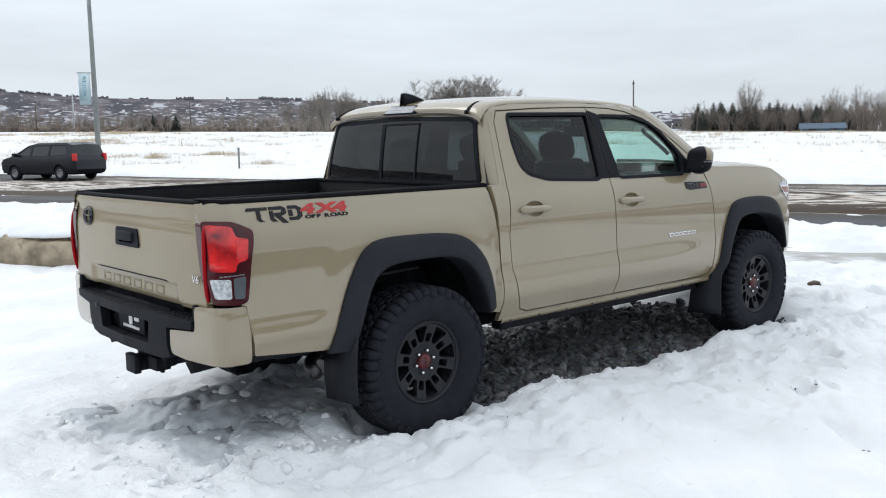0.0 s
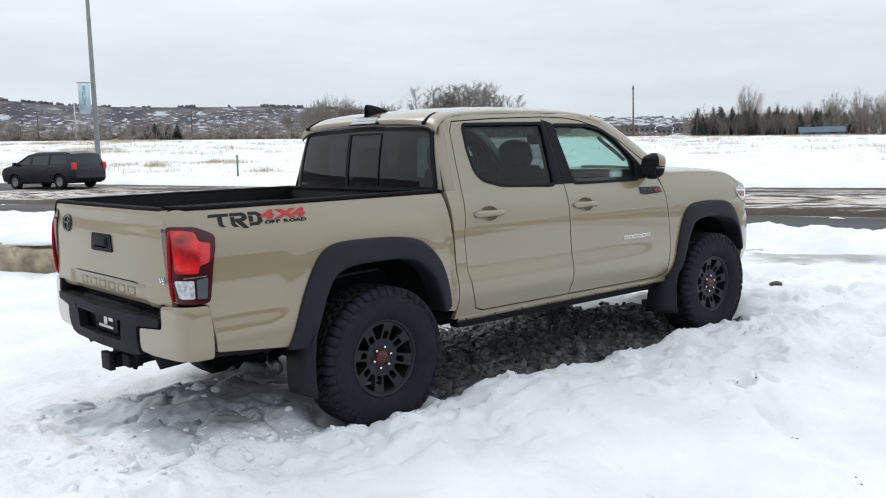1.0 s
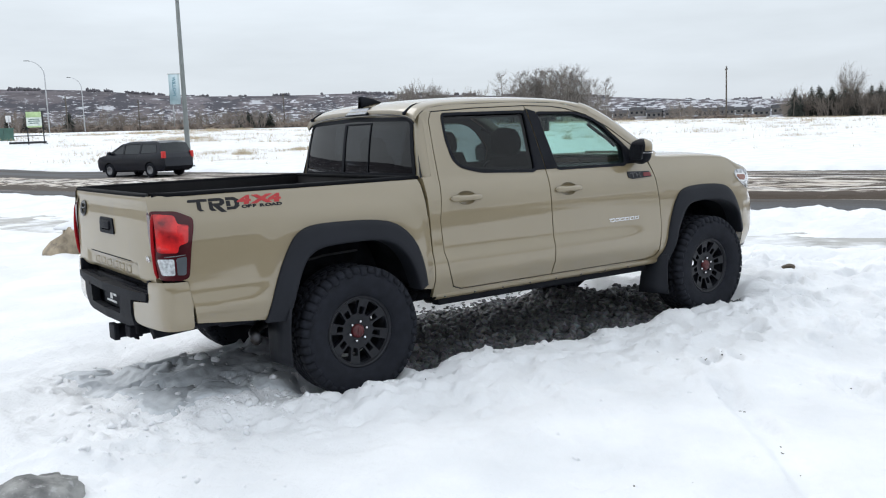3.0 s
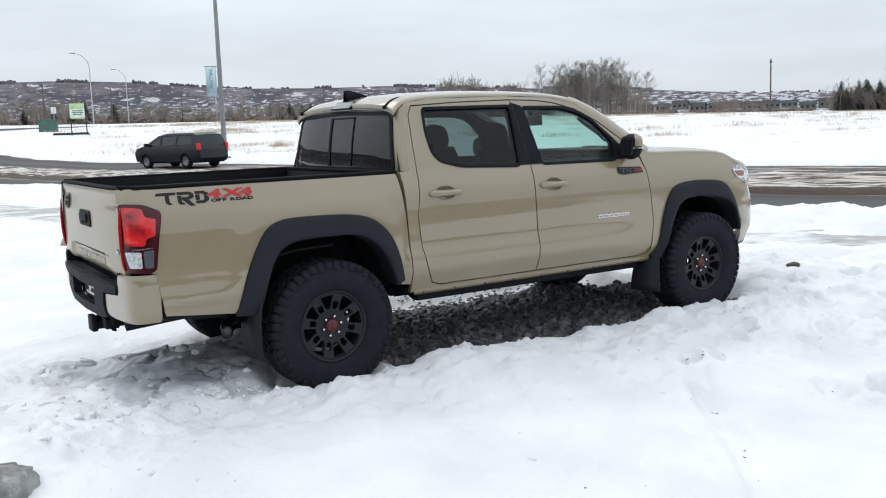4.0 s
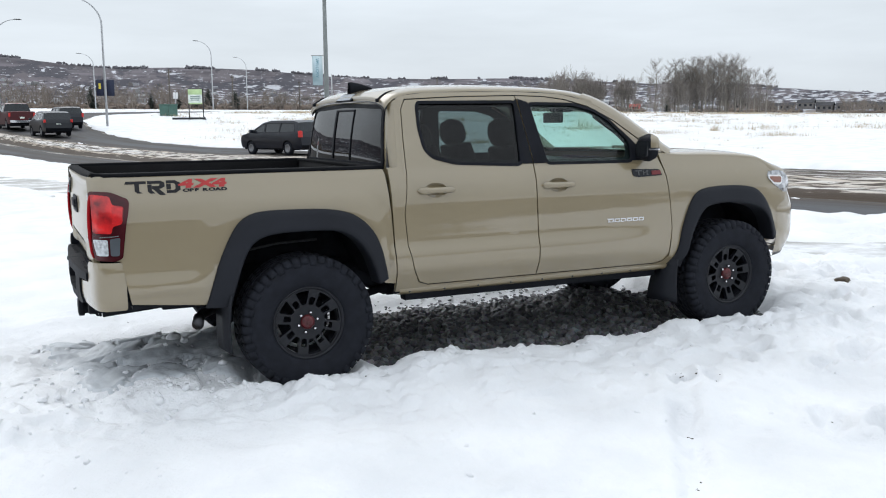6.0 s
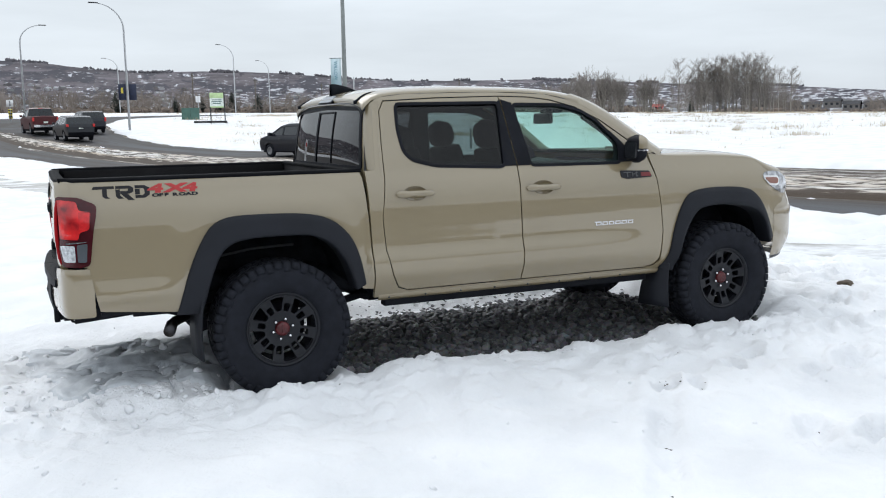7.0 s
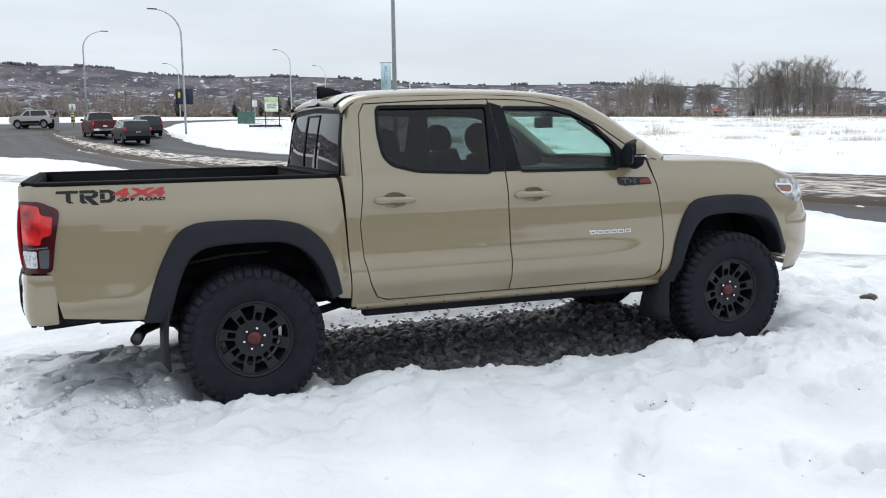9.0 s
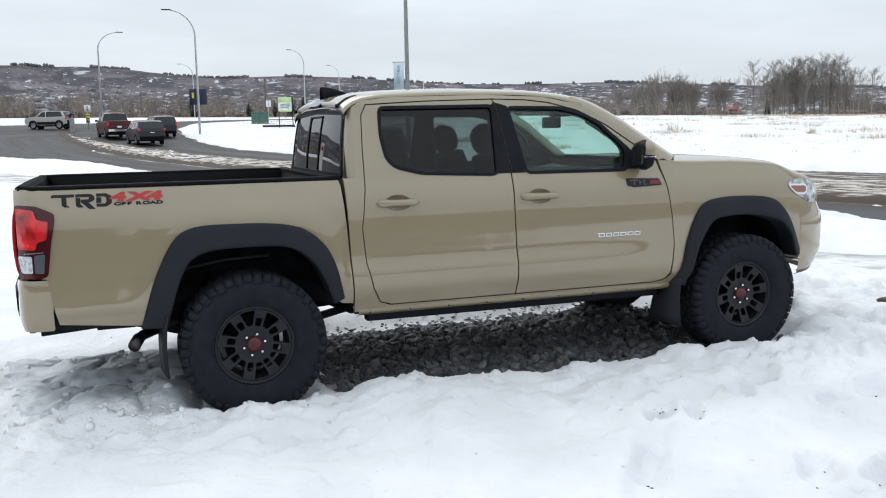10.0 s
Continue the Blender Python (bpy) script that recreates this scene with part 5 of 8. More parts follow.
def tread_bm():
    """Blocky tread: two shoulder rows with side lugs and three zigzag rows between."""
    bm = bmesh.new()
    n = 46
    rnd = random.Random(4)
    for k in range(n):
        a = 2 * math.pi * k / n
        for sd in (-1, 1):
            jog = .5 * (2 * math.pi / n) * (sd > 0)
            rot = Matrix.Rotation(-(a + jog), 4, "Y")
            long = k % 2
            # shoulder block wraps over onto the sidewall
            w = .0225
            pts = [(.384, .060), (.4045, .062), (.4035, .112), (.393, .132), (.374 - .014 * long, .1410), (.362 - .016 * long, .1375), (.380, .105)]
            q = [[bm.verts.new(rot @ Vector((r, sd * y, dz * (1 if r > .37 else .8)))) for r, y in pts] for dz in (-w, w)]
            for i in range(len(pts)):
                j = (i + 1) % len(pts)
                bm.faces.new((q[0][i], q[0][j], q[1][j], q[1][i]))
            bm.faces.new(q[0][::-1])
            bm.faces.new(q[1])
        for y0, ph in ((-.037, .25), (0, .75), (.037, .5)):
            rot = Matrix.Rotation(-(a + ph * 2 * math.pi / n), 4, "Y") @ Matrix.Translation((.395, y0, 0)) @ Matrix.Rotation(radians(24 if k % 2 else -24), 4, "X")
            add_box(bm, -.01, .0095, -.016, .016, -.021, .021, m=rot)
    return bm


def rim_face_bm():
    """Eight forked spokes: wide outer windows and small inner ones."""
    def ring(r0, r1, w0, w1, a):
        ca, sa = math.cos(a), math.sin(a)
        pts = [(r0, -w0), (r1, -w1), (r1 * 1.02, 0), (r1, w1), (r0, w0)]
        return rounded([(ca * r - sa * w, sa * r + ca * w) for r, w in pts], .009, 3)
    holes = []
    for k in range(8):
        a = 2 * math.pi * k / 8 + .175
        holes.append(ring(.107, .190, .014, .043, a))
        holes.append(ring(.104, .151, .0155, .0195, a + math.pi / 8))
    out = [(.209 * math.cos(2 * math.pi * k / 64), .209 * math.sin(2 * math.pi * k / 64)) for k in range(64)]

    def place(u, v):
        r = math.hypot(u, v)
        y = -.092 + .030 * (1 - min(1, r / .19) ** 2)
        return (u, y, v)
    return sheet(out, place, holes, .03, .035, lambda u, v: (0, 1, 0))


proto = {}


def wheel_part(name, key, build, material, wheel, label=""):
    if key not in proto:
        ob = part(name, build(), material, wheel, label)
        proto[key] = ob.data
    else:
        ob = new(name, proto[key])
        ob.parent = wheel
        if label:
            ob["label"] = label
    return ob


for wx, wy, wz, mir in ((.016, -.845, .340, False), (3.276, -.845, .370, False), (.016, .845, .340, True), (3.276, .845, .370, True)):
    spin = -67 if wx > 1 else 0
    wh = make_wheel(truck, pose(wx, wy, wz) @ pose(0, 0, 0, 0, spin, 0), mir)
    ty = wheel_part("tyre", "tyre", tyre_bm, M_RUBBER, wh, "black off-road tyre with chunky tread")
    wheel_part("tread", "tread", tread_bm, M_RUBBER, ty)
    rim = wheel_part("rim", "rim", rim_face_bm, M_RIM, wh, "matt black alloy rim with forked spokes")
    wheel_part("rim_lip", "lip", lambda: lathe([(.198, -.060), (.203, -.096), (.212, -.107), (.2215, -.105), (.2225, -.092), (.215, -.06)], 64), M_RIM, rim)
    wheel_part("rim_barrel", "barrel", lambda: lathe([(.208, -.085), (.190, -.05), (.182, .06), (.205, .10)], 48), M_UNDER, rim)
    wheel_part("brake_disc", "disc", lambda: lathe([(.05, .025), (.155, .02), (.155, .035), (.05, .04)], 40), M_UNDER, wh)
    wheel_part("hub_cap", "hub", lambda: lathe([(.0005, -.088), (.020, -.088), (.036, -.084), (.043, -.074), (.045, -.05)], 28), M_HUBRED, rim, "dark red hub cap")
    wheel_part("hub_bar", "hubbar", lambda: box(-.006, .005, -.0905, -.087, -.026, .026, .001), M_HUBRED, rim)
    for k in range(6):
        a = 2 * math.pi * k / 6 + .245
        wheel_part("wheel_nut", "nut%d" % k, lambda: tube([(.060 * math.cos(a), -.062, .060 * math.sin(a)), (.060 * math.cos(a), -.083, .060 * math.sin(a)), (.060 * math.cos(a), -.087, .060 * math.sin(a))], [.0095, .0095, .005], 6), M_CHROME, rim)

# ---- mud flaps ----
def slab(pts, thick, n):
    """A thick sheet over four corners."""
    bm = bmesh.new()
    q = [Vector(p) for p in pts]
    nrm = (q[1] - q[0]).cross(q[3] - q[0]).normalized() * thick
    rows = []
    for i in range(n + 1):
        u = i / n
        a, b = q[0].lerp(q[3], u), q[1].lerp(q[2], u)
        bow = nrm.normalized() * .02 * math.sin(math.pi * u) * .6
        rows.append([a + bow, a + nrm + bow, b + nrm + bow, b + bow])
    add_grid(bm, rows, True)
    bmesh.ops.holes_fill(bm, edges=[e_ for e_ in bm.edges if e_.is_boundary])
    return bm


for s in (-1, 1):
    part("mud_flap", slab([(-.435, s * .965, .55), (-.455, s * .71, .55), (-.470, s * .73, .205), (-.445, s * .965, .205)], .012, 6), M_FLARE, truck, "black rubber mud flap")
    part("mud_flap", slab([(2.775, s * .965, .52), (2.74, s * .76, .50), (2.668, s * .76, .215), (2.775, s * .965, .205)], .012, 6), M_FLARE, truck, "black rubber mud flap")

# ---- chassis ----
for s in (-1, 1):
    bm = bmesh.new()
    for a, b in zip([(-1.1, .46), (-.55, .50), (-.25, .60), (.35, .60), (.7, .43)], [(-.55, .50), (-.25, .60), (.35, .60), (.7, .43), (3.9, .43)]):
        add_tube(bm, [(a[0], s * .50, a[1]), (b[0], s * .50, b[1])], .062, 6)
    part("frame_rail", bm, M_UNDER, truck)
    part("leaf_spring", tube([(-.62, s * .56, .46), (-.3, s * .56, .37), (.012, s * .56, .33), (.35, s * .56, .37), (.66, s * .56, .44)], .028, 6), M_UNDER, truck)
    part("shock_absorber", tube([(.16, s * .52, .30), (.30, s * .48, .66)], .032, 10), M_STEEL, truck)
    part("lower_arm", tube([(3.27, s * .72, .30), (3.2, s * .36, .36)], .04, 8), M_UNDER, truck)
part("rear_axle", tube([(.012, -.72, .335), (.012, -.16, .335), (.012, -.10, .335), (.012, .10, .335), (.012, .16, .335), (.012, .72, .335)], [.045, .05, .14, .14, .05, .045], 14), M_UNDER, truck)
part("front_axle", tube([(3.265, -.72, .365), (3.265, .72, .365)], .035, 8), M_UNDER, truck)
part("drive_shaft", tube([(.15, 0, .36), (1.9, 0, .46)], .04, 10), M_UNDER, truck)
part("fuel_tank", box(.75, 1.75, .12, .44, .33, .52, .04), M_UNDER, truck)
part("gearbox", box(1.75, 2.6, -.22, .22, .36, .60, .06), M_UNDER, truck)
part("skid_plate", box(2.75, 3.85, -.42, .42, .36, .40, .02), M_UNDER, truck)
part("underfloor", box(.62, 2.80, -.80, .80, .47, .50, .01), M_UNDER, truck)
part("bed_underside", box(-1.10, .55, -.46, .46, .70, .76, .01), M_UNDER, truck)
part("cross_member", box(-.98, -.90, -.60, .60, .48, .56, .01), M_UNDER, truck)
part("spare_wheel", lathe([(.10, .07), (.30, .10), (.36, .06), (.37, 0), (.36, -.06), (.30, -.10), (.10, -.07)], 32), M_RUBBER, truck).matrix_basis = pose(-.62, 0, .57, 90, 0, 0)
pipe = part("exhaust_pipe", tube([(-.05, -.46, .52), (-.22, -.54, .47), (-.40, -.62, .435), (-.51, -.665, .418), (-.568, -.715, .406), (-.583, -.745, .400)], .029, 14), M_STEEL, truck)
part("exhaust_tip", tube([(-.590, -.755, .398), (-.617, -.848, .377), (-.616, -.845, .378), (-.592, -.76, .397)], [.033, .0335, .0285, .027], 18, False), M_STEEL, pipe, "round steel tailpipe")
part("pipe_bore", tube([(-.600, -.788, .391), (-.598, -.782, .3925)], .0285, 14), M_UNDER, pipe)
part("muffler", tube([(.9, -.30, .40), (.95, -.30, .40), (1.5, -.30, .40), (1.55, -.30, .40)], [.04, .10, .10, .04], 14), M_STEEL, truck)
part("exhaust_run", tube([(-.05, -.46, .52), (.35, -.42, .56), (.60, -.34, .44), (.9, -.30, .40)], .03, 10), M_STEEL, truck)
part("brake_hose", tube([(-.36, -.72, .76), (-.1, -.72, .80), (.15, -.72, .81)], .008, 6), M_TRIM, truck)
part("bedside_lower_lip", box(-.97, -.53, -.885, -.80, .505, .535, .004), M_BLACK, truck)
part("bed_bracket", box(-.80, -.60, -.80, -.74, .47, .53, .01), M_UNDER, truck)

# ---- cab interior ----
bm = bmesh.new()
add_box(bm, .75, 2.9, -.80, .80, .50, .56)
add_box(bm, .64, .70, -.74, .74, .56, 1.235)
part("cab_floor", bm, M_TRIM, truck)
part("headliner", grid([[(p[0], p[1] * .97, p[2] - .03) for p in row] for row in roof_rows]), M_TRIM, truck, "grey headliner")


def seat(x, y, bench=False):
    st = part("front_seat" if not bench else "rear_seat", box(x - .25, x + .28, y - .25, y + .25, .62, .80, .05), M_SEAT, truck, "dark cloth seat")
    lean = pose(x - .25, y, .76, 0, -14 if not bench else -10, 0)
    rows = []
    for k in range(9):
        u = k / 8
        w = .245 * (1 - .25 * u ** 3)
        t = .14 * (1 - .35 * u)
        rows.append([lean @ Vector((t * math.cos(a), w * math.copysign(abs(math.sin(a)) ** .6, math.sin(a)), .60 * u)) for a in [j * 2 * math.pi / 14 for j in range(14)]])
    bmb = grid(rows, True)
    bmesh.ops.holes_fill(bmb, edges=[e_ for e_ in bmb.edges if e_.is_boundary])
    part("backrest", bmb, M_SEAT, st)
    hr = bmesh.new()
    head = lean @ pose(.0, 0, .70 if not bench else .66)
    rows = []
    for k in range(9):
        u = -1 + k / 4
        w = math.sqrt(max(.02, 1 - abs(u) ** 2.6))
        rows.append([head @ Vector((.085 * w * math.cos(a), .135 * w ** .5 * math.copysign(abs(math.sin(a)) ** .7, math.sin(a)), .105 * u)) for a in [j * 2 * math.pi / 14 for j in range(14)]])
    add_grid(hr, rows, True)
    bmesh.ops.holes_fill(hr, edges=[e_ for e_ in hr.edges if e_.is_boundary])
    part("headrest", hr, M_SEAT, st)
    for d in (-.05, .05):
        part("headrest_rod", tube([lean @ Vector((0, d, .55)), lean @ Vector((0, d, .66))], .006, 6), M_CHROME, st)
    return st


for y in (-.40, .40):
    seat(2.06, y)
    seat(1.34, y, True)
rows = []
for k in range(15):
    y = -.78 + 1.56 * k / 14
    h = .02 * math.exp(-((y - .40) / .16) ** 2) * 2
    rows.append([(2.62, y, .80), (2.42, y, .86), (2.38, y, 1.02), (2.42, y, 1.16 + h), (2.52, y, 1.20 + h), (2.75, y, 1.20), (2.95, y, 1.22)])
part("dashboard", grid(rows), M_TRIM, truck, "dark grey dashboard")
part("centre_console", box(1.6, 2.45, -.12, .12, .56, .84, .03), M_TRIM, truck)
wheel_pose = pose(2.22, .40, 1.10, 0, 62, 0)
ring = [wheel_pose @ Vector((.185 * math.cos(a), .185 * math.sin(a), 0)) for a in [2 * math.pi * k / 28 for k in range(29)]]
sw = part("steering_wheel", tube(ring, .015, 8, False), M_SEAT, truck, "dark steering wheel")
part("wheel_boss", tube([wheel_pose @ Vector((0, 0, .02)), wheel_pose @ Vector((0, 0, -.03))], .07, 14), M_TRIM, sw)
for a in (0.2, 2.94, 4.71):
    part("wheel_spoke", tube([wheel_pose @ Vector((.05 * math.cos(a), .05 * math.sin(a), 0)), wheel_pose @ Vector((.18 * math.cos(a), .18 * math.sin(a), 0))], .014, 6), M_TRIM, sw)
part("rear_view_mirror", box(2.30, 2.335, -.12, .12, 1.505, 1.585, .012), M_BLACK, truck)
part("mirror_housing", box(2.34, 2.44, -.09, .09, 1.585, 1.66, .02), M_BLACK, truck)
part("mirror_stalk", tube([(2.32, 0, 1.56), (2.36, 0, 1.63)], .012, 6), M_BLACK, truck)
for y in (-.38, .38):
    part("sun_visor", box(2.02, 2.20, y - .17, y + .17, 1.655, 1.668, .005, m=None), M_TRIM, truck)
for s in (-1, 1):
    part("grab_handle", tube([(2.24, s * .66, 1.545), (2.30, s * .635, 1.52), (2.42, s * .675, 1.43), (2.46, s * .72, 1.37)], .014, 8), M_TRIM, truck, "grey grab handle on the pillar")

# ---- gravel, ice lumps and rocks near the truck ----
def stone_base(seed, n=2):
    rnd = random.Random(seed)
    bm = bmesh.new()
    bmesh.ops.create_icosphere(bm, subdivisions=1, radius=1)
    for v in bm.verts:
        v.co *= rnd.uniform(.72, 1.15)
    for _ in range(n):
        no = Vector((rnd.uniform(-1, 1), rnd.uniform(-1, 1), rnd.uniform(-1, 1))).normalized()
        for v in bm.verts:
            d = v.co.dot(no)
            if d > .62:
                v.co -= no * (d - .62)
    bm.verts.ensure_lookup_table()
    V = np.array([v.co[:] for v in bm.verts])
    F = np.array([[v.index for v in f.verts] for f in bm.faces])
    bm.free()
    return V, F


def joined(name, pieces, material, smooth_=False):
    """One mesh out of many (vertices, triangles)."""
    vs, fs, k = [], [], 0
    for V, F in pieces:
        vs.append(V)
        fs.append(F + k)
        k += len(V)
    V, F = np.concatenate(vs), np.concatenate(fs)
    me = bpy.data.meshes.new(name)
    me.vertices.add(len(V))
    me.vertices.foreach_set("co", V.astype(np.float32).ravel())
    me.loops.add(F.size)
    me.loops.foreach_set("vertex_index", F.astype(np.int32).ravel())
    me.polygons.add(len(F))
    me.polygons.foreach_set("loop_start", np.arange(0, F.size, 3, dtype=np.int32))
    me.update(calc_edges=True)
    me.polygons.foreach_set("use_smooth", np.full(len(F), smooth_))
    me.materials.append(material)
    return new(name, me)


def turned(V, rx, ry, rz, s, at):
    R = np.array(Euler((rx, ry, rz)).to_matrix())
    return (V * s) @ R.T + np.array(at)


def random_island(m, colours, rough=0.8):
    """A material whose colour changes from piece to piece."""
    mm = bpy.data.materials.new(m)
    mm.use_nodes = True
    nt = mm.node_tree
    b = nt.nodes["Principled BSDF"]
    g = nt.nodes.new("ShaderNodeNewGeometry")
    r = nt.nodes.new("ShaderNodeValToRGB")
    r.color_ramp.elements[0].color = (*colours[0], 1)
    r.color_ramp.elements[1].color = (*colours[-1], 1)
    for i, c in enumerate(colours[1:-1]):
        k = r.color_ramp.elements.new((i + 1) / (len(colours) - 1))
        k.color = (*c, 1)
    nt.links.new(g.outputs["Random Per Island"], r.inputs["Fac"])
    co = nt.nodes.new("ShaderNodeTexCoord")
    n = nt.nodes.new("ShaderNodeTexNoise")
    n.inputs["Scale"].default_value = 40
    n.inputs["Detail"].default_value = 4
    nt.links.new(co.outputs["Object"], n.inputs["Vector"])
    mx = nt.nodes.new("ShaderNodeMix")
    mx.data_type, mx.blend_type = "RGBA", "MULTIPLY"
    mx.inputs["Factor"].default_value = 0.7
    nt.links.new(r.outputs["Color"], mx.inputs["A"])
    nt.links.new(n.outputs["Color"], mx.inputs["B"])
    nt.links.new(mx.outputs["Result"], b.inputs["Base Color"])
    b.inputs["Roughness"].default_value = rough
    return mm


def truck_xy(tx, ty):
    p = TRUCK @ Vector((tx, ty, 0))
    return p.x, p.y


rnd = random.Random(11)
bases = [stone_base(k, 3) for k in range(10)]
M_GRAVEL = random_island("crushed_stone", [(.06, .063, .07), (.16, .162, .172), (.09, .092, .10), (.34, .345, .355), (.075, .078, .088), (.20, .198, .20), (.11, .115, .125)], .6)
pieces = []
cand = np.array([(rnd.uniform(.38, 4.05), rnd.uniform(-1.10, 1.34)) for _ in range(8000)])
wxy = np.array([truck_xy(a, b) for a, b in cand])
gz = ground_height(wxy[:, 0], wxy[:, 1])
edge = fbm(wxy[:, 0] * 2.3, wxy[:, 1] * 2.3, 3)
for (tx, ty), (x, y), z, e_ in zip(cand, wxy, gz, edge):
    wob = .22 * (e_ - .5)
    inner = min((tx + wob - .50) / .15, (3.75 - tx - wob) / .3, (ty + .4 * wob + .955) / .06, (1.22 - ty - wob) / .28)
    if inner < 0 or rnd.random() > inner + .06:
        continue
    V, F = bases[rnd.randrange(10)]
    s_far = .7 if ty > .8 else 1
    if ty > .85 and rnd.random() < .35:
        continue
    s = s_far * rnd.choice((.018, .025, .031, .038, .046)) * (.45 + .55 * min(1, max(0, (1.22 - ty - wob) / .45)))
    heap = .022 * math.sin(math.pi * min(1, max(0, (ty + .9) / 1.75))) * min(1, max(0, (tx - .4) / .8))
    pieces.append((turned(V * np.array([1.25, 1, .75 if ty < .8 else .4]), rnd.uniform(0, 6) if ty < .8 else rnd.uniform(-.3, .3), rnd.uniform(-.5, .5), rnd.uniform(0, 6), s, (x, y, z + heap + rnd.uniform(-.005, .028))), F))
for _ in range(40):
    tx, ty = 3.60 + abs(rnd.gauss(0, .08)), rnd.gauss(-.84, .06)
    x, y = truck_xy(tx, ty)
    z = float(ground_height(np.array([x]), np.array([y]))[0])
    V, F = bases[rnd.randrange(10)]
    pieces.append((turned(V * np.array([1.25, 1, .75]), rnd.uniform(0, 6), rnd.uniform(-.5, .5), rnd.uniform(0, 6), rnd.choice((.010, .014, .020)), (x, y, z + rnd.uniform(-.006, .004))), F))
gravel = joined("gravel", pieces, M_GRAVEL)
tagged(gravel, "dark grey crushed stone under the parked pickup", "gravel", kind="stuff")
# a base under the stones
hx = np.arange(.36, 4.0, .06)
hy = np.arange(-1.02, 1.32, .06)
HX, HY = np.meshgrid(hx, hy)
P = np.array([truck_xy(a, b) for a, b in zip(HX.ravel(), HY.ravel())])
M_FINES = mat("stone_fines", (.06, .06, .065), .9, var=.4, scale=20, bump=.6, bscale=90)
e_ = .22 * (fbm(P[:, 0] * 2.3, P[:, 1] * 2.3, 3) - .5)
inn = np.minimum.reduce([(HX.ravel() + e_ - .52) / .15, (3.72 - HX.ravel() - e_) / .3, (HY.ravel() + .4 * e_ + .94) / .06, (.98 - HY.ravel() - e_) / .28])
heap = .022 * np.sin(np.pi * np.clip((HY.ravel() + .9) / 1.75, 0, 1)) * np.clip((HX.ravel() - .4) / .8, 0, 1)
PZ = ground_height(P[:, 0], P[:, 1]) + np.where(inn > 0, .008 + heap, -.06)
fines = sheet_from("gravel_base", P[:, 0].reshape(HX.shape), P[:, 1].reshape(HX.shape), PZ.reshape(HX.shape), M_FINES)
tagged(fines, "fine dark grit between the stones", "gravel", kind="structure")

# lumps of broken snow and ice
pieces = []
for _ in range(460):
    k = rnd.random()
    if k < .40:
        tx, ty, s = rnd.uniform(-1.7, .1), rnd.gauss(-.95, .22), abs(rnd.gauss(0, .009)) + .004
    elif k < .62:
        tx, ty, s = rnd.uniform(-1.5, -.2), rnd.uniform(-.8, .7), abs(rnd.gauss(0, .013)) + .005
    elif k < .86:
        tx, ty, s = rnd.uniform(-.1, 4.2), rnd.gauss(-1.08, .10), abs(rnd.gauss(0, .008)) + .003
    else:
        tx, ty, s = rnd.uniform(-2.6, 4.6), rnd.uniform(-2.6, -1.1), abs(rnd.gauss(0, .008)) + .004
    x, y = truck_xy(tx, ty)
    z = float(ground_height(np.array([x]), np.array([y]))[0])
    V, F = bases[rnd.randrange(10)]
    pieces.append((turned(V * np.array([1.35, 1.05, .8]), rnd.uniform(-.5, .5), rnd.uniform(-.5, .5), rnd.uniform(0, 6), s, (x, y, z - .20 * s)), F))
tagged(joined("snow_lumps", pieces, M_SNOW, True), "crumbled lumps of icy snow round the wheels", "snow", kind="stuff")
# the sheet of wet grey ice that the rear wheels broke
M_WETICE = mat("wet_ice", (.52, .555, .60), .38, var=.22, scale=3.5, bump=.35, bscale=16, spec=.5, col2=(.52, .54, .56), dirt=((.64, .66, .68), .30, 5.0), fine=6)
IX, IY = np.meshgrid(np.arange(-1.6, .36, .024), np.arange(-1.0, .85, .024))
PI = np.array([truck_xy(a, b) for a, b in zip(IX.ravel(), IY.ravel())])
px_, py_ = PI[:, 0].reshape(IX.shape), PI[:, 1].reshape(IX.shape)
ragged = fbm(px_ * 2.1 + 8, py_ * 2.1, 4, .6)
cover = np.minimum.reduce([(IX + 1.32) / .4, (.10 - IX) / .25, (IY + .76) / .25, (.66 - IY) / .3]) + 2.2 * (ragged - .55)
slab_step = np.floor(fbm(px_ * 1.7 + 2, py_ * 2.6, 2) * 8) / 8
PZI = ground_height(px_, py_) + np.where(cover > 0, .010 + .05 * np.clip(slab_step - .4, 0, 1) * np.clip(cover * 4, 0, 1), -.05)
tagged(sheet_from("ice_sheet", px_, py_, PZI, M_WETICE), "broken sheet of wet grey ice behind the wheels", "ice", kind="structure")
pieces = []
for _ in range(46):
    tx, ty = rnd.uniform(-1.8, .15), rnd.choice((rnd.gauss(-.95, .14), rnd.uniform(-.9, .8)))
    s = rnd.choice((.012, .016, .020, .026, .032))
    x, y = truck_xy(tx, ty)
    z = float(ground_height(np.array([x]), np.array([y]))[0])
    V, F = bases[rnd.randrange(10)]
    pieces.append((turned(V * np.array([1.5, 1.1, .75]), rnd.uniform(-.6, .6), rnd.uniform(-.6, .6), rnd.uniform(0, 6), s, (x, y, z + .25 * s)), F))
for tx, ty, s in ((-.62, .10, .052), (-.56, -.02, .040), (-.70, .22, .034)):
    x, y = truck_xy(tx, ty)
    V, F = bases[rnd.randrange(10)]
    pieces.append((turned(V * np.array([1.2, 1.0, .9]), .3, .2, rnd.uniform(0, 6), s, (x, y, float(ground_height(np.array([x]), np.array([y]))[0]) + .4 * s)), F))
tagged(joined("ice_blocks", pieces, M_SNOW, True), "broken blocks of grey ice behind the wheels", "ice", kind="stuff")
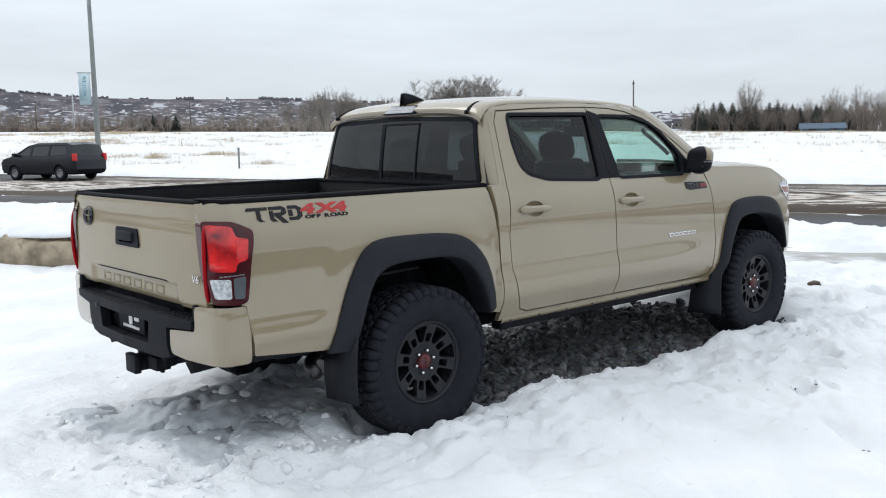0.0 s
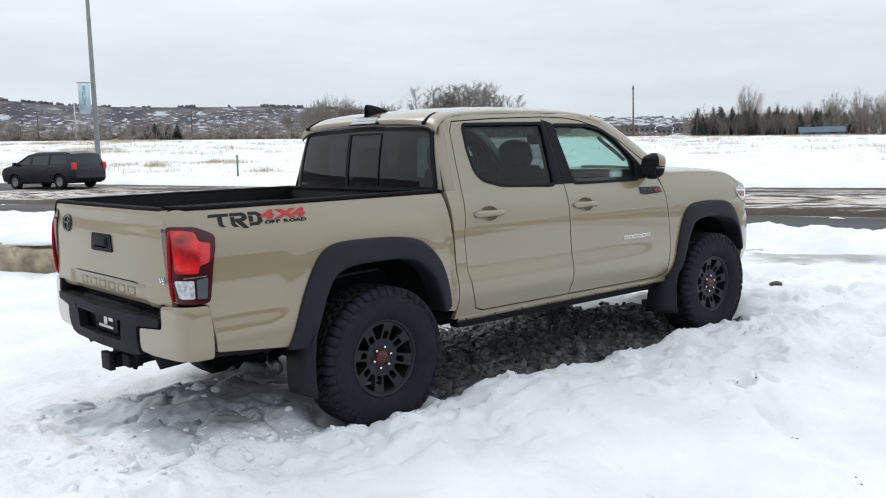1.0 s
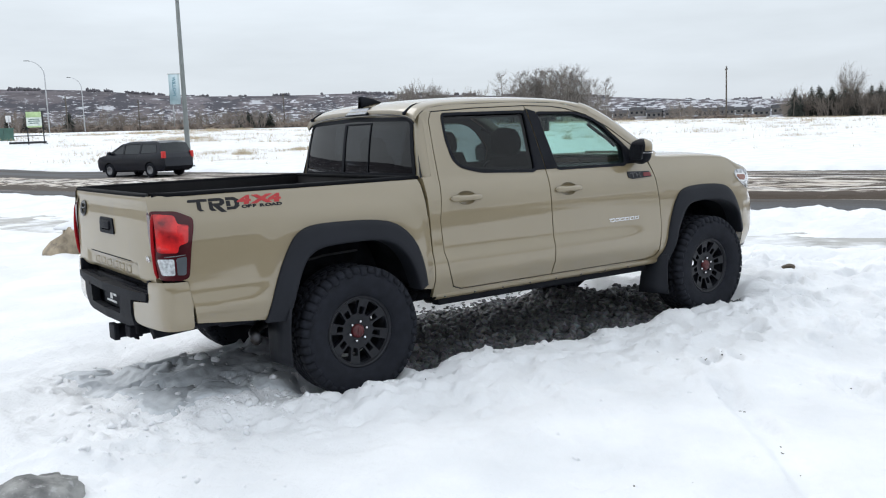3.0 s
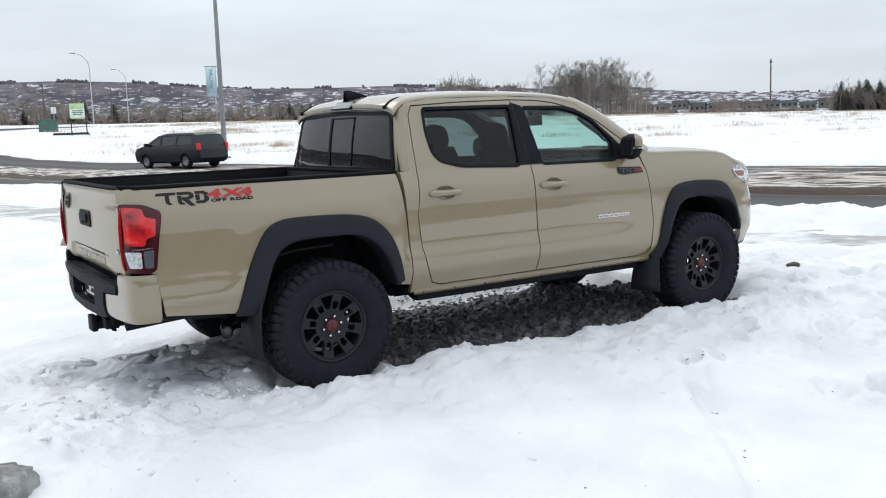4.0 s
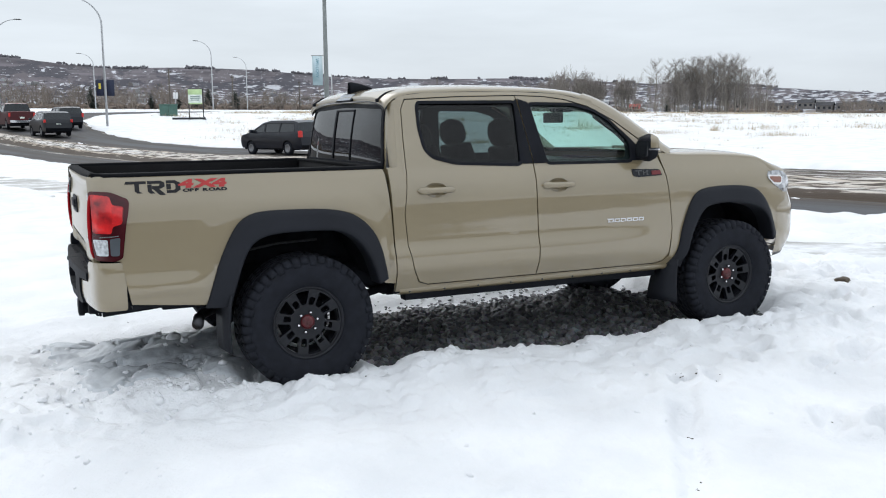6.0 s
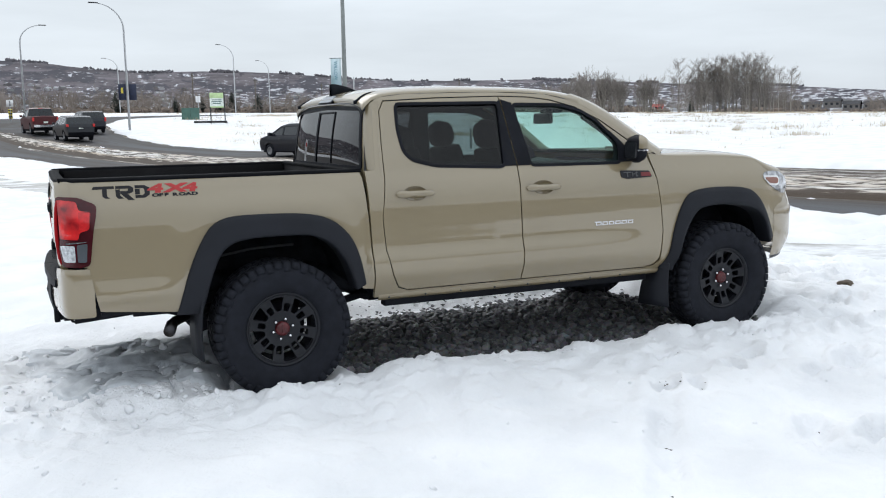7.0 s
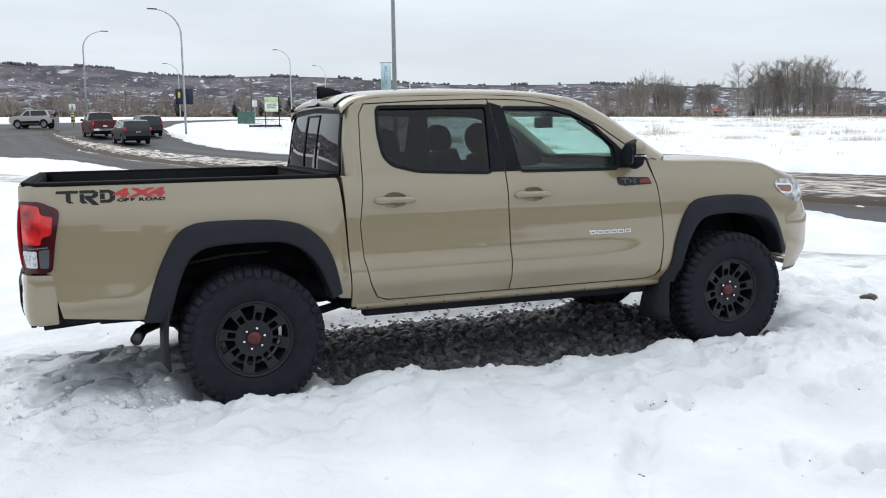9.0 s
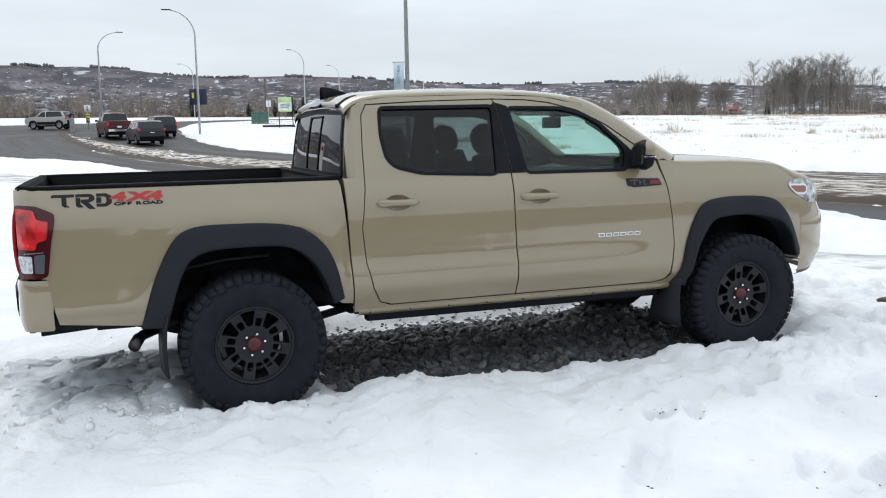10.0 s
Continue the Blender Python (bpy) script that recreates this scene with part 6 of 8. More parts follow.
# dark grit specks on the snow
M_GRIT = mat("wet_grit", (.05, .04, .03), .8, var=.3)
pieces = []
for _ in range(46):
    x, y = rnd.uniform(.6, 9), rnd.uniform(1.2, 7)
    z = float(ground_height(np.array([x]), np.array([y]))[0])
    V, F = bases[rnd.randrange(10)]
    pieces.append((turned(V, rnd.uniform(0, 6), 0, rnd.uniform(0, 6), rnd.choice((.003, .004, .005, .008)), (x, y, z + .002)), F))
for px, py, ln, dp, turn_ in PRINTS[:9] + [(5.15 - 1.0 * k, 2.6 - 1.25 * k, .05, 0, 0) for k in (.10, .22, .60, .98, 1.05, 1.2)]:
    for _ in range(8 if dp else 2):
        x, y = px + rnd.gauss(0, ln * .4), py + rnd.gauss(0, ln * .4)
        z = float(ground_height(np.array([x]), np.array([y]))[0])
        V, F = bases[rnd.randrange(10)]
        pieces.append((turned(V * np.array([1.4, 1, .5]), 0, 0, rnd.uniform(0, 6), rnd.choice((.004, .007, .010)), (x, y, z - .001)), F))
tagged(joined("grit", pieces, M_GRIT), "specks of dark grit scattered on the snow", "grit", kind="stuff")


def boulder(m, size, label, material, seed):
    bm = bmesh.new()
    bmesh.ops.create_icosphere(bm, subdivisions=4, radius=1)
    off = Vector((seed * 3.1, seed * 1.7, seed))
    for v in bm.verts:
        d = v.co.normalized()
        q = 1 + .22 * noise.noise(d * 1.4 + off) + .10 * noise.noise(d * 3.5 + off) + .03 * noise.noise(d * 9 + off)
        c = Vector((math.copysign(abs(d.x) ** .7, d.x), math.copysign(abs(d.y) ** .7, d.y), math.copysign(abs(d.z) ** .75, d.z)))
        v.co = Vector((c.x * size[0], c.y * size[1], c.z * size[2])) * q
    ob = part("boulder", bm, material)
    ob.matrix_basis = m
    return tagged(ob, label, "rock")


M_ROCK = mat("tan_rock", (.26, .21, .15), .85, var=.35, scale=4, bump=.7, bscale=18, col2=(.34, .28, .20), dirt=((.12, .10, .08), .25, 5))
M_ROCK2 = mat("grey_rock", (.17, .17, .17), .85, var=.35, scale=9, bump=.8, bscale=30, col2=(.25, .25, .24), dirt=((.5, .5, .5), .2, 14))
M_ROCK3 = mat("dark_brown_rock", (.085, .065, .045), .9, var=.4, scale=14, bump=.7, bscale=30)
boulder(pose(4.30, 12.05, .08, 0, 0, -46), (.98, .40, .36), "tan boulder topped with snow", M_ROCK, 1)
bm = bmesh.new()
bmesh.ops.create_uvsphere(bm, u_segments=24, v_segments=12, radius=1)
for v in bm.verts:
    v.co = Vector((v.co.x * 1.0, v.co.y * .44, max(0, v.co.z) * .15 + .02 * noise.noise(v.co * 3)))
cap = part("snow_cap", bm, M_SNOW)
cap.matrix_basis = pose(4.36, 12.12, .38, 0, 0, -46)
tagged(cap, "snow lying on the boulder", "snow")
boulder(pose(1.10, 3.05, -.07, 0, 0, 20), (.20, .16, .14), "grey speckled boulder in the snow", M_ROCK2, 2)
boulder(pose(7.98, 3.72, float(ground_height(np.array([7.98]), np.array([3.72]))[0]) - .012, 0, 0, 20), (.078, .058, .046), "small brown stone in the snow", M_ROCK3, 3)

# ---- far hills ----
def hill_material():
    # purple-blue tint in the browns paints in the distance haze
    m = mat("hazy_wooded_hill", (.074, .067, .077), .95, var=.30, scale=.004, spec=.1, col2=(.138, .124, .138))
    nt = m.node_tree
    b = nt.nodes["Principled BSDF"]
    src = b.inputs["Base Color"].links[0].from_socket
    co = nt.nodes.new("ShaderNodeTexCoord")

    uv = nt.nodes.new("ShaderNodeUVMap")

    def layer(src_, scale, lo, hi, col, stretch=(1, 1, 1), det=8, low=0.0):
        mp = nt.nodes.new("ShaderNodeMapping")
        mp.inputs["Scale"].default_value = stretch
        mp.inputs["Location"].default_value = (scale * 7.7, scale * 3.1, 0)
        nt.links.new(uv.outputs["UV"], mp.inputs["Vector"])
        n = nt.nodes.new("ShaderNodeTexNoise")
        n.inputs["Scale"].default_value = scale
        n.inputs["Detail"].default_value = det
        n.inputs["Roughness"].default_value = .62
        nt.links.new(mp.outputs["Vector"], n.inputs["Vector"])
        val = n.outputs["Fac"]
        if low:                                         # more of it towards the valley floor
            sp_ = nt.nodes.new("ShaderNodeSeparateXYZ")
            nt.links.new(uv.outputs["UV"], sp_.inputs[0])
            lm = nt.nodes.new("ShaderNodeMapRange")
            lm.inputs["From Min"].default_value, lm.inputs["From Max"].default_value = 1.2, 2.8
            lm.inputs["To Min"].default_value, lm.inputs["To Max"].default_value = low, 0
            nt.links.new(sp_.outputs["Y"], lm.inputs["Value"])
            sm = nt.nodes.new("ShaderNodeMath")
            nt.links.new(val, sm.inputs[0])
            nt.links.new(lm.outputs["Result"], sm.inputs[1])
            val = sm.outputs[0]
        mr = nt.nodes.new("ShaderNodeMapRange")
        mr.inputs["From Min"].default_value, mr.inputs["From Max"].default_value = lo, hi
        nt.links.new(val, mr.inputs["Value"])
        mx = nt.nodes.new("ShaderNodeMix")
        mx.data_type = "RGBA"
        nt.links.new(mr.outputs["Result"], mx.inputs["Factor"])
        nt.links.new(src_, mx.inputs["A"])
        mx.inputs["B"].default_value = (*col, 1)
        return mx.outputs["Result"]
    s = layer(src, .45, .46, .58, (.118, .104, .114), (1, 3.0, 1))      # dry grass slopes
    s = layer(s, .50, .49, .54, (.058, .056, .068), (1, 3.0, 1))        # woods
    s = layer(s, 2.6, .58, .64, (.048, .046, .055), (1, 1.8, 1))        # single copses
    s = layer(s, .55, .605, .64, (.42, .43, .46), (1, 4.2, 1), 6)       # snow on the benches
    s = layer(s, 1.1, .625, .65, (.52, .53, .57), (1, 2.2, 1))
    s = layer(s, 2.0, .61, .66, (.48, .49, .52), (1, 5.5, 1), 8, .12)   # snowy yards low on the slope
    nt.links.new(s, b.inputs["Base Color"])
    return m


FWD, LEFT = Vector((.6787, .7344, 0)), Vector((-.7344, .6787, 0))


def at(az, d):
    """The place at az degrees left of the first view's axis, d metres off."""
    a = radians(az)
    return FWD * (d * math.cos(a)) + LEFT * (d * math.sin(a))


def land1(x, y):
    return float(land(np.array([float(x)]), np.array([float(y)]))[0])


CREST = [(-80, 1.0), (-40, 1.2), (-26, 1.25), (-11, 1.6), (-5, 2.0), (2, 2.45), (9, 2.85), (15, 3.0), (21, 3.2), (26, 3.6), (35, 3.9), (47, 4.4), (60, 4.6), (90, 4.3)]
azs = np.arange(-75, 88, .3)
rs = np.concatenate([np.linspace(330, 900, 14), np.linspace(950, 2500, 44), [2700, 3000]])
AZ, RR = np.meshgrid(azs, rs)
hxx = RR * (FWD.x * np.cos(np.radians(AZ)) + LEFT.x * np.sin(np.radians(AZ)))
hyy = RR * (FWD.y * np.cos(np.radians(AZ)) + LEFT.y * np.sin(np.radians(AZ)))
crest = np.array([[curve(CREST, a) for a in azs]])
base_e = np.degrees((.0099 * np.cos(np.radians(AZ)) + .0199 * np.sin(np.radians(AZ)))) - .25
u = smooth(420, 2450, RR)
gul = fbm(hxx / 330, hyy / 330, 4)
el = base_e + (crest - base_e) * np.clip(u * (.80 + .45 * gul * (1 - .6 * u)) + .05 * (gul - .5), 0, 1.05)
el = el + np.where(RR > 2300, .09 * (fbm(hxx / 60, hyy / 60, 4) - .4), 0)
el = np.where(RR > 2600, el - .5 * (RR - 2600) / 400, el)
hz = 1.5 + RR * np.tan(np.radians(el))
hz = np.where(RR < 420, hz - 3 * (420 - RR) / 90, hz)
hills = sheet_from("backdrop_hills", hxx, hyy, hz, hill_material())
huv = hills.data.uv_layers.new(name="UVMap")
hli = np.empty(len(hills.data.loops), int)
hills.data.loops.foreach_get("vertex_index", hli)
huv.data.foreach_set("uv", np.stack([AZ.ravel()[hli], el.ravel()[hli]], -1).ravel())
tagged(hills, "far brown wooded hills patched with snow", "hills", kind="structure")


def hill_z(az, d):
    return float(hz[np.abs(rs - d).argmin(), np.abs(azs - az).argmin()])


# woods along the skyline
skyline = []
for _ in range(3000):
    az = rnd.uniform(-14, 56)
    if noise.noise(Vector((az * .45, 5.1, 0))) + .4 * noise.noise(Vector((az * 2.1, 1.1, 0))) < -.02:
        continue
    d = rnd.uniform(2380, 2560)
    p = at(az, d)
    V, F = bases[rnd.randrange(10)]
    skyline.append((turned(V * np.array([rnd.uniform(2, 5), rnd.uniform(2, 5), rnd.uniform(2.5, 6.5)]), 0, 0, rnd.uniform(0, 6), 1, (p.x, p.y, hill_z(az, d) + 2)), F))
M_SKYWOOD = mat("skyline_wood", (.140, .134, .148), .98, var=.3, scale=.02)
tagged(joined("skyline_woods", skyline, M_SKYWOOD), "dark woods along the crest of the far hills", "woods", kind="stuff")

# far houses on the slopes
M_FARHOUSE = random_island("far_house_walls", [(.40, .40, .42), (.60, .61, .63), (.16, .15, .15), (.64, .65, .68), (.30, .27, .26), (.20, .20, .22)], .8)
pieces = []
hv = np.array([(-1, -1, 0), (1, -1, 0), (1, 1, 0), (-1, 1, 0), (-1, -1, 1), (1, -1, 1), (1, 1, 1), (-1, 1, 1), (-1, 0, 1.6), (1, 0, 1.6)], float)
hf = np.array([(0, 1, 5), (0, 5, 4), (1, 2, 6), (1, 6, 5), (2, 3, 7), (2, 7, 6), (3, 0, 4), (3, 4, 7), (4, 5, 9), (4, 9, 8), (6, 7, 8), (6, 8, 9), (5, 6, 9), (7, 4, 8)])
for _ in range(700):
    az, d = rnd.uniform(-12, 52), rnd.choice((rnd.uniform(700, 1250), rnd.uniform(900, 1500)))
    if noise.noise(Vector((az * .25, d * .006, 0))) < -.12:
        continue
    p = at(az, d)
    pieces.append((turned(hv * np.array([rnd.uniform(3, 6.5), rnd.uniform(3, 5), rnd.uniform(2.4, 4)]), 0, 0, rnd.uniform(0, 3), 1, (p.x, p.y, hill_z(az, d) - .6)), hf))
tagged(joined("far_houses", pieces, M_FARHOUSE), "tiny pale houses scattered over the far slope", "houses", kind="stuff")

# ---- trees ----
M_BARK = mat("bare_bark", (.25, .225, .195), .9, var=.25, scale=2, bump=.3, bscale=20)
M_TWIG = mat("bare_twigs", (.205, .182, .164), .95, var=.25, scale=.6)
M_NEEDLE = mat("spruce_needles", (.020, .027, .022), .9, var=.4, scale=1.5, col2=(.032, .036, .029))


def grow(segs, p, d, length, r, level, rnd, up=.35):
    """Limbs: each a bent run of two pieces, with side limbs along it."""
    mid = p + d * length * .5
    d2 = (d + Vector((rnd.uniform(-.25, .25), rnd.uniform(-.25, .25), up * .5))).normalized()
    end = mid + d2 * length * .5
    segs.append((level, [p, mid, end], [r, r * .75, r * .35]))
    if level == 0:
        return
    n = 7 if level > 2 else 5
    for k in range(n):
        t = .30 + .70 * (k + rnd.random() * .6) / n
        q = p.lerp(mid, t * 2) if t < .5 else mid.lerp(end, t * 2 - 1)
        side = d.orthogonal().normalized()
        side.rotate(Matrix.Rotation(rnd.uniform(0, 6.28), 3, d))
        nd = (d2 * rnd.uniform(.45, .9) + side * rnd.uniform(.5, .85) + Vector((0, 0, up * .55))).normalized()
        grow(segs, q, nd, length * rnd.uniform(.36, .55) * (1.1 - .35 * t), r * .48, level - 1, rnd, up)


def tri_tube(pts, radii):
    V, F = [], []
    for i, (p, r) in enumerate(zip(pts, radii)):
        for k in range(3):
            a = k * 2.094 + i * .3
            V.append((p.x + r * math.cos(a), p.y + r * math.sin(a), p.z + r * .3 * math.sin(2 * a)))
    for i in range(len(pts) - 1):
        for k in range(3):
            a, b = i * 3 + k, i * 3 + (k + 1) % 3
            F += [(a, b, b + 3), (a, b + 3, a + 3)]
    return np.array(V), np.array(F)


def bare_tree(seed, h, stems, levels, spread, up=.45):
    """Vertices of the limbs and of the twigs of a leafless tree h metres high."""
    rnd_ = random.Random(seed)
    segs = []
    for k in range(stems):
        d = Vector((rnd_.gauss(0, spread), rnd_.gauss(0, spread), 1)).normalized()
        p = Vector((rnd_.gauss(0, .25 * (stems > 1)), rnd_.gauss(0, .25 * (stems > 1)), -.1))
        grow(segs, p, d, h * rnd_.uniform(.72, .95), .013 * h, levels, rnd_, up)
    limbs = [tri_tube(p, [max(x, .022) for x in r]) for l, p, r in segs if l >= levels - 1]
    twigs = [tri_tube(p, [max(x, .010) for x in r]) for l, p, r in segs if l < levels - 1]
    return limbs, twigs


def poplar(seed, h):
    """A straight pale trunk with fine limbs that rise steeply into a narrow crown."""
    r_ = random.Random(seed)
    trunk = [Vector((r_.gauss(0, .012) * h * k, r_.gauss(0, .012) * h * k, h * k)) for k in (0, .3, .6, .85, 1)]
    limbs, twigs = [tri_tube(trunk, [.013 * h, .011 * h, .008 * h, .004 * h, .002 * h])], []
    for k in range(44):
        t = .20 + .78 * k / 43
        q = Vector((0, 0, h * t))
        a, reach = r_.uniform(0, 6.28), h * .36 * (1 - abs(t - .45) * 1.35) * r_.uniform(.5, 1.2) + .3
        d = Vector((math.cos(a) * .85, math.sin(a) * .85, r_.uniform(.35, .95))).normalized()
        mid = q + d * reach * .5
        end = mid + (d + Vector((0, 0, .30))).normalized() * reach * .5
        limbs.append(tri_tube([q, mid, end], [.024, .018, .010]))
        for _ in range(24):
            u = r_.uniform(.15, 1)
            b = q.lerp(mid, u * 2) if u < .5 else mid.lerp(end, u * 2 - 1)
            e_ = (d * .4 + Vector((r_.gauss(0, .7), r_.gauss(0, .7), r_.uniform(-.1, .9)))).normalized() * r_.uniform(.3, .85)
            twigs.append(tri_tube([b, b + e_ * .5, b + e_ + Vector((0, 0, .08))], [.010, .008, .005]))
    return limbs, twigs


def cottonwood(seed, h):
    """A short trunk forking into rising limbs under a wide dome of fine twigs."""
    r_ = random.Random(seed)
    limbs, twigs = [tri_tube([Vector((0, 0, -.2)), Vector((.05, 0, h * .16)), Vector((.1, .05, h * .34))], [.022 * h, .018 * h, .013 * h])], []
    for k in range(26):
        a, tilt = r_.uniform(0, 6.28), r_.uniform(.05, 1.15) ** .8
        q = Vector((.08, .03, h * r_.uniform(.14, .36)))
        d = Vector((math.cos(a) * tilt, math.sin(a) * tilt, 1)).normalized()
        reach = (h - q.z) * (1 - .30 * tilt) * r_.uniform(.78, 1.0)
        mid = q + d * reach * .5
        end = mid + (d + Vector((0, 0, .40))).normalized() * reach * .5
        limbs.append(tri_tube([q, mid, end], [.007 * h, .004 * h, .0015 * h]))
        for _ in range(95):
            u = r_.uniform(.22, 1)
            b = q.lerp(mid, u * 2) if u < .5 else mid.lerp(end, u * 2 - 1)
            e_ = (d * .35 + Vector((r_.gauss(0, .8), r_.gauss(0, .8), r_.uniform(-.2, .8)))).normalized() * r_.uniform(.5, 1.5) * h / 9
            twigs.append(tri_tube([b, b + e_ * .55, b + e_ + Vector((0, 0, .10))], [.014, .011, .007]))
    return limbs, twigs


def poplar_thing(seed, h, label, form=poplar):
    limbs, twigs = form(seed, h)
    t = thing("bare_tree", pose(0, 0, 0), label, "tree")
    for nm, pc, m in (("trunk", limbs, M_BARK), ("crown", twigs, M_TWIG)):
        joined(nm, pc, m).parent = t
    return t


def tree_thing(name, seed, h, stems, levels, spread, label, up=.45):
    limbs, twigs = bare_tree(seed, h, stems, levels, spread, up)
    t = thing(name, pose(0, 0, 0), label, "tree")
    for nm, pc, m in (("trunk", limbs, M_BARK), ("crown", twigs, M_TWIG)):
        o = joined(nm, pc, m)
        o.parent = t
    return t


def plant(proto_, places, sizes, group, rnd_):
    """Sets the prototype at the first place and copies at the others."""
    for i, (p, s) in enumerate(zip(places, sizes)):
        m = pose(p.x, p.y, land1(p.x, p.y) - .05, 0, 0, rnd_.uniform(0, 360)) @ Matrix.Diagonal((s * rnd_.uniform(.85, 1.15), s * rnd_.uniform(.85, 1.15), s, 1))
        if i == 0:
            proto_.matrix_basis = m
            ob = proto_
        else:
            ob = copy_thing(proto_, pose(0, 0, 0))
            ob.matrix_basis = m
        tagged(ob, group=group)


rt = random.Random(5)
# the big leafless clump beyond the field, its neighbour, and the tall trees behind the spruces
pA = poplar_thing(21, 8.8, "leafless grey-brown poplar in a clump at the field's edge")
pB = poplar_thing(22, 8.4, "leafless slender poplar in a clump at the field's edge")
pC = poplar_thing(23, 10.8, "tall leafless cottonwood behind the spruces", cottonwood)
pD = tree_thing("bare_tree", 24, 6.8, 5, 3, .18, "leafless brown willow thicket")
CLUMP_H = [(0, .50), (.10, .66), (.22, .86), (.40, .94), (.60, 1.0), (.78, .90), (.90, .74), (1, .52)]
clump = [(t, Vector((99.2 + 10 * t + rt.gauss(0, 1.3), 112.6 - 9.2 * t + rt.gauss(0, 2.2), 0))) for t in np.linspace(0, 1, 64)]
for p_, half_ in ((pA, clump[::2]), (pB, clump[1::2])):
    plant(p_, [q for _, q in half_], [1.0 * curve(CLUMP_H, t) * rt.uniform(.66, 1.04) for t, _ in half_], "field clump", rt)
thick = [Vector((95 + 12 * t + rt.gauss(0, 1.5), 141 - 8 * t + rt.gauss(0, 3), 0)) for t in np.linspace(0, 1, 26)]
plant(pD, thick, [rt.uniform(.75, 1.1) for _ in thick], "willow thicket", rt)
tall = [Vector((201.4, 111, 0)), Vector((207, 106, 0)), Vector((212, 97, 0)), Vector((219, 98, 0)), Vector((221, 93, 0)), Vector((224, 89, 0)), Vector((226, 84, 0)), Vector((228, 79, 0)), Vector((215, 103, 0))]
plant(pC, tall, [1.1, .72, .8, .95, 1.0, .95, .9, .85, .75], "cottonwoods", rt)


def spruce(seed, h):
    """Layers of drooping boughs, each a fan of needle tufts."""
    r_ = random.Random(seed)
    pc = []
    n = 17
    for k in range(n):
        t = k / (n - 1)
        z = h * (.10 + .88 * t)
        reach = h * .33 * (1 - t) ** .62 * r_.uniform(.8, 1.15) + .06
        m = int(11 - 6 * t)
        for j in range(m):
            a = 6.283 * (j + r_.random()) / m
            L = reach * r_.uniform(.65, 1.15)
            for q in range(4):
                u0 = (q + .2) / 4
                b = Vector((math.cos(a) * L * u0, math.sin(a) * L * u0, z - .35 * L * u0 ** 1.3))
                w = .24 * reach * (1.15 - .7 * u0) + .05
                dirs = Vector((math.cos(a), math.sin(a), -.25))
                sd = Vector((-math.sin(a), math.cos(a), 0))
                tip = b + dirs * L * .36
                V = np.array([b + sd * w + Vector((0, 0, -.06 * h * .3 * r_.random())), b - sd * w, tip + Vector((0, 0, -.05)), b + Vector((0, 0, w * .55))])
                pc.append((V, np.array([(0, 1, 3), (0, 2, 3), (1, 2, 3), (0, 1, 2)])))
    return pc


def spruce_thing(seed, h, label):
    t = thing("spruce_tree", pose(0, 0, 0), label, "tree")
    o = part("trunk", tube([(0, 0, -.1), (0, 0, h * .5), (0, 0, h)], [.02 * h, .012 * h, .003 * h], 6), M_BARK, t)
    o = joined("crown", spruce(seed, h), M_NEEDLE)
    o.parent = t
    return t


sA = spruce_thing(31, 6.0, "dark green spruce in a snowy shelter belt")
sB = spruce_thing(32, 5.0, "dark green spruce in a snowy shelter belt")
row = [Vector((168.9 + 14 * t + rt.gauss(0, 2), 107.2 - 26.5 * t + rt.gauss(0, 1.5), 0)) for t in np.linspace(.10, 1.06, 24)]
row += [q + Vector((rt.uniform(1, 4), rt.uniform(0, 3), 0)) for q in row]
hts = [.70, .95, .9, .95, .85, .75, .62, .70, 1.02, 1.05, .8, .72, .98, .7, .62, .85, .8, .66, .9, .85, .8, .95, 1.0, .95]
hts = hts + [h * .9 for h in hts]
rt.shuffle(hts)
row = [q + Vector((rt.gauss(0, 1.2), rt.gauss(0, 1.2), 0)) for q in row]
plant(sA, row[::2], [h * 1.08 for h in hts[::2]], "shelter belt", rt)
plant(sB, row[1::2], [h * 1.22 for h in hts[1::2]], "shelter belt", rt)
left_row = [Vector((105.4 + 6.3 * t + rt.gauss(0, 1), 226.7 - 3 * t, 0)) for t in np.linspace(0, 1, 6)] + [Vector((168, 190, 0)), Vector((60, 251, 0)), Vector((52, 250, 0)), Vector((56, 247, 0)), Vector((30, 252, 0)), Vector((44, 246, 0)), Vector((66, 246, 0))]
sC = spruce_thing(33, 5.0, "dark spruce at the edge of brown scrub")
plant(sC, left_row, [.85, 1.0, .8, .9, .65, .95, .7, 1.2, .9, 1.1, 1.2, .8, 1.1], "scrub spruces", rt)

# brown scrub along the far edge of the field: too many stems to count
scrub = []
protos = []
for k in range(7):
    l, t = bare_tree(50 + k, 5.5, 3, 2, .22)
    V = np.concatenate([v for v, f in l + t])
    off, Fs = 0, []
    for v, f in l + t:
        Fs.append(f + off)
        off += len(v)
    protos.append((V * np.array([1, 1, 1]), np.concatenate(Fs)))
for _ in range(1000):
    az = rt.uniform(-30, 56)
    d = rt.uniform(235, 330) if az > 4 else rt.uniform(260, 420)
    dens = noise.noise(Vector((az * .35, 3.3, 0))) + (.35 if az > 28 else .1) - (.25 if az < 4 else 0)
    if dens < -.15:
        continue
    p = at(az, d)
    V, F = protos[rt.randrange(7)]
    s = rt.uniform(.45, 1.1) * (1.15 if az > 28 else .95)
    scrub.append((turned(V * np.array([1.3, 1.3, 1]), 0, 0, rt.uniform(0, 6), s, (p.x, p.y, land1(p.x, p.y) - .2)), F))
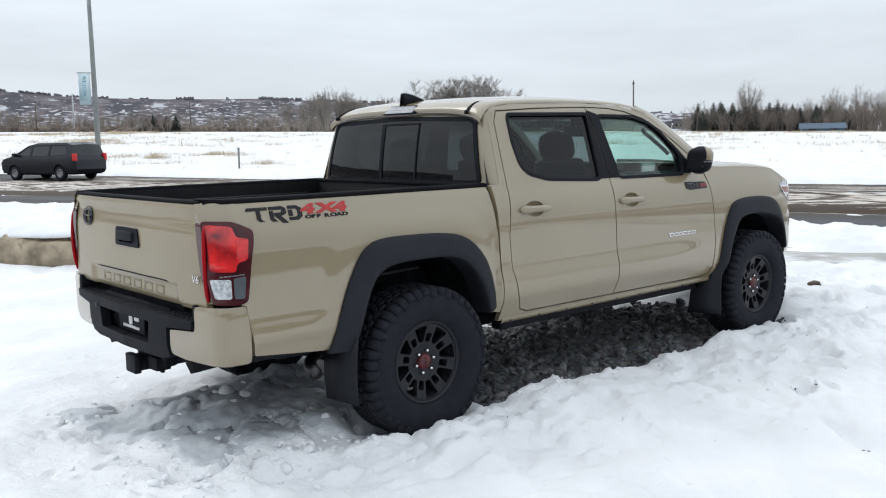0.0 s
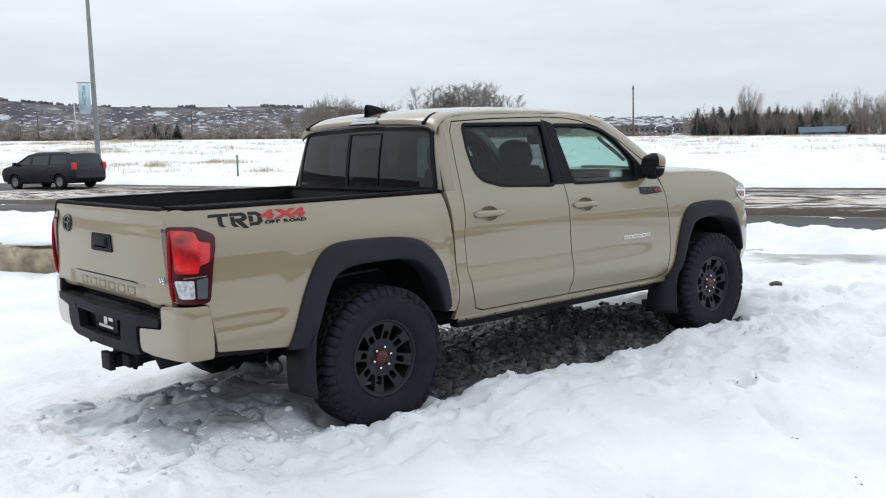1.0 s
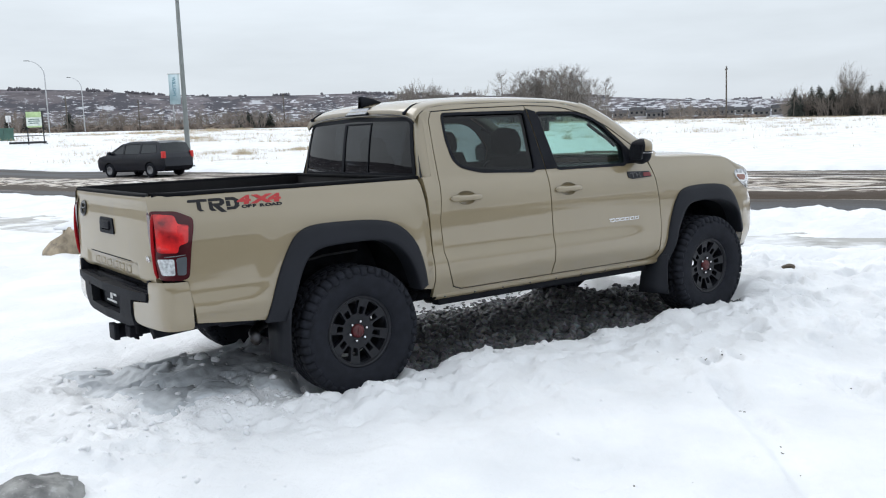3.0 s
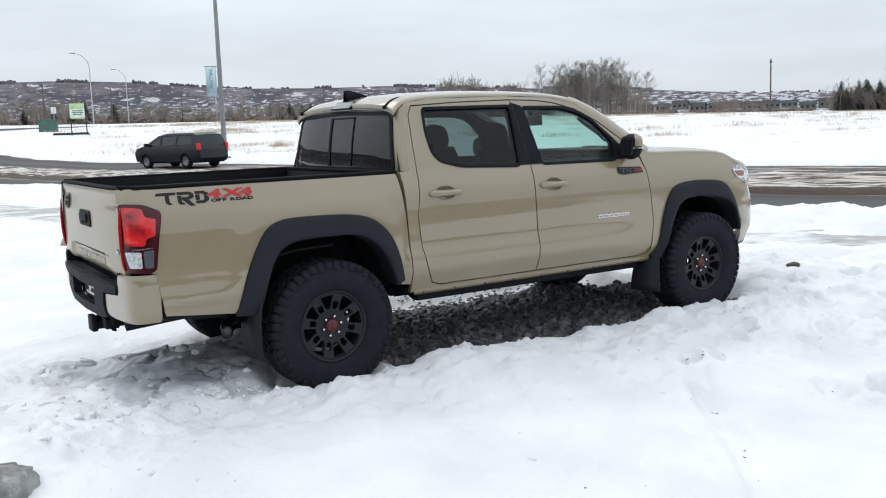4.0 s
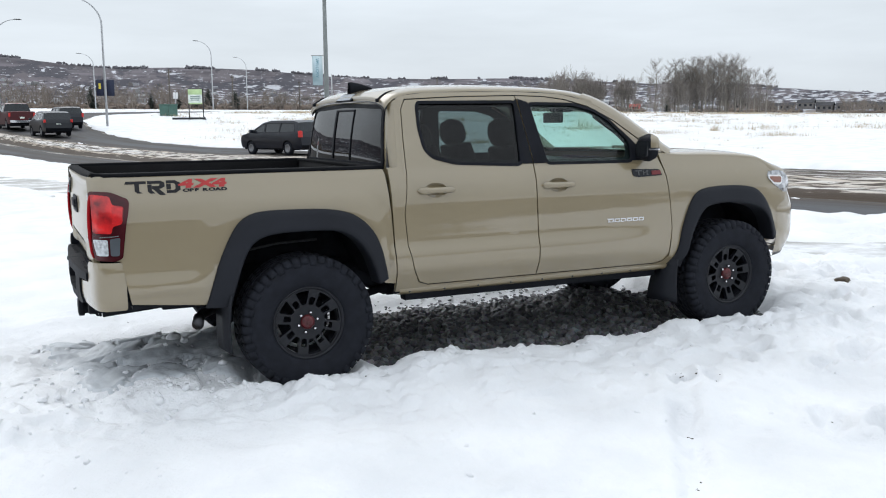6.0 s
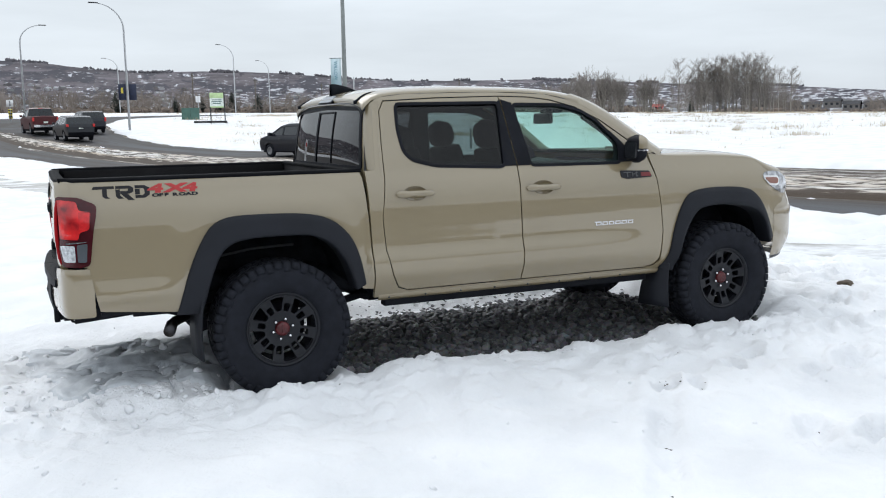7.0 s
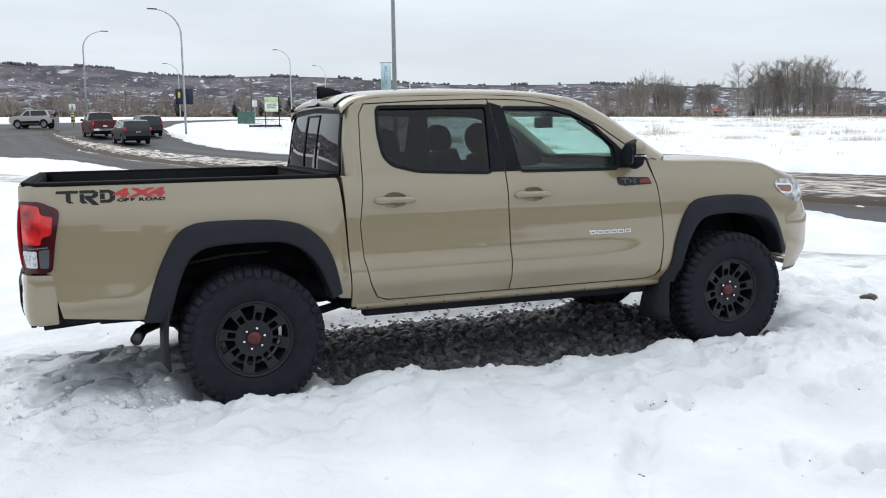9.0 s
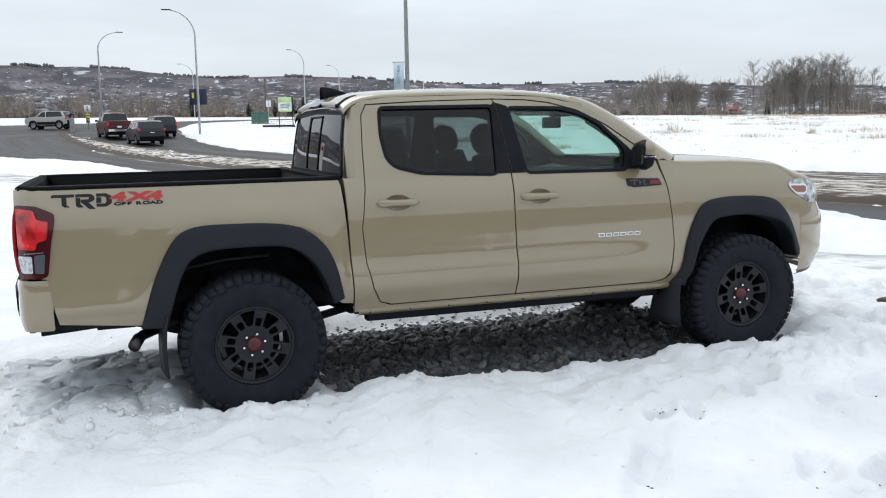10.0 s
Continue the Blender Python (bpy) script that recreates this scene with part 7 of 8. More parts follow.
for _ in range(330):
    p = Vector((167, 105, 0)).lerp(Vector((184, 74, 0)), rt.uniform(-.02, 1.15)) + Vector((rt.uniform(-3, 9), rt.uniform(-3, 4), 0))
    V, F = protos[rt.randrange(7)]
    scrub.append((turned(V * np.array([1.3, 1.3, 1]), 0, 0, rt.uniform(0, 6), rt.uniform(.45, .98), (p.x, p.y, land1(p.x, p.y) - .2)), F))
M_SCRUB = mat("brown_scrub", (.180, .150, .128), .95, var=.3, scale=.05)
tagged(joined("far_scrub", scrub, M_SCRUB), "brown leafless scrub and saplings along the field", "scrub", kind="stuff")
# low brush between the stems
brush = []
for _ in range(2600):
    az = rt.uniform(-30, 60)
    d = rt.uniform(245, 330) if az > -4 else rt.uniform(300, 430)
    if noise.noise(Vector((az * .5, 8.3, 0))) < (-.45 if az > 4 else -.1):
        continue
    p = at(az, d)
    V, F = bases[rt.randrange(10)]
    hgt = rt.uniform(.7, 1.9) if az > 4 else rt.uniform(.5, 1.2)
    brush.append((turned(V * np.array([rt.uniform(.8, 2.2), rt.uniform(.8, 2.2), hgt]), 0, 0, rt.uniform(0, 6), 1, (p.x, p.y, land1(p.x, p.y) + .2 * hgt)), F))
M_BRUSH = mat("dead_brush", (.105, .084, .068), .98, var=.5, scale=.6, bump=1.0, bscale=3, col2=(.13, .10, .08))
tagged(joined("far_brush", brush, M_BRUSH), "low brown brush at the foot of the scrub", "brush", kind="stuff")

# dry grass standing out of the field's snow
M_STRAW = random_island("dry_grass", [(.74, .60, .40), (.80, .67, .47), (.66, .52, .34), (.84, .73, .54)], .9)
blades = []
tufts = 0
while tufts < 240:
    az, d = rt.uniform(-34, 52), 58 + 120 * rt.random() ** 1.4
    p = at(az, d)
    q = np.array([p.x]), np.array([p.y])
    if road_depth(*q)[0] > -2.5:
        continue
    if (p.x < 24 - .3 * (p.y - 20) and p.y < 62) or p.y > 60 and p.x < 16:
        continue
    if noise.noise(Vector((p.x * .045, p.y * .045, 1.5))) + .5 * noise.noise(Vector((p.x * .2, p.y * .2, 7))) < .16:
        continue
    tufts += 1
    z = float(ground_height(*q)[0])
    for _ in range(34):
        a, r_ = rt.uniform(0, 6.28), abs(rt.gauss(0, 1.1))
        bx, by = p.x + r_ * math.cos(a), p.y + r_ * math.sin(a)
        h, w = rt.uniform(.08, .32), .008 + .00014 * d
        lx, ly = rt.gauss(0, .4 * h), rt.gauss(0, .4 * h)
        c, s_ = math.cos(a * 3), math.sin(a * 3)
        V = np.array([(bx - w * c, by - w * s_, z - .05), (bx + w * c, by + w * s_, z - .05), (bx + lx, by + ly, z + h)])
        blades.append((V, np.array([(0, 1, 2)])))
# the larger tussocks: x, y, spread, height
TUSSOCKS = [(48.6, 63.5, .9, 1.15), (43.5, 56.7, 2.4, .5), (46.1, 50.3, 1.9, .5), (51.3, 50.5, .35, .95), (54.0, 50.7, 1.8, .6), (55.3, 49.3, 2.1, .7), (58.8, 50.2, 2.3, .75), (49.0, 42.0, 1.6, .5),
            (54.7, 56.6, 1.5, .4), (60.8, 64.9, 1.8, .5), (21.3, 67.4, 1.3, .95), (20.1, 70.6, 2.4, .55), (37.8, 73.8, 1.3, .7), (38.0, 70.3, 1.3, .6), (28.7, 46.7, 1.0, .5), (44.3, 69.8, 1.3, .6),
            (62.9, 45.3, 2.3, .7), (70.6, 45.1, 2.0, .6)]
belt_ = [(*at(az_, rt.uniform(112, 150)).xy, rt.uniform(1.5, 4), rt.uniform(.25, .5)) for az_ in np.arange(-38, 4, .55)]
specks = []
while len(specks) < 320:
    p = at(rt.uniform(-38, 30), rt.uniform(48, 120))
    if road_depth(np.array([p.x]), np.array([p.y]))[0] < -4 and p.x > 24 - .3 * (p.y - 20) and not (p.y > 60 and p.x < 17):
        specks.append((p.x, p.y, rt.uniform(.15, .5), rt.uniform(.12, .35)))
# looser straw beside the pole and further along the field
straw_ = []
while len(straw_) < 210:
    p = Vector((rt.uniform(22, 50), rt.uniform(58, 118), 0)) if len(straw_) < 130 else Vector((rt.uniform(52, 105), rt.uniform(42, 88), 0))
    if road_depth(np.array([p.x]), np.array([p.y]))[0] < -4 and noise.noise(Vector((p.x * .09, p.y * .05, 4.0))) > -.05:
        straw_.append((p.x, p.y, rt.uniform(.7, 1.9), rt.uniform(.22, .5)))
for gx, gy, spread_, tall_ in TUSSOCKS + belt_ + specks + straw_:
    z = float(ground_height(np.array([gx]), np.array([gy]))[0])
    d = math.hypot(gx, gy)
    for _ in range(12 if spread_ < .5 and tall_ < .5 else 260 if tall_ > .38 and d < 70 else 80):
        bx, by = gx + rt.gauss(0, spread_ * .6), gy + rt.gauss(0, spread_ * .6)
        near_ = math.exp(-((bx - gx) ** 2 + (by - gy) ** 2) / (spread_ * 1.1) ** 2)
        h, w, a = tall_ * rt.uniform(.25, 1.0) * (.3 + .7 * near_), .006 + .00014 * d, rt.uniform(0, 6.28)
        lx, ly = rt.gauss(0, .38 * h), rt.gauss(0, .38 * h)
        V = np.array([(bx - w * math.cos(a), by - w * math.sin(a), z - .08), (bx + w * math.cos(a), by + w * math.sin(a), z - .08), (bx + lx, by + ly, z + h)])
        blades.append((V, np.array([(0, 1, 2)])))
tagged(joined("dry_grass", blades, M_STRAW), "dry straw-coloured grass poking through the snow", "grass", kind="stuff")

# ---- street furniture ----
M_GALV = mat("galvanised_steel", (.44, .45, .46), .55, .2, .12, 3)
M_POLE = mat("grey_green_pole", (.20, .215, .21), .5, .3, .12, 2)
M_WOODPOLE = mat("weathered_pole", (.10, .085, .07), .9, var=.3, scale=3)
M_TEAL = mat("banner_teal", (.40, .58, .64), .7, var=.15, scale=.7, col2=(.66, .76, .79))
M_NAVY = mat("banner_navy", (.012, .018, .045), .7, var=.2)
M_YELLOW = mat("banner_yellow", (.62, .52, .06), .6, var=.1)
M_GREENBOX = mat("utility_green", (.065, .14, .115), .6, var=.15, scale=2)
M_SIGNGREEN = mat("sign_green", (.50, .66, .34), .6, var=.1)
M_SIGNPALE = mat("sign_pale", (.62, .70, .66), .6, var=.15, scale=2, col2=(.74, .78, .72))
M_BLUEROOF = mat("blue_roof", (.045, .085, .13), .6, var=.15, scale=.5)
M_HOUSEWALL = mat("house_siding", (.12, .11, .105), .8, var=.15, scale=.5)
M_DARKROOF = mat("dark_shingle", (.045, .045, .05), .9, var=.25, scale=.8)
M_REDSHED = mat("red_cladding", (.36, .06, .05), .7, var=.15)


def foot(x, y):
    return pose(x, y, land1(x, y) - .04)


def street_lamp(x, y, h, yaw, label):
    t = thing("street_lamp", foot(x, y) @ pose(0, 0, 0, 0, 0, yaw), label, "street lamp", "street lamps")
    part("base_plate", box(-.2, .2, -.2, .2, 0, .06, .01), M_GALV, t)
    pts = [(0, 0, 0), (0, 0, h * .80)]
    for k in range(1, 9):
        a = k / 8 * 1.45
        pts.append((-(1 - math.cos(a)) * 2.2, 0, h * .80 + math.sin(a) * (h * .20 - .05)))
    part("pole", tube(pts, [.10] + [.075 - .045 * k / 9 for k in range(9)], 8), M_GALV, t)
    e_ = pts[-1]
    part("lamp_head", box(e_[0] - .70, e_[0] + .05, -.12, .12, e_[2] - .02, e_[2] + .06, .02), M_TRIM, t)
    return t


for x, y, h in ((11.6, 78.6, 10.4), (4.4, 103.5, 9.6), (34.2, 136.9, 10.2), (51.8, 182.0, 10.5), (21.2, 167.5, 9.5)):
    lamp_ = street_lamp(x, y, h, 5 if x != 4.4 else 185, "curved galvanised street lamp beside the snowy road")
    if x == 11.6:
        bn = [part("banner", box(-.72 if s < 0 else .12, -.12 if s < 0 else .72, -.01, .01, 2.6, 3.9, .0), M_NAVY, lamp_, "dark blue street banner") for s in (-1, 1)]
        part("banner_star", box(-.52, -.34, -.018, -.01, 3.15, 3.6, .02), M_YELLOW, bn[0], "yellow patch")

# the tall pole with the pale banner by the far lane
pole = thing("banner_pole", foot(20.4, 50.2), "tall grey-green lamp pole with a pale blue banner", "lamp pole")
part("base_plate", box(-.26, .26, -.26, .26, 0, .10, .02), M_POLE, pole)
part("shaft", tube([(0, 0, 0), (0, 0, .9), (0, 0, 13)], [.165, .15, .09], 12), M_POLE, pole)
part("hand_hole_cover", box(-.16, -.12, -.08, .08, .5, .8, .01), M_POLE, pole)
bside = pose(0, 0, 0, 0, 0, -22)
ban = part("banner", box(-.80, -.20, -.012, .012, 3.6, 5.30, 0, bside), M_TEAL, pole, "pale blue street banner with white lettering")
for z in (3.56, 5.32):
    part("banner_arm", tube([bside @ Vector((-.86, 0, z)), bside @ Vector((0, 0, z))], .02, 6), M_POLE, pole)
M_TEALDARK = mat("banner_ink", (.05, .22, .30), .7, var=.1)
lettering("WILLOW", .27, M_TEALDARK, ban, bside @ Matrix.Translation((-.60, -.02, 5.16)) @ pose(0, 0, 0, 90, 90, 0), "banner_word", .002)


def utility_pole(x, y, h, yaw):
    t = thing("utility_pole", foot(x, y) @ pose(0, 0, 0, 0, 0, yaw), "weathered wooden utility pole with a cross arm", "utility pole", "utility poles")
    part("pole", tube([(0, 0, 0), (0, 0, h)], [.19, .13], 8), M_WOODPOLE, t)
    part("cross_arm", box(-.9, .9, -.06, .06, h - .75, h - .6), M_WOODPOLE, t)
    for k in (-.8, -.3, .3, .8):
        part("insulator", tube([(k, 0, h - .6), (k, 0, h - .42)], .05, 6), M_TRIM, t)


for x, y, h in ((157.9, 112.8, 10.5), (84.2, 246.0, 8.2), (119.7, 230.8, 9.6), (60.0, 225.0, 8.5), (40.0, 200.0, 8.6)):
    utility_pole(x, y, h, 50)
# a pale steel post line on the left
t = thing("steel_post", foot(92.7, 242.9), "pale steel post beyond the field", "post")
part("pole", tube([(0, 0, 0), (0, 0, 10)], [.22, .16], 8), M_GALV, t)

# marker post in the field
t = thing("marker_post", foot(25.2, 43.4), "short dark marker post in the snow", "post")
part("post", tube([(0, 0, 0), (0, 0, 1.15)], .055, 8), M_POLE, t)
part("post_top", tube([(0, 0, 1.15), (0, 0, 1.2)], .062, 8), M_TRIM, t)

# the dealer's white pylon beside the walkway
t = thing("pylon_sign", foot(-2.3, 33.8) @ pose(0, 0, 0, 0, 0, 10), "white dealer pylon with a red emblem", "sign")
part("pylon_body", box(-.26, .26, -.14, .14, 0, 3.1, .04), M_WHITE, t)
part("pylon_plinth", box(-.36, .36, -.22, .22, 0, .18, .02), M_GALV, t)
part("pylon_emblem", tube([(0, -.15, 2.66), (0, -.165, 2.66)], .19, 20), mat("pylon_red", (.50, .03, .03), .4, var=.1), t, "round red emblem")

# sale sign, green cabinet, road signs
g = foot(20.8, 87.5)
t = thing("notice_board", g @ pose(0, 0, 0, 0, 0, -12), "green and white notice board on steel legs", "sign")
board = part("board", box(-.64, .64, -.03, .03, 1.55, 2.95, .01), M_SIGNPALE, t, "pale board")
part("board_stripe", box(-.64, .64, -.04, -.03, 2.45, 2.95), M_SIGNGREEN, board, "green head stripe")
part("board_stripe", box(-.64, .64, -.04, -.03, 1.55, 1.68), M_SIGNGREEN, board, "green foot stripe")
for z, w in ((2.25, .42), (2.08, .48), (1.90, .38)):
    part("board_bar", box(-w, w, -.042, -.03, z, z + .07), M_GREENBOX, board)
for x in (-.6, .72):
    part("leg", box(x - .05, x + .05, -.05, .05, 0, 3.0 if x > 0 else 1.6, .01), M_TRIM, t)
part("foot_beam", box(-2.2, .9, -.07, .07, .10, .30, .02), M_TRIM, t)
part("foot_brace", tube([(.72, 0, .2), (.95, -.5, .05)], .04, 6), M_TRIM, t)
t = thing("utility_cabinet", foot(19.6, 94.5) @ pose(0, 0, 0, 0, 0, -12) @ Matrix.Diagonal((1.2, 1.2, 1.1, 1)), "green steel utility cabinet in the snow", "utility box")
part("cabinet_body", box(-.72, .72, -.5, .5, 0, 1.05, .04), M_GREENBOX, t)
part("cabinet_lid", box(-.76, .76, -.54, .54, 1.05, 1.16, .03), M_GREENBOX, t)
part("door_seam", box(-.008, .008, -.506, -.5, .1, 1.0), M_TRIM, t)
t = thing("chevron_sign", foot(2.9, 95.0), "yellow and black chevron sign on a post", "road sign")
part("post", tube([(0, 0, 0), (0, 0, 2.2)], .04, 6), M_GALV, t)
cb = part("chevron_board", box(-.17, .17, -.02, .02, .35, 1.25), M_YELLOW, t, "yellow board")
for k in range(3):
    part("chevron_stripe", box(-.175, .175, -.03, -.02, .50 + k * .28, .60 + k * .28, 0), M_BLACK, cb)
pa = part("arrow_board", box(-.30, .30, -.02, .02, 1.45, 2.1), M_WHITE, t, "white arrow board")
part("arrow_mark", box(-.06, .06, -.03, -.02, 1.55, 2.0), M_BLACK, pa)
t = thing("concrete_marker", foot(1.5, 87.5), "pale grey concrete marker at the junction", "bollard")
part("marker_body", box(-.21, .21, -.18, .18, 0, 1.25, .04), mat("pale_concrete", (.30, .30, .285), .8, var=.12, scale=3), t)
t = thing("signal_box", foot(25, 118), "small white road sign on a post", "road sign")
part("post", tube([(0, 0, 0), (0, 0, 2.3)], .04, 6), M_GALV, t)
part("sign_face", box(-.3, .3, -.02, .02, 1.5, 2.3), M_WHITE, t)


# ---- far buildings ----
def house(m, w, d, h, roof_h, wall, roof_m, label, group, win=3):
    t = thing("house", m, label, "house", group)
    wl_ = part("wall", box(-w / 2, w / 2, -d / 2, d / 2, -.5, h), wall, t, smooth=False)
    rb = bmesh.new()
    add_grid(rb, [[(-w / 2 - .4, -d / 2 - .4, h - .1), (-w / 2 - .4, 0, h + roof_h), (-w / 2 - .4, d / 2 + .4, h - .1)], [(w / 2 + .4, -d / 2 - .4, h - .1), (w / 2 + .4, 0, h + roof_h), (w / 2 + .4, d / 2 + .4, h - .1)]])
    bmesh.ops.holes_fill(rb, edges=[e_ for e_ in rb.edges if e_.is_boundary])
    part("roof", rb, roof_m, t, smooth=False)
    for k in range(win):
        x = -w / 2 + (k + .5) * w / win
        wn_ = part("window", box(x - .6, x + .6, -d / 2 - .06, -d / 2 - .01, h * .35, h * .75), M_SHOPGLASS, t, smooth=False)
        part("window_frame", box(x - .7, x + .7, -d / 2 - .10, -d / 2 - .05, h * .75, h * .75 + .12), M_TRIM, wn_, smooth=False)
    return t


house(foot(162.6, 75.2) @ pose(0, 0, 0, 0, 0, -62), 7.0, 6, .7, .9, M_BLUEROOF, M_BLUEROOF, "low blue-roofed shed beside the spruces", "", 2)
first = None
for k in range(13):
    p = Vector((352, 352, 0)).lerp(Vector((420, 270, 0)), k / 12)
    m = pose(p.x, p.y, land1(p.x, p.y) + 1.5 + .8 * math.sin(k * 2.1), 0, 0, -48 + 10 * math.sin(k)) @ Matrix.Diagonal((1, 1, .60 + .10 * math.sin(k * 1.7), 1))
    if first is None:
        first = house(m, 7.6, 8, 4.2, 2.6, M_HOUSEWALL, M_DARKROOF, "grey-brown row house with a dark roof", "row houses")
    else:
        copy_thing(first, m).matrix_basis = m
p = at(3.3, 330)
house(pose(p.x, p.y, land1(p.x, p.y) + .6, 0, 0, -45), 3.2, 3, 1.3, .9, M_REDSHED, M_REDSHED, "small red shed beyond the field", "", 2)

# ---- vehicles on the road ----
def glow(name, col, strength):
    m = bpy.data.materials.new(name)
    m.use_nodes = True
    b = m.node_tree.nodes["Principled BSDF"]
    b.inputs["Base Color"].default_value = (*col, 1)
    b.inputs["Emission Color"].default_value = (*col, 1)
    b.inputs["Emission Strength"].default_value = strength
    return m


M_BRAKE = glow("lit_tail_lamp", (.42, .018, .016), .30)
M_LENS = mat("car_tail_lens", (.30, .01, .012), .2, var=.2, coat=1.0)
M_CARGLASS = mat("car_glass", (.010, .014, .018), .06, var=.1, spec=.4, coat=.15)
M_CARRED = mat("dark_red_paint", (.070, .005, .008), .4, var=.05, coat=.3, spec=.3)
M_CARNAVY = mat("navy_paint", (.004, .006, .013), .30, var=.05, coat=.3, spec=.3)
M_CARGREY = mat("charcoal_paint", (.005, .007, .012), .30, var=.05, coat=.3, spec=.3)
M_CARSILVER = mat("silver_paint", (.46, .45, .43), .35, .2, .05, coat=.8)
M_CARRIM = mat("alloy_rim", (.22, .22, .23), .35, .8, .2)


def car(name, m, label, paint, contour, windows, axles, half, belt, radius, tails, lean=.34, bright=False):
    """A vehicle: painted sides with arches and windows, and a skin over its contour. x forwards."""
    t = thing(name, m, label, "vehicle", "traffic")
    xs_ = [p[0] for p in contour]
    x0, x1 = min(xs_), max(xs_)

    def wide(x, z):
        e_ = max(0, (x - (x1 - .7)) / .7, ((x0 + .7) - x) / .7)
        return half - .10 * half * e_ ** 2 - (lean * (z - belt) if z > belt else .10 * (belt - z) ** 2)
    bottom = contour[-1][1]
    low = []
    for ax in sorted(axles):
        for k in range(11):
            a = math.pi * (1 - k / 10)
            low.append((ax + (radius + .07) * math.cos(a), max(.30, radius + (radius + .07) * math.sin(a))))
    outline = [(p[0], p[1]) for p in contour] + low
    body = None
    for s in (-1, 1):
        pl = lambda u, v: (u, s * wide(u, v), v)
        bd = part("body_side", sheet(outline, pl, windows, .22, .03, lambda u, v: (0, -s, 0)), paint, t)
        body = body or bd
        for w in windows:
            part("window_trim", sheet(inset(w, -.02), lambda u, v: (u, s * (wide(u, v) + .004), v), [inset(w, .012)], .4, .01, lambda u, v: (0, -s, 0)), M_CHROME if bright else M_BLACK, t)
            part("side_window", sheet(w, lambda u, v: (u, s * (wide(u, v) - .012), v), (), .3, 0), M_CARGLASS, t)
        part("door_mirror", box(windows[0][0][0] - .12, windows[0][0][0] + .05, min(s * (half + .02), s * (half + .20)), max(s * (half + .02), s * (half + .20)), belt + .02, belt + .18, .03), paint, t)
        for w in windows[:2]:
            xm = min(p[0] for p in w) + .12
            part("door_handle", box(xm, xm + .18, min(s * half, s * (half + .02)), max(s * half, s * (half + .02)), belt - .16, belt - .12, .006), paint, t)
        for (u, z0, z1, lit) in tails:
            part("tail_lamp", box(x0 + .01 - .0, x0 + u, min(s * (half - .19), s * (half - .045)), max(s * (half - .19), s * (half - .045)), z0, z1, .02), M_BRAKE if lit else M_LENS, t, "red tail lamp")
        part("headlamp", box(x1 - .28, x1 - .04, min(s * (half - .38), s * (half - .10)), max(s * (half - .38), s * (half - .10)), belt - .38, belt - .22, .03), M_HEADGLASS, t)
    names = {"p": ("body_skin", paint), "g": ("windscreen", M_CARGLASS), "b": ("lower_trim", M_BLACK), "c": ("bright_bumper", M_CHROME)}
    for a, b in zip(contour, contour[1:]):
        rows = []
        n = 5
        for k in range(n):
            q = (a[0] + (b[0] - a[0]) * k / (n - 1), a[1] + (b[1] - a[1]) * k / (n - 1))
            rows.append([(q[0] + .05 * (1 - u * u) * (1 if q[0] > 0 else -1) * (abs(q[0]) > .6), u * wide(*q), q[1] + .025 * (1 - u * u) * (q[1] > belt * .8)) for u in np.linspace(-1, 1, 9)])
        nm, mt = names[a[2]]
        part(nm, grid(rows), mt, t)
    part("underside", box(x0 + .25, x1 - .3, -half + .14, half - .14, .26, belt - .25, .03), M_UNDER, t)
    for ax in axles:
        for s in (-1, 1):
            wh = new("wheel")
            wh.parent = t
            wh.matrix_basis = pose(ax, s * (half - .14), radius, 0, 0, 0 if s < 0 else 180)
            wheel_part("tyre", "cartyre%.2f" % radius, lambda: lathe([(radius * .62, -.10), (radius * .80, -.12), (radius * .96, -.10), (radius, -.05), (radius, .05), (radius * .96, .10), (radius * .62, .10)], 28), M_RUBBER, wh)
            wheel_part("rim", "carrim%.2f" % radius, lambda: lathe([(.001, -.06), (.05, -.07), (radius * .30, -.055), (radius * .52, -.095), (radius * .63, -.105), (radius * .63, -.05)], 14), M_CARRIM, wh)
    part("plate_bar", box(x0 - .02, x0 + .03, -.16, .16, .78, .90, .005), M_SIGNPALE, t)
    return t


def on_road(x, y, yaw, dz=0.0):
    return pose(x, y, land1(x, y) - .10 + dz, 0, 0, yaw)


pick = car("red_pickup", on_road(4.7, 78.5, 97) @ Matrix.Diagonal((1.02, 1, 1.07, 1)), "dark red crew-cab pickup waiting at the junction", M_CARRED,
           [(2.88, .42, "b"), (2.95, .62, "p"), (2.93, 1.00, "p"), (2.80, 1.14, "p"), (1.55, 1.25, "g"), (.78, 1.84, "p"), (.35, 1.93, "p"), (-.75, 1.91, "p"), (-1.00, 1.84, "g"), (-1.14, 1.30, "b"), (-2.86, 1.28, "p"), (-2.92, 1.24, "p"), (-2.93, .70, "c"), (-3.02, .66, "c"), (-3.02, .50, "b"), (-2.85, .42, "b")],
           [[(1.26, 1.28), (.76, 1.74), (.30, 1.80), (.27, 1.28)], [(.19, 1.28), (.22, 1.80), (-.55, 1.78), (-.78, 1.66), (-.84, 1.28)]], (1.92, -1.78), 1.0, 1.26, .40, [(.10, .92, 1.18, True)])
part("high_brake_lamp", box(-1.04, -1.00, -.16, .16, 1.84, 1.88), M_BRAKE, pick, "lit high brake lamp")
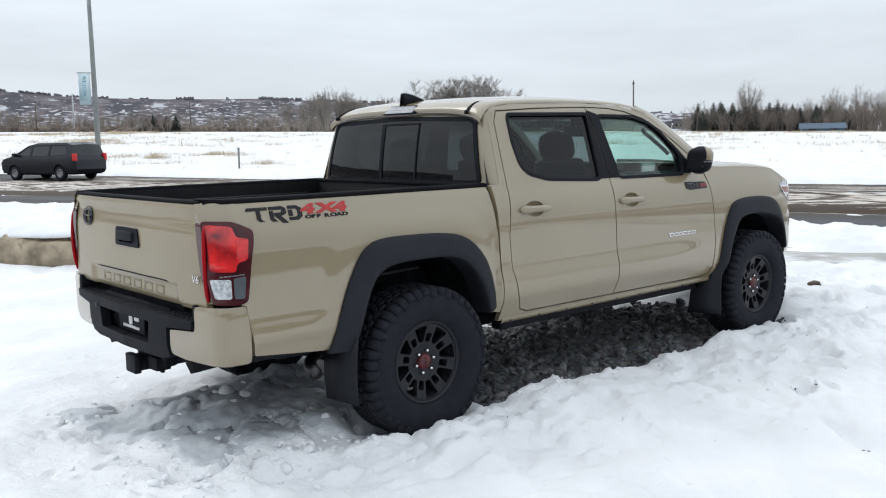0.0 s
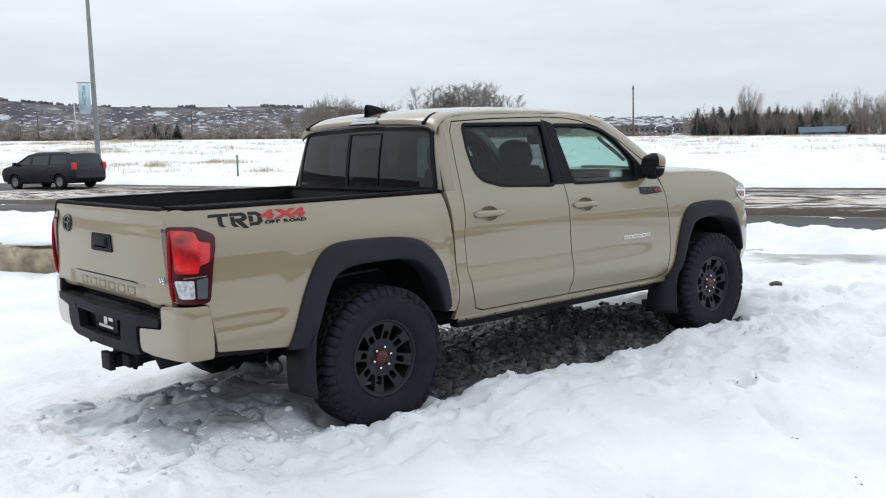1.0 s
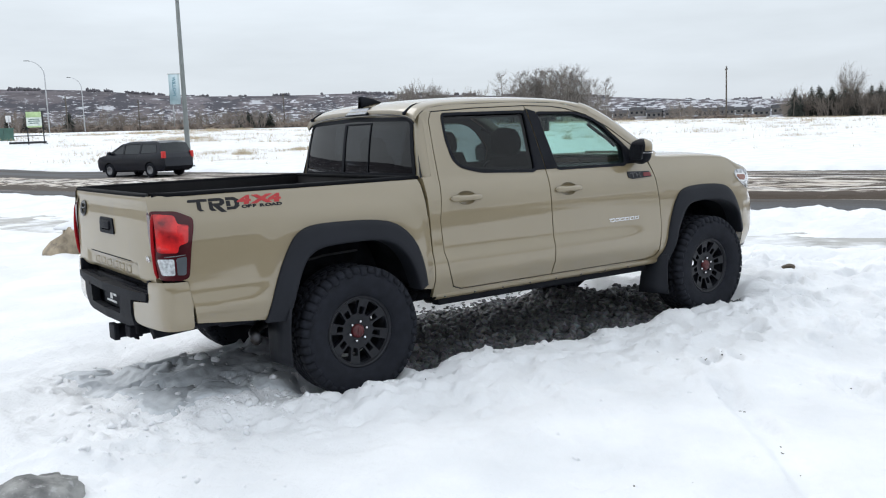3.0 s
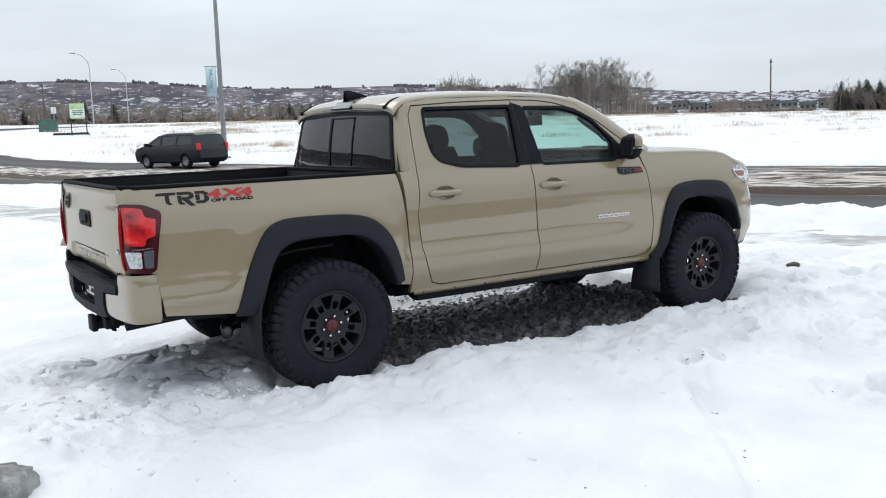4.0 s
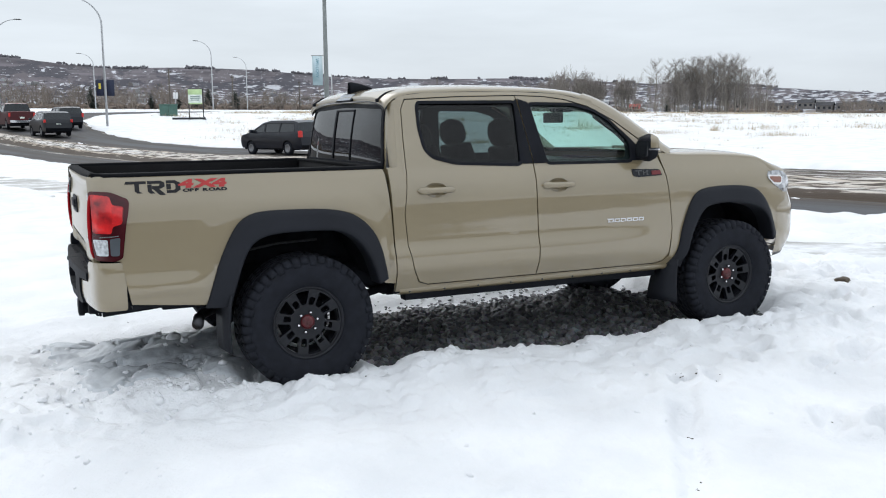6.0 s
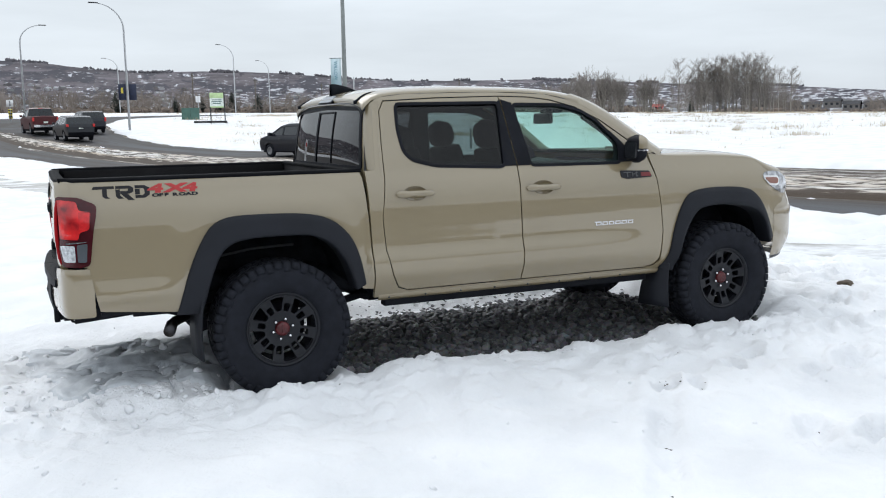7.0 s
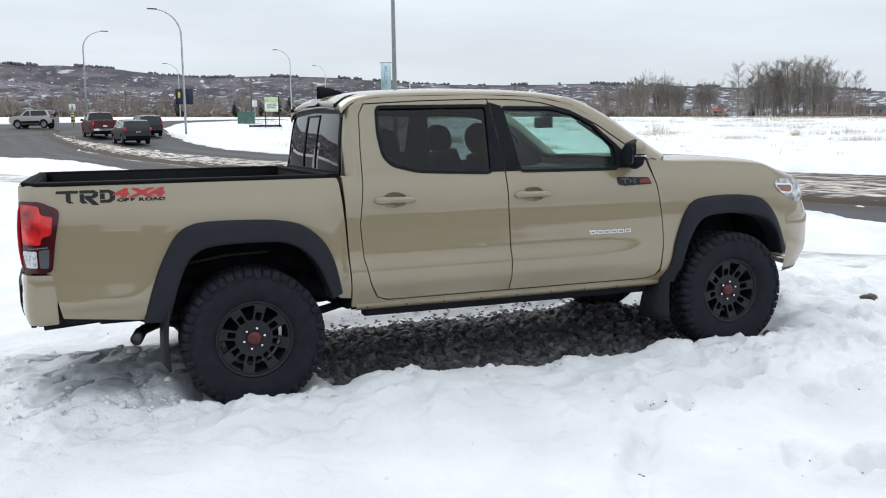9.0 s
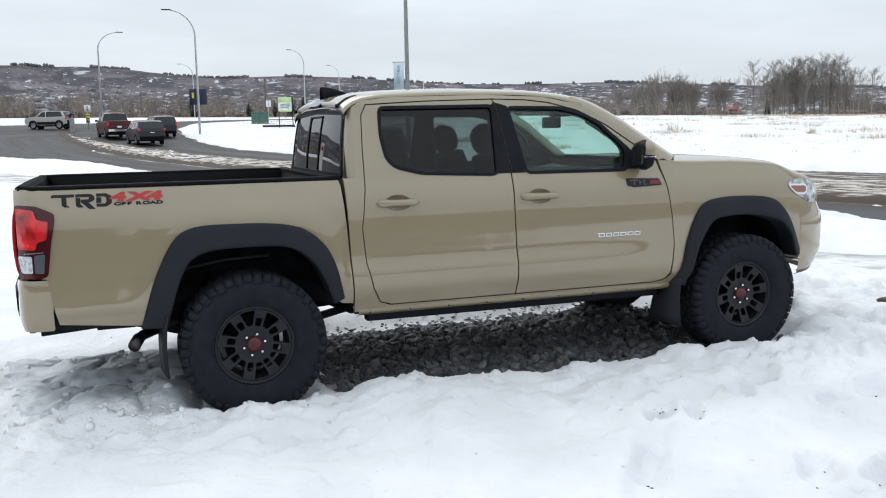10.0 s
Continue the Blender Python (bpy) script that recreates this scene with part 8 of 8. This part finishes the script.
van = car("dark_minivan", on_road(15.9, 44.6, 110), "dark navy minivan on the slushy road", M_CARNAVY,
    [(2.42, .34, "b"), (2.54, .55, "p"), (2.52, .82, "p"), (2.30, 1.00, "p"), (1.55, 1.14, "g"), (.62, 1.62, "p"), (0, 1.73, "p"), (-1.9, 1.72, "p"), (-2.25, 1.62, "g"), (-2.46, 1.12, "p"), (-2.55, .90, "p"), (-2.58, .50, "b"), (-2.45, .32, "b")],
    [[(1.32, 1.16), (.70, 1.52), (.40, 1.58), (.36, 1.14)], [(.28, 1.14), (.30, 1.60), (-.85, 1.61), (-.85, 1.14)], [(-.93, 1.14), (-.93, 1.61), (-1.95, 1.59), (-2.12, 1.18)]], (1.55, -1.52), .98, 1.10, .34, [(.20, .90, 1.22, True)])
copy_thing(van, on_road(8.4, 79.0, 96))
car("dark_crossover", on_road(6.6, 69.8, 98), "charcoal crossover waiting at the junction", M_CARGREY,
          [(2.42, .36, "b"), (2.55, .58, "p"), (2.50, .90, "p"), (2.25, 1.03, "p"), (1.30, 1.17, "g"), (.45, 1.68, "p"), (-.2, 1.78, "p"), (-1.6, 1.74, "p"), (-2.1, 1.64, "g"), (-2.42, 1.16, "p"), (-2.52, .95, "p"), (-2.56, .60, "b"), (-2.45, .36, "b")],
          [[(1.02, 1.19), (.44, 1.56), (-.1, 1.65), (-.1, 1.19)], [(-.18, 1.19), (-.18, 1.655), (-1.05, 1.63), (-1.05, 1.19)], [(-1.12, 1.19), (-1.12, 1.625), (-1.75, 1.56), (-1.98, 1.26)]], (1.55, -1.48), 1.0, 1.16, .38, [(.22, .98, 1.18, True)], bright=True)
blz = car("silver_suv", on_road(-.5, 92.5, 156) @ Matrix.Diagonal((.95, .95, 1.06, 1)), "silver two-door sport utility with a rear spare wheel", M_CARSILVER,
          [(2.06, .48, "b"), (2.13, .66, "p"), (2.10, .95, "p"), (1.90, 1.03, "p"), (.95, 1.12, "g"), (.42, 1.56, "p"), (.1, 1.63, "p"), (-1.50, 1.62, "p"), (-1.72, 1.54, "g"), (-1.98, 1.08, "p"), (-2.06, .78, "b"), (-2.14, .72, "b"), (-2.12, .50, "b"), (-1.9, .46, "b")],
          [[(.72, 1.12), (.36, 1.48), (.06, 1.52), (-.02, 1.10)], [(-.12, 1.10), (-.06, 1.53), (-1.45, 1.52), (-1.75, 1.12)]], (1.28, -1.32), .88, 1.08, .37, [(.14, .86, 1.10, True)])
for s in (-1, 1):
    part("side_cladding", box(-.92, .86, min(s * .80, s * .89), max(s * .80, s * .89), .42, .66, .02), M_BLACK, blz, "dark lower cladding")
part("rear_top", box(-1.62, -.30, -.66, .66, 1.625, 1.660, .015), M_BLACK, blz, "black rear top")
sp = part("spare_wheel", lathe([(.20, -.10), (.33, -.11), (.37, -.06), (.37, .06), (.33, .10), (.2, .10)], 28), M_RUBBER, blz, "black spare wheel")
sp.matrix_basis = pose(-2.16, -.1, 1.02, 0, 0, -90)
part("spare_rim", lathe([(.001, -.07), (.12, -.06), (.20, -.10), (.22, -.08)], 14), M_CARRIM, sp)
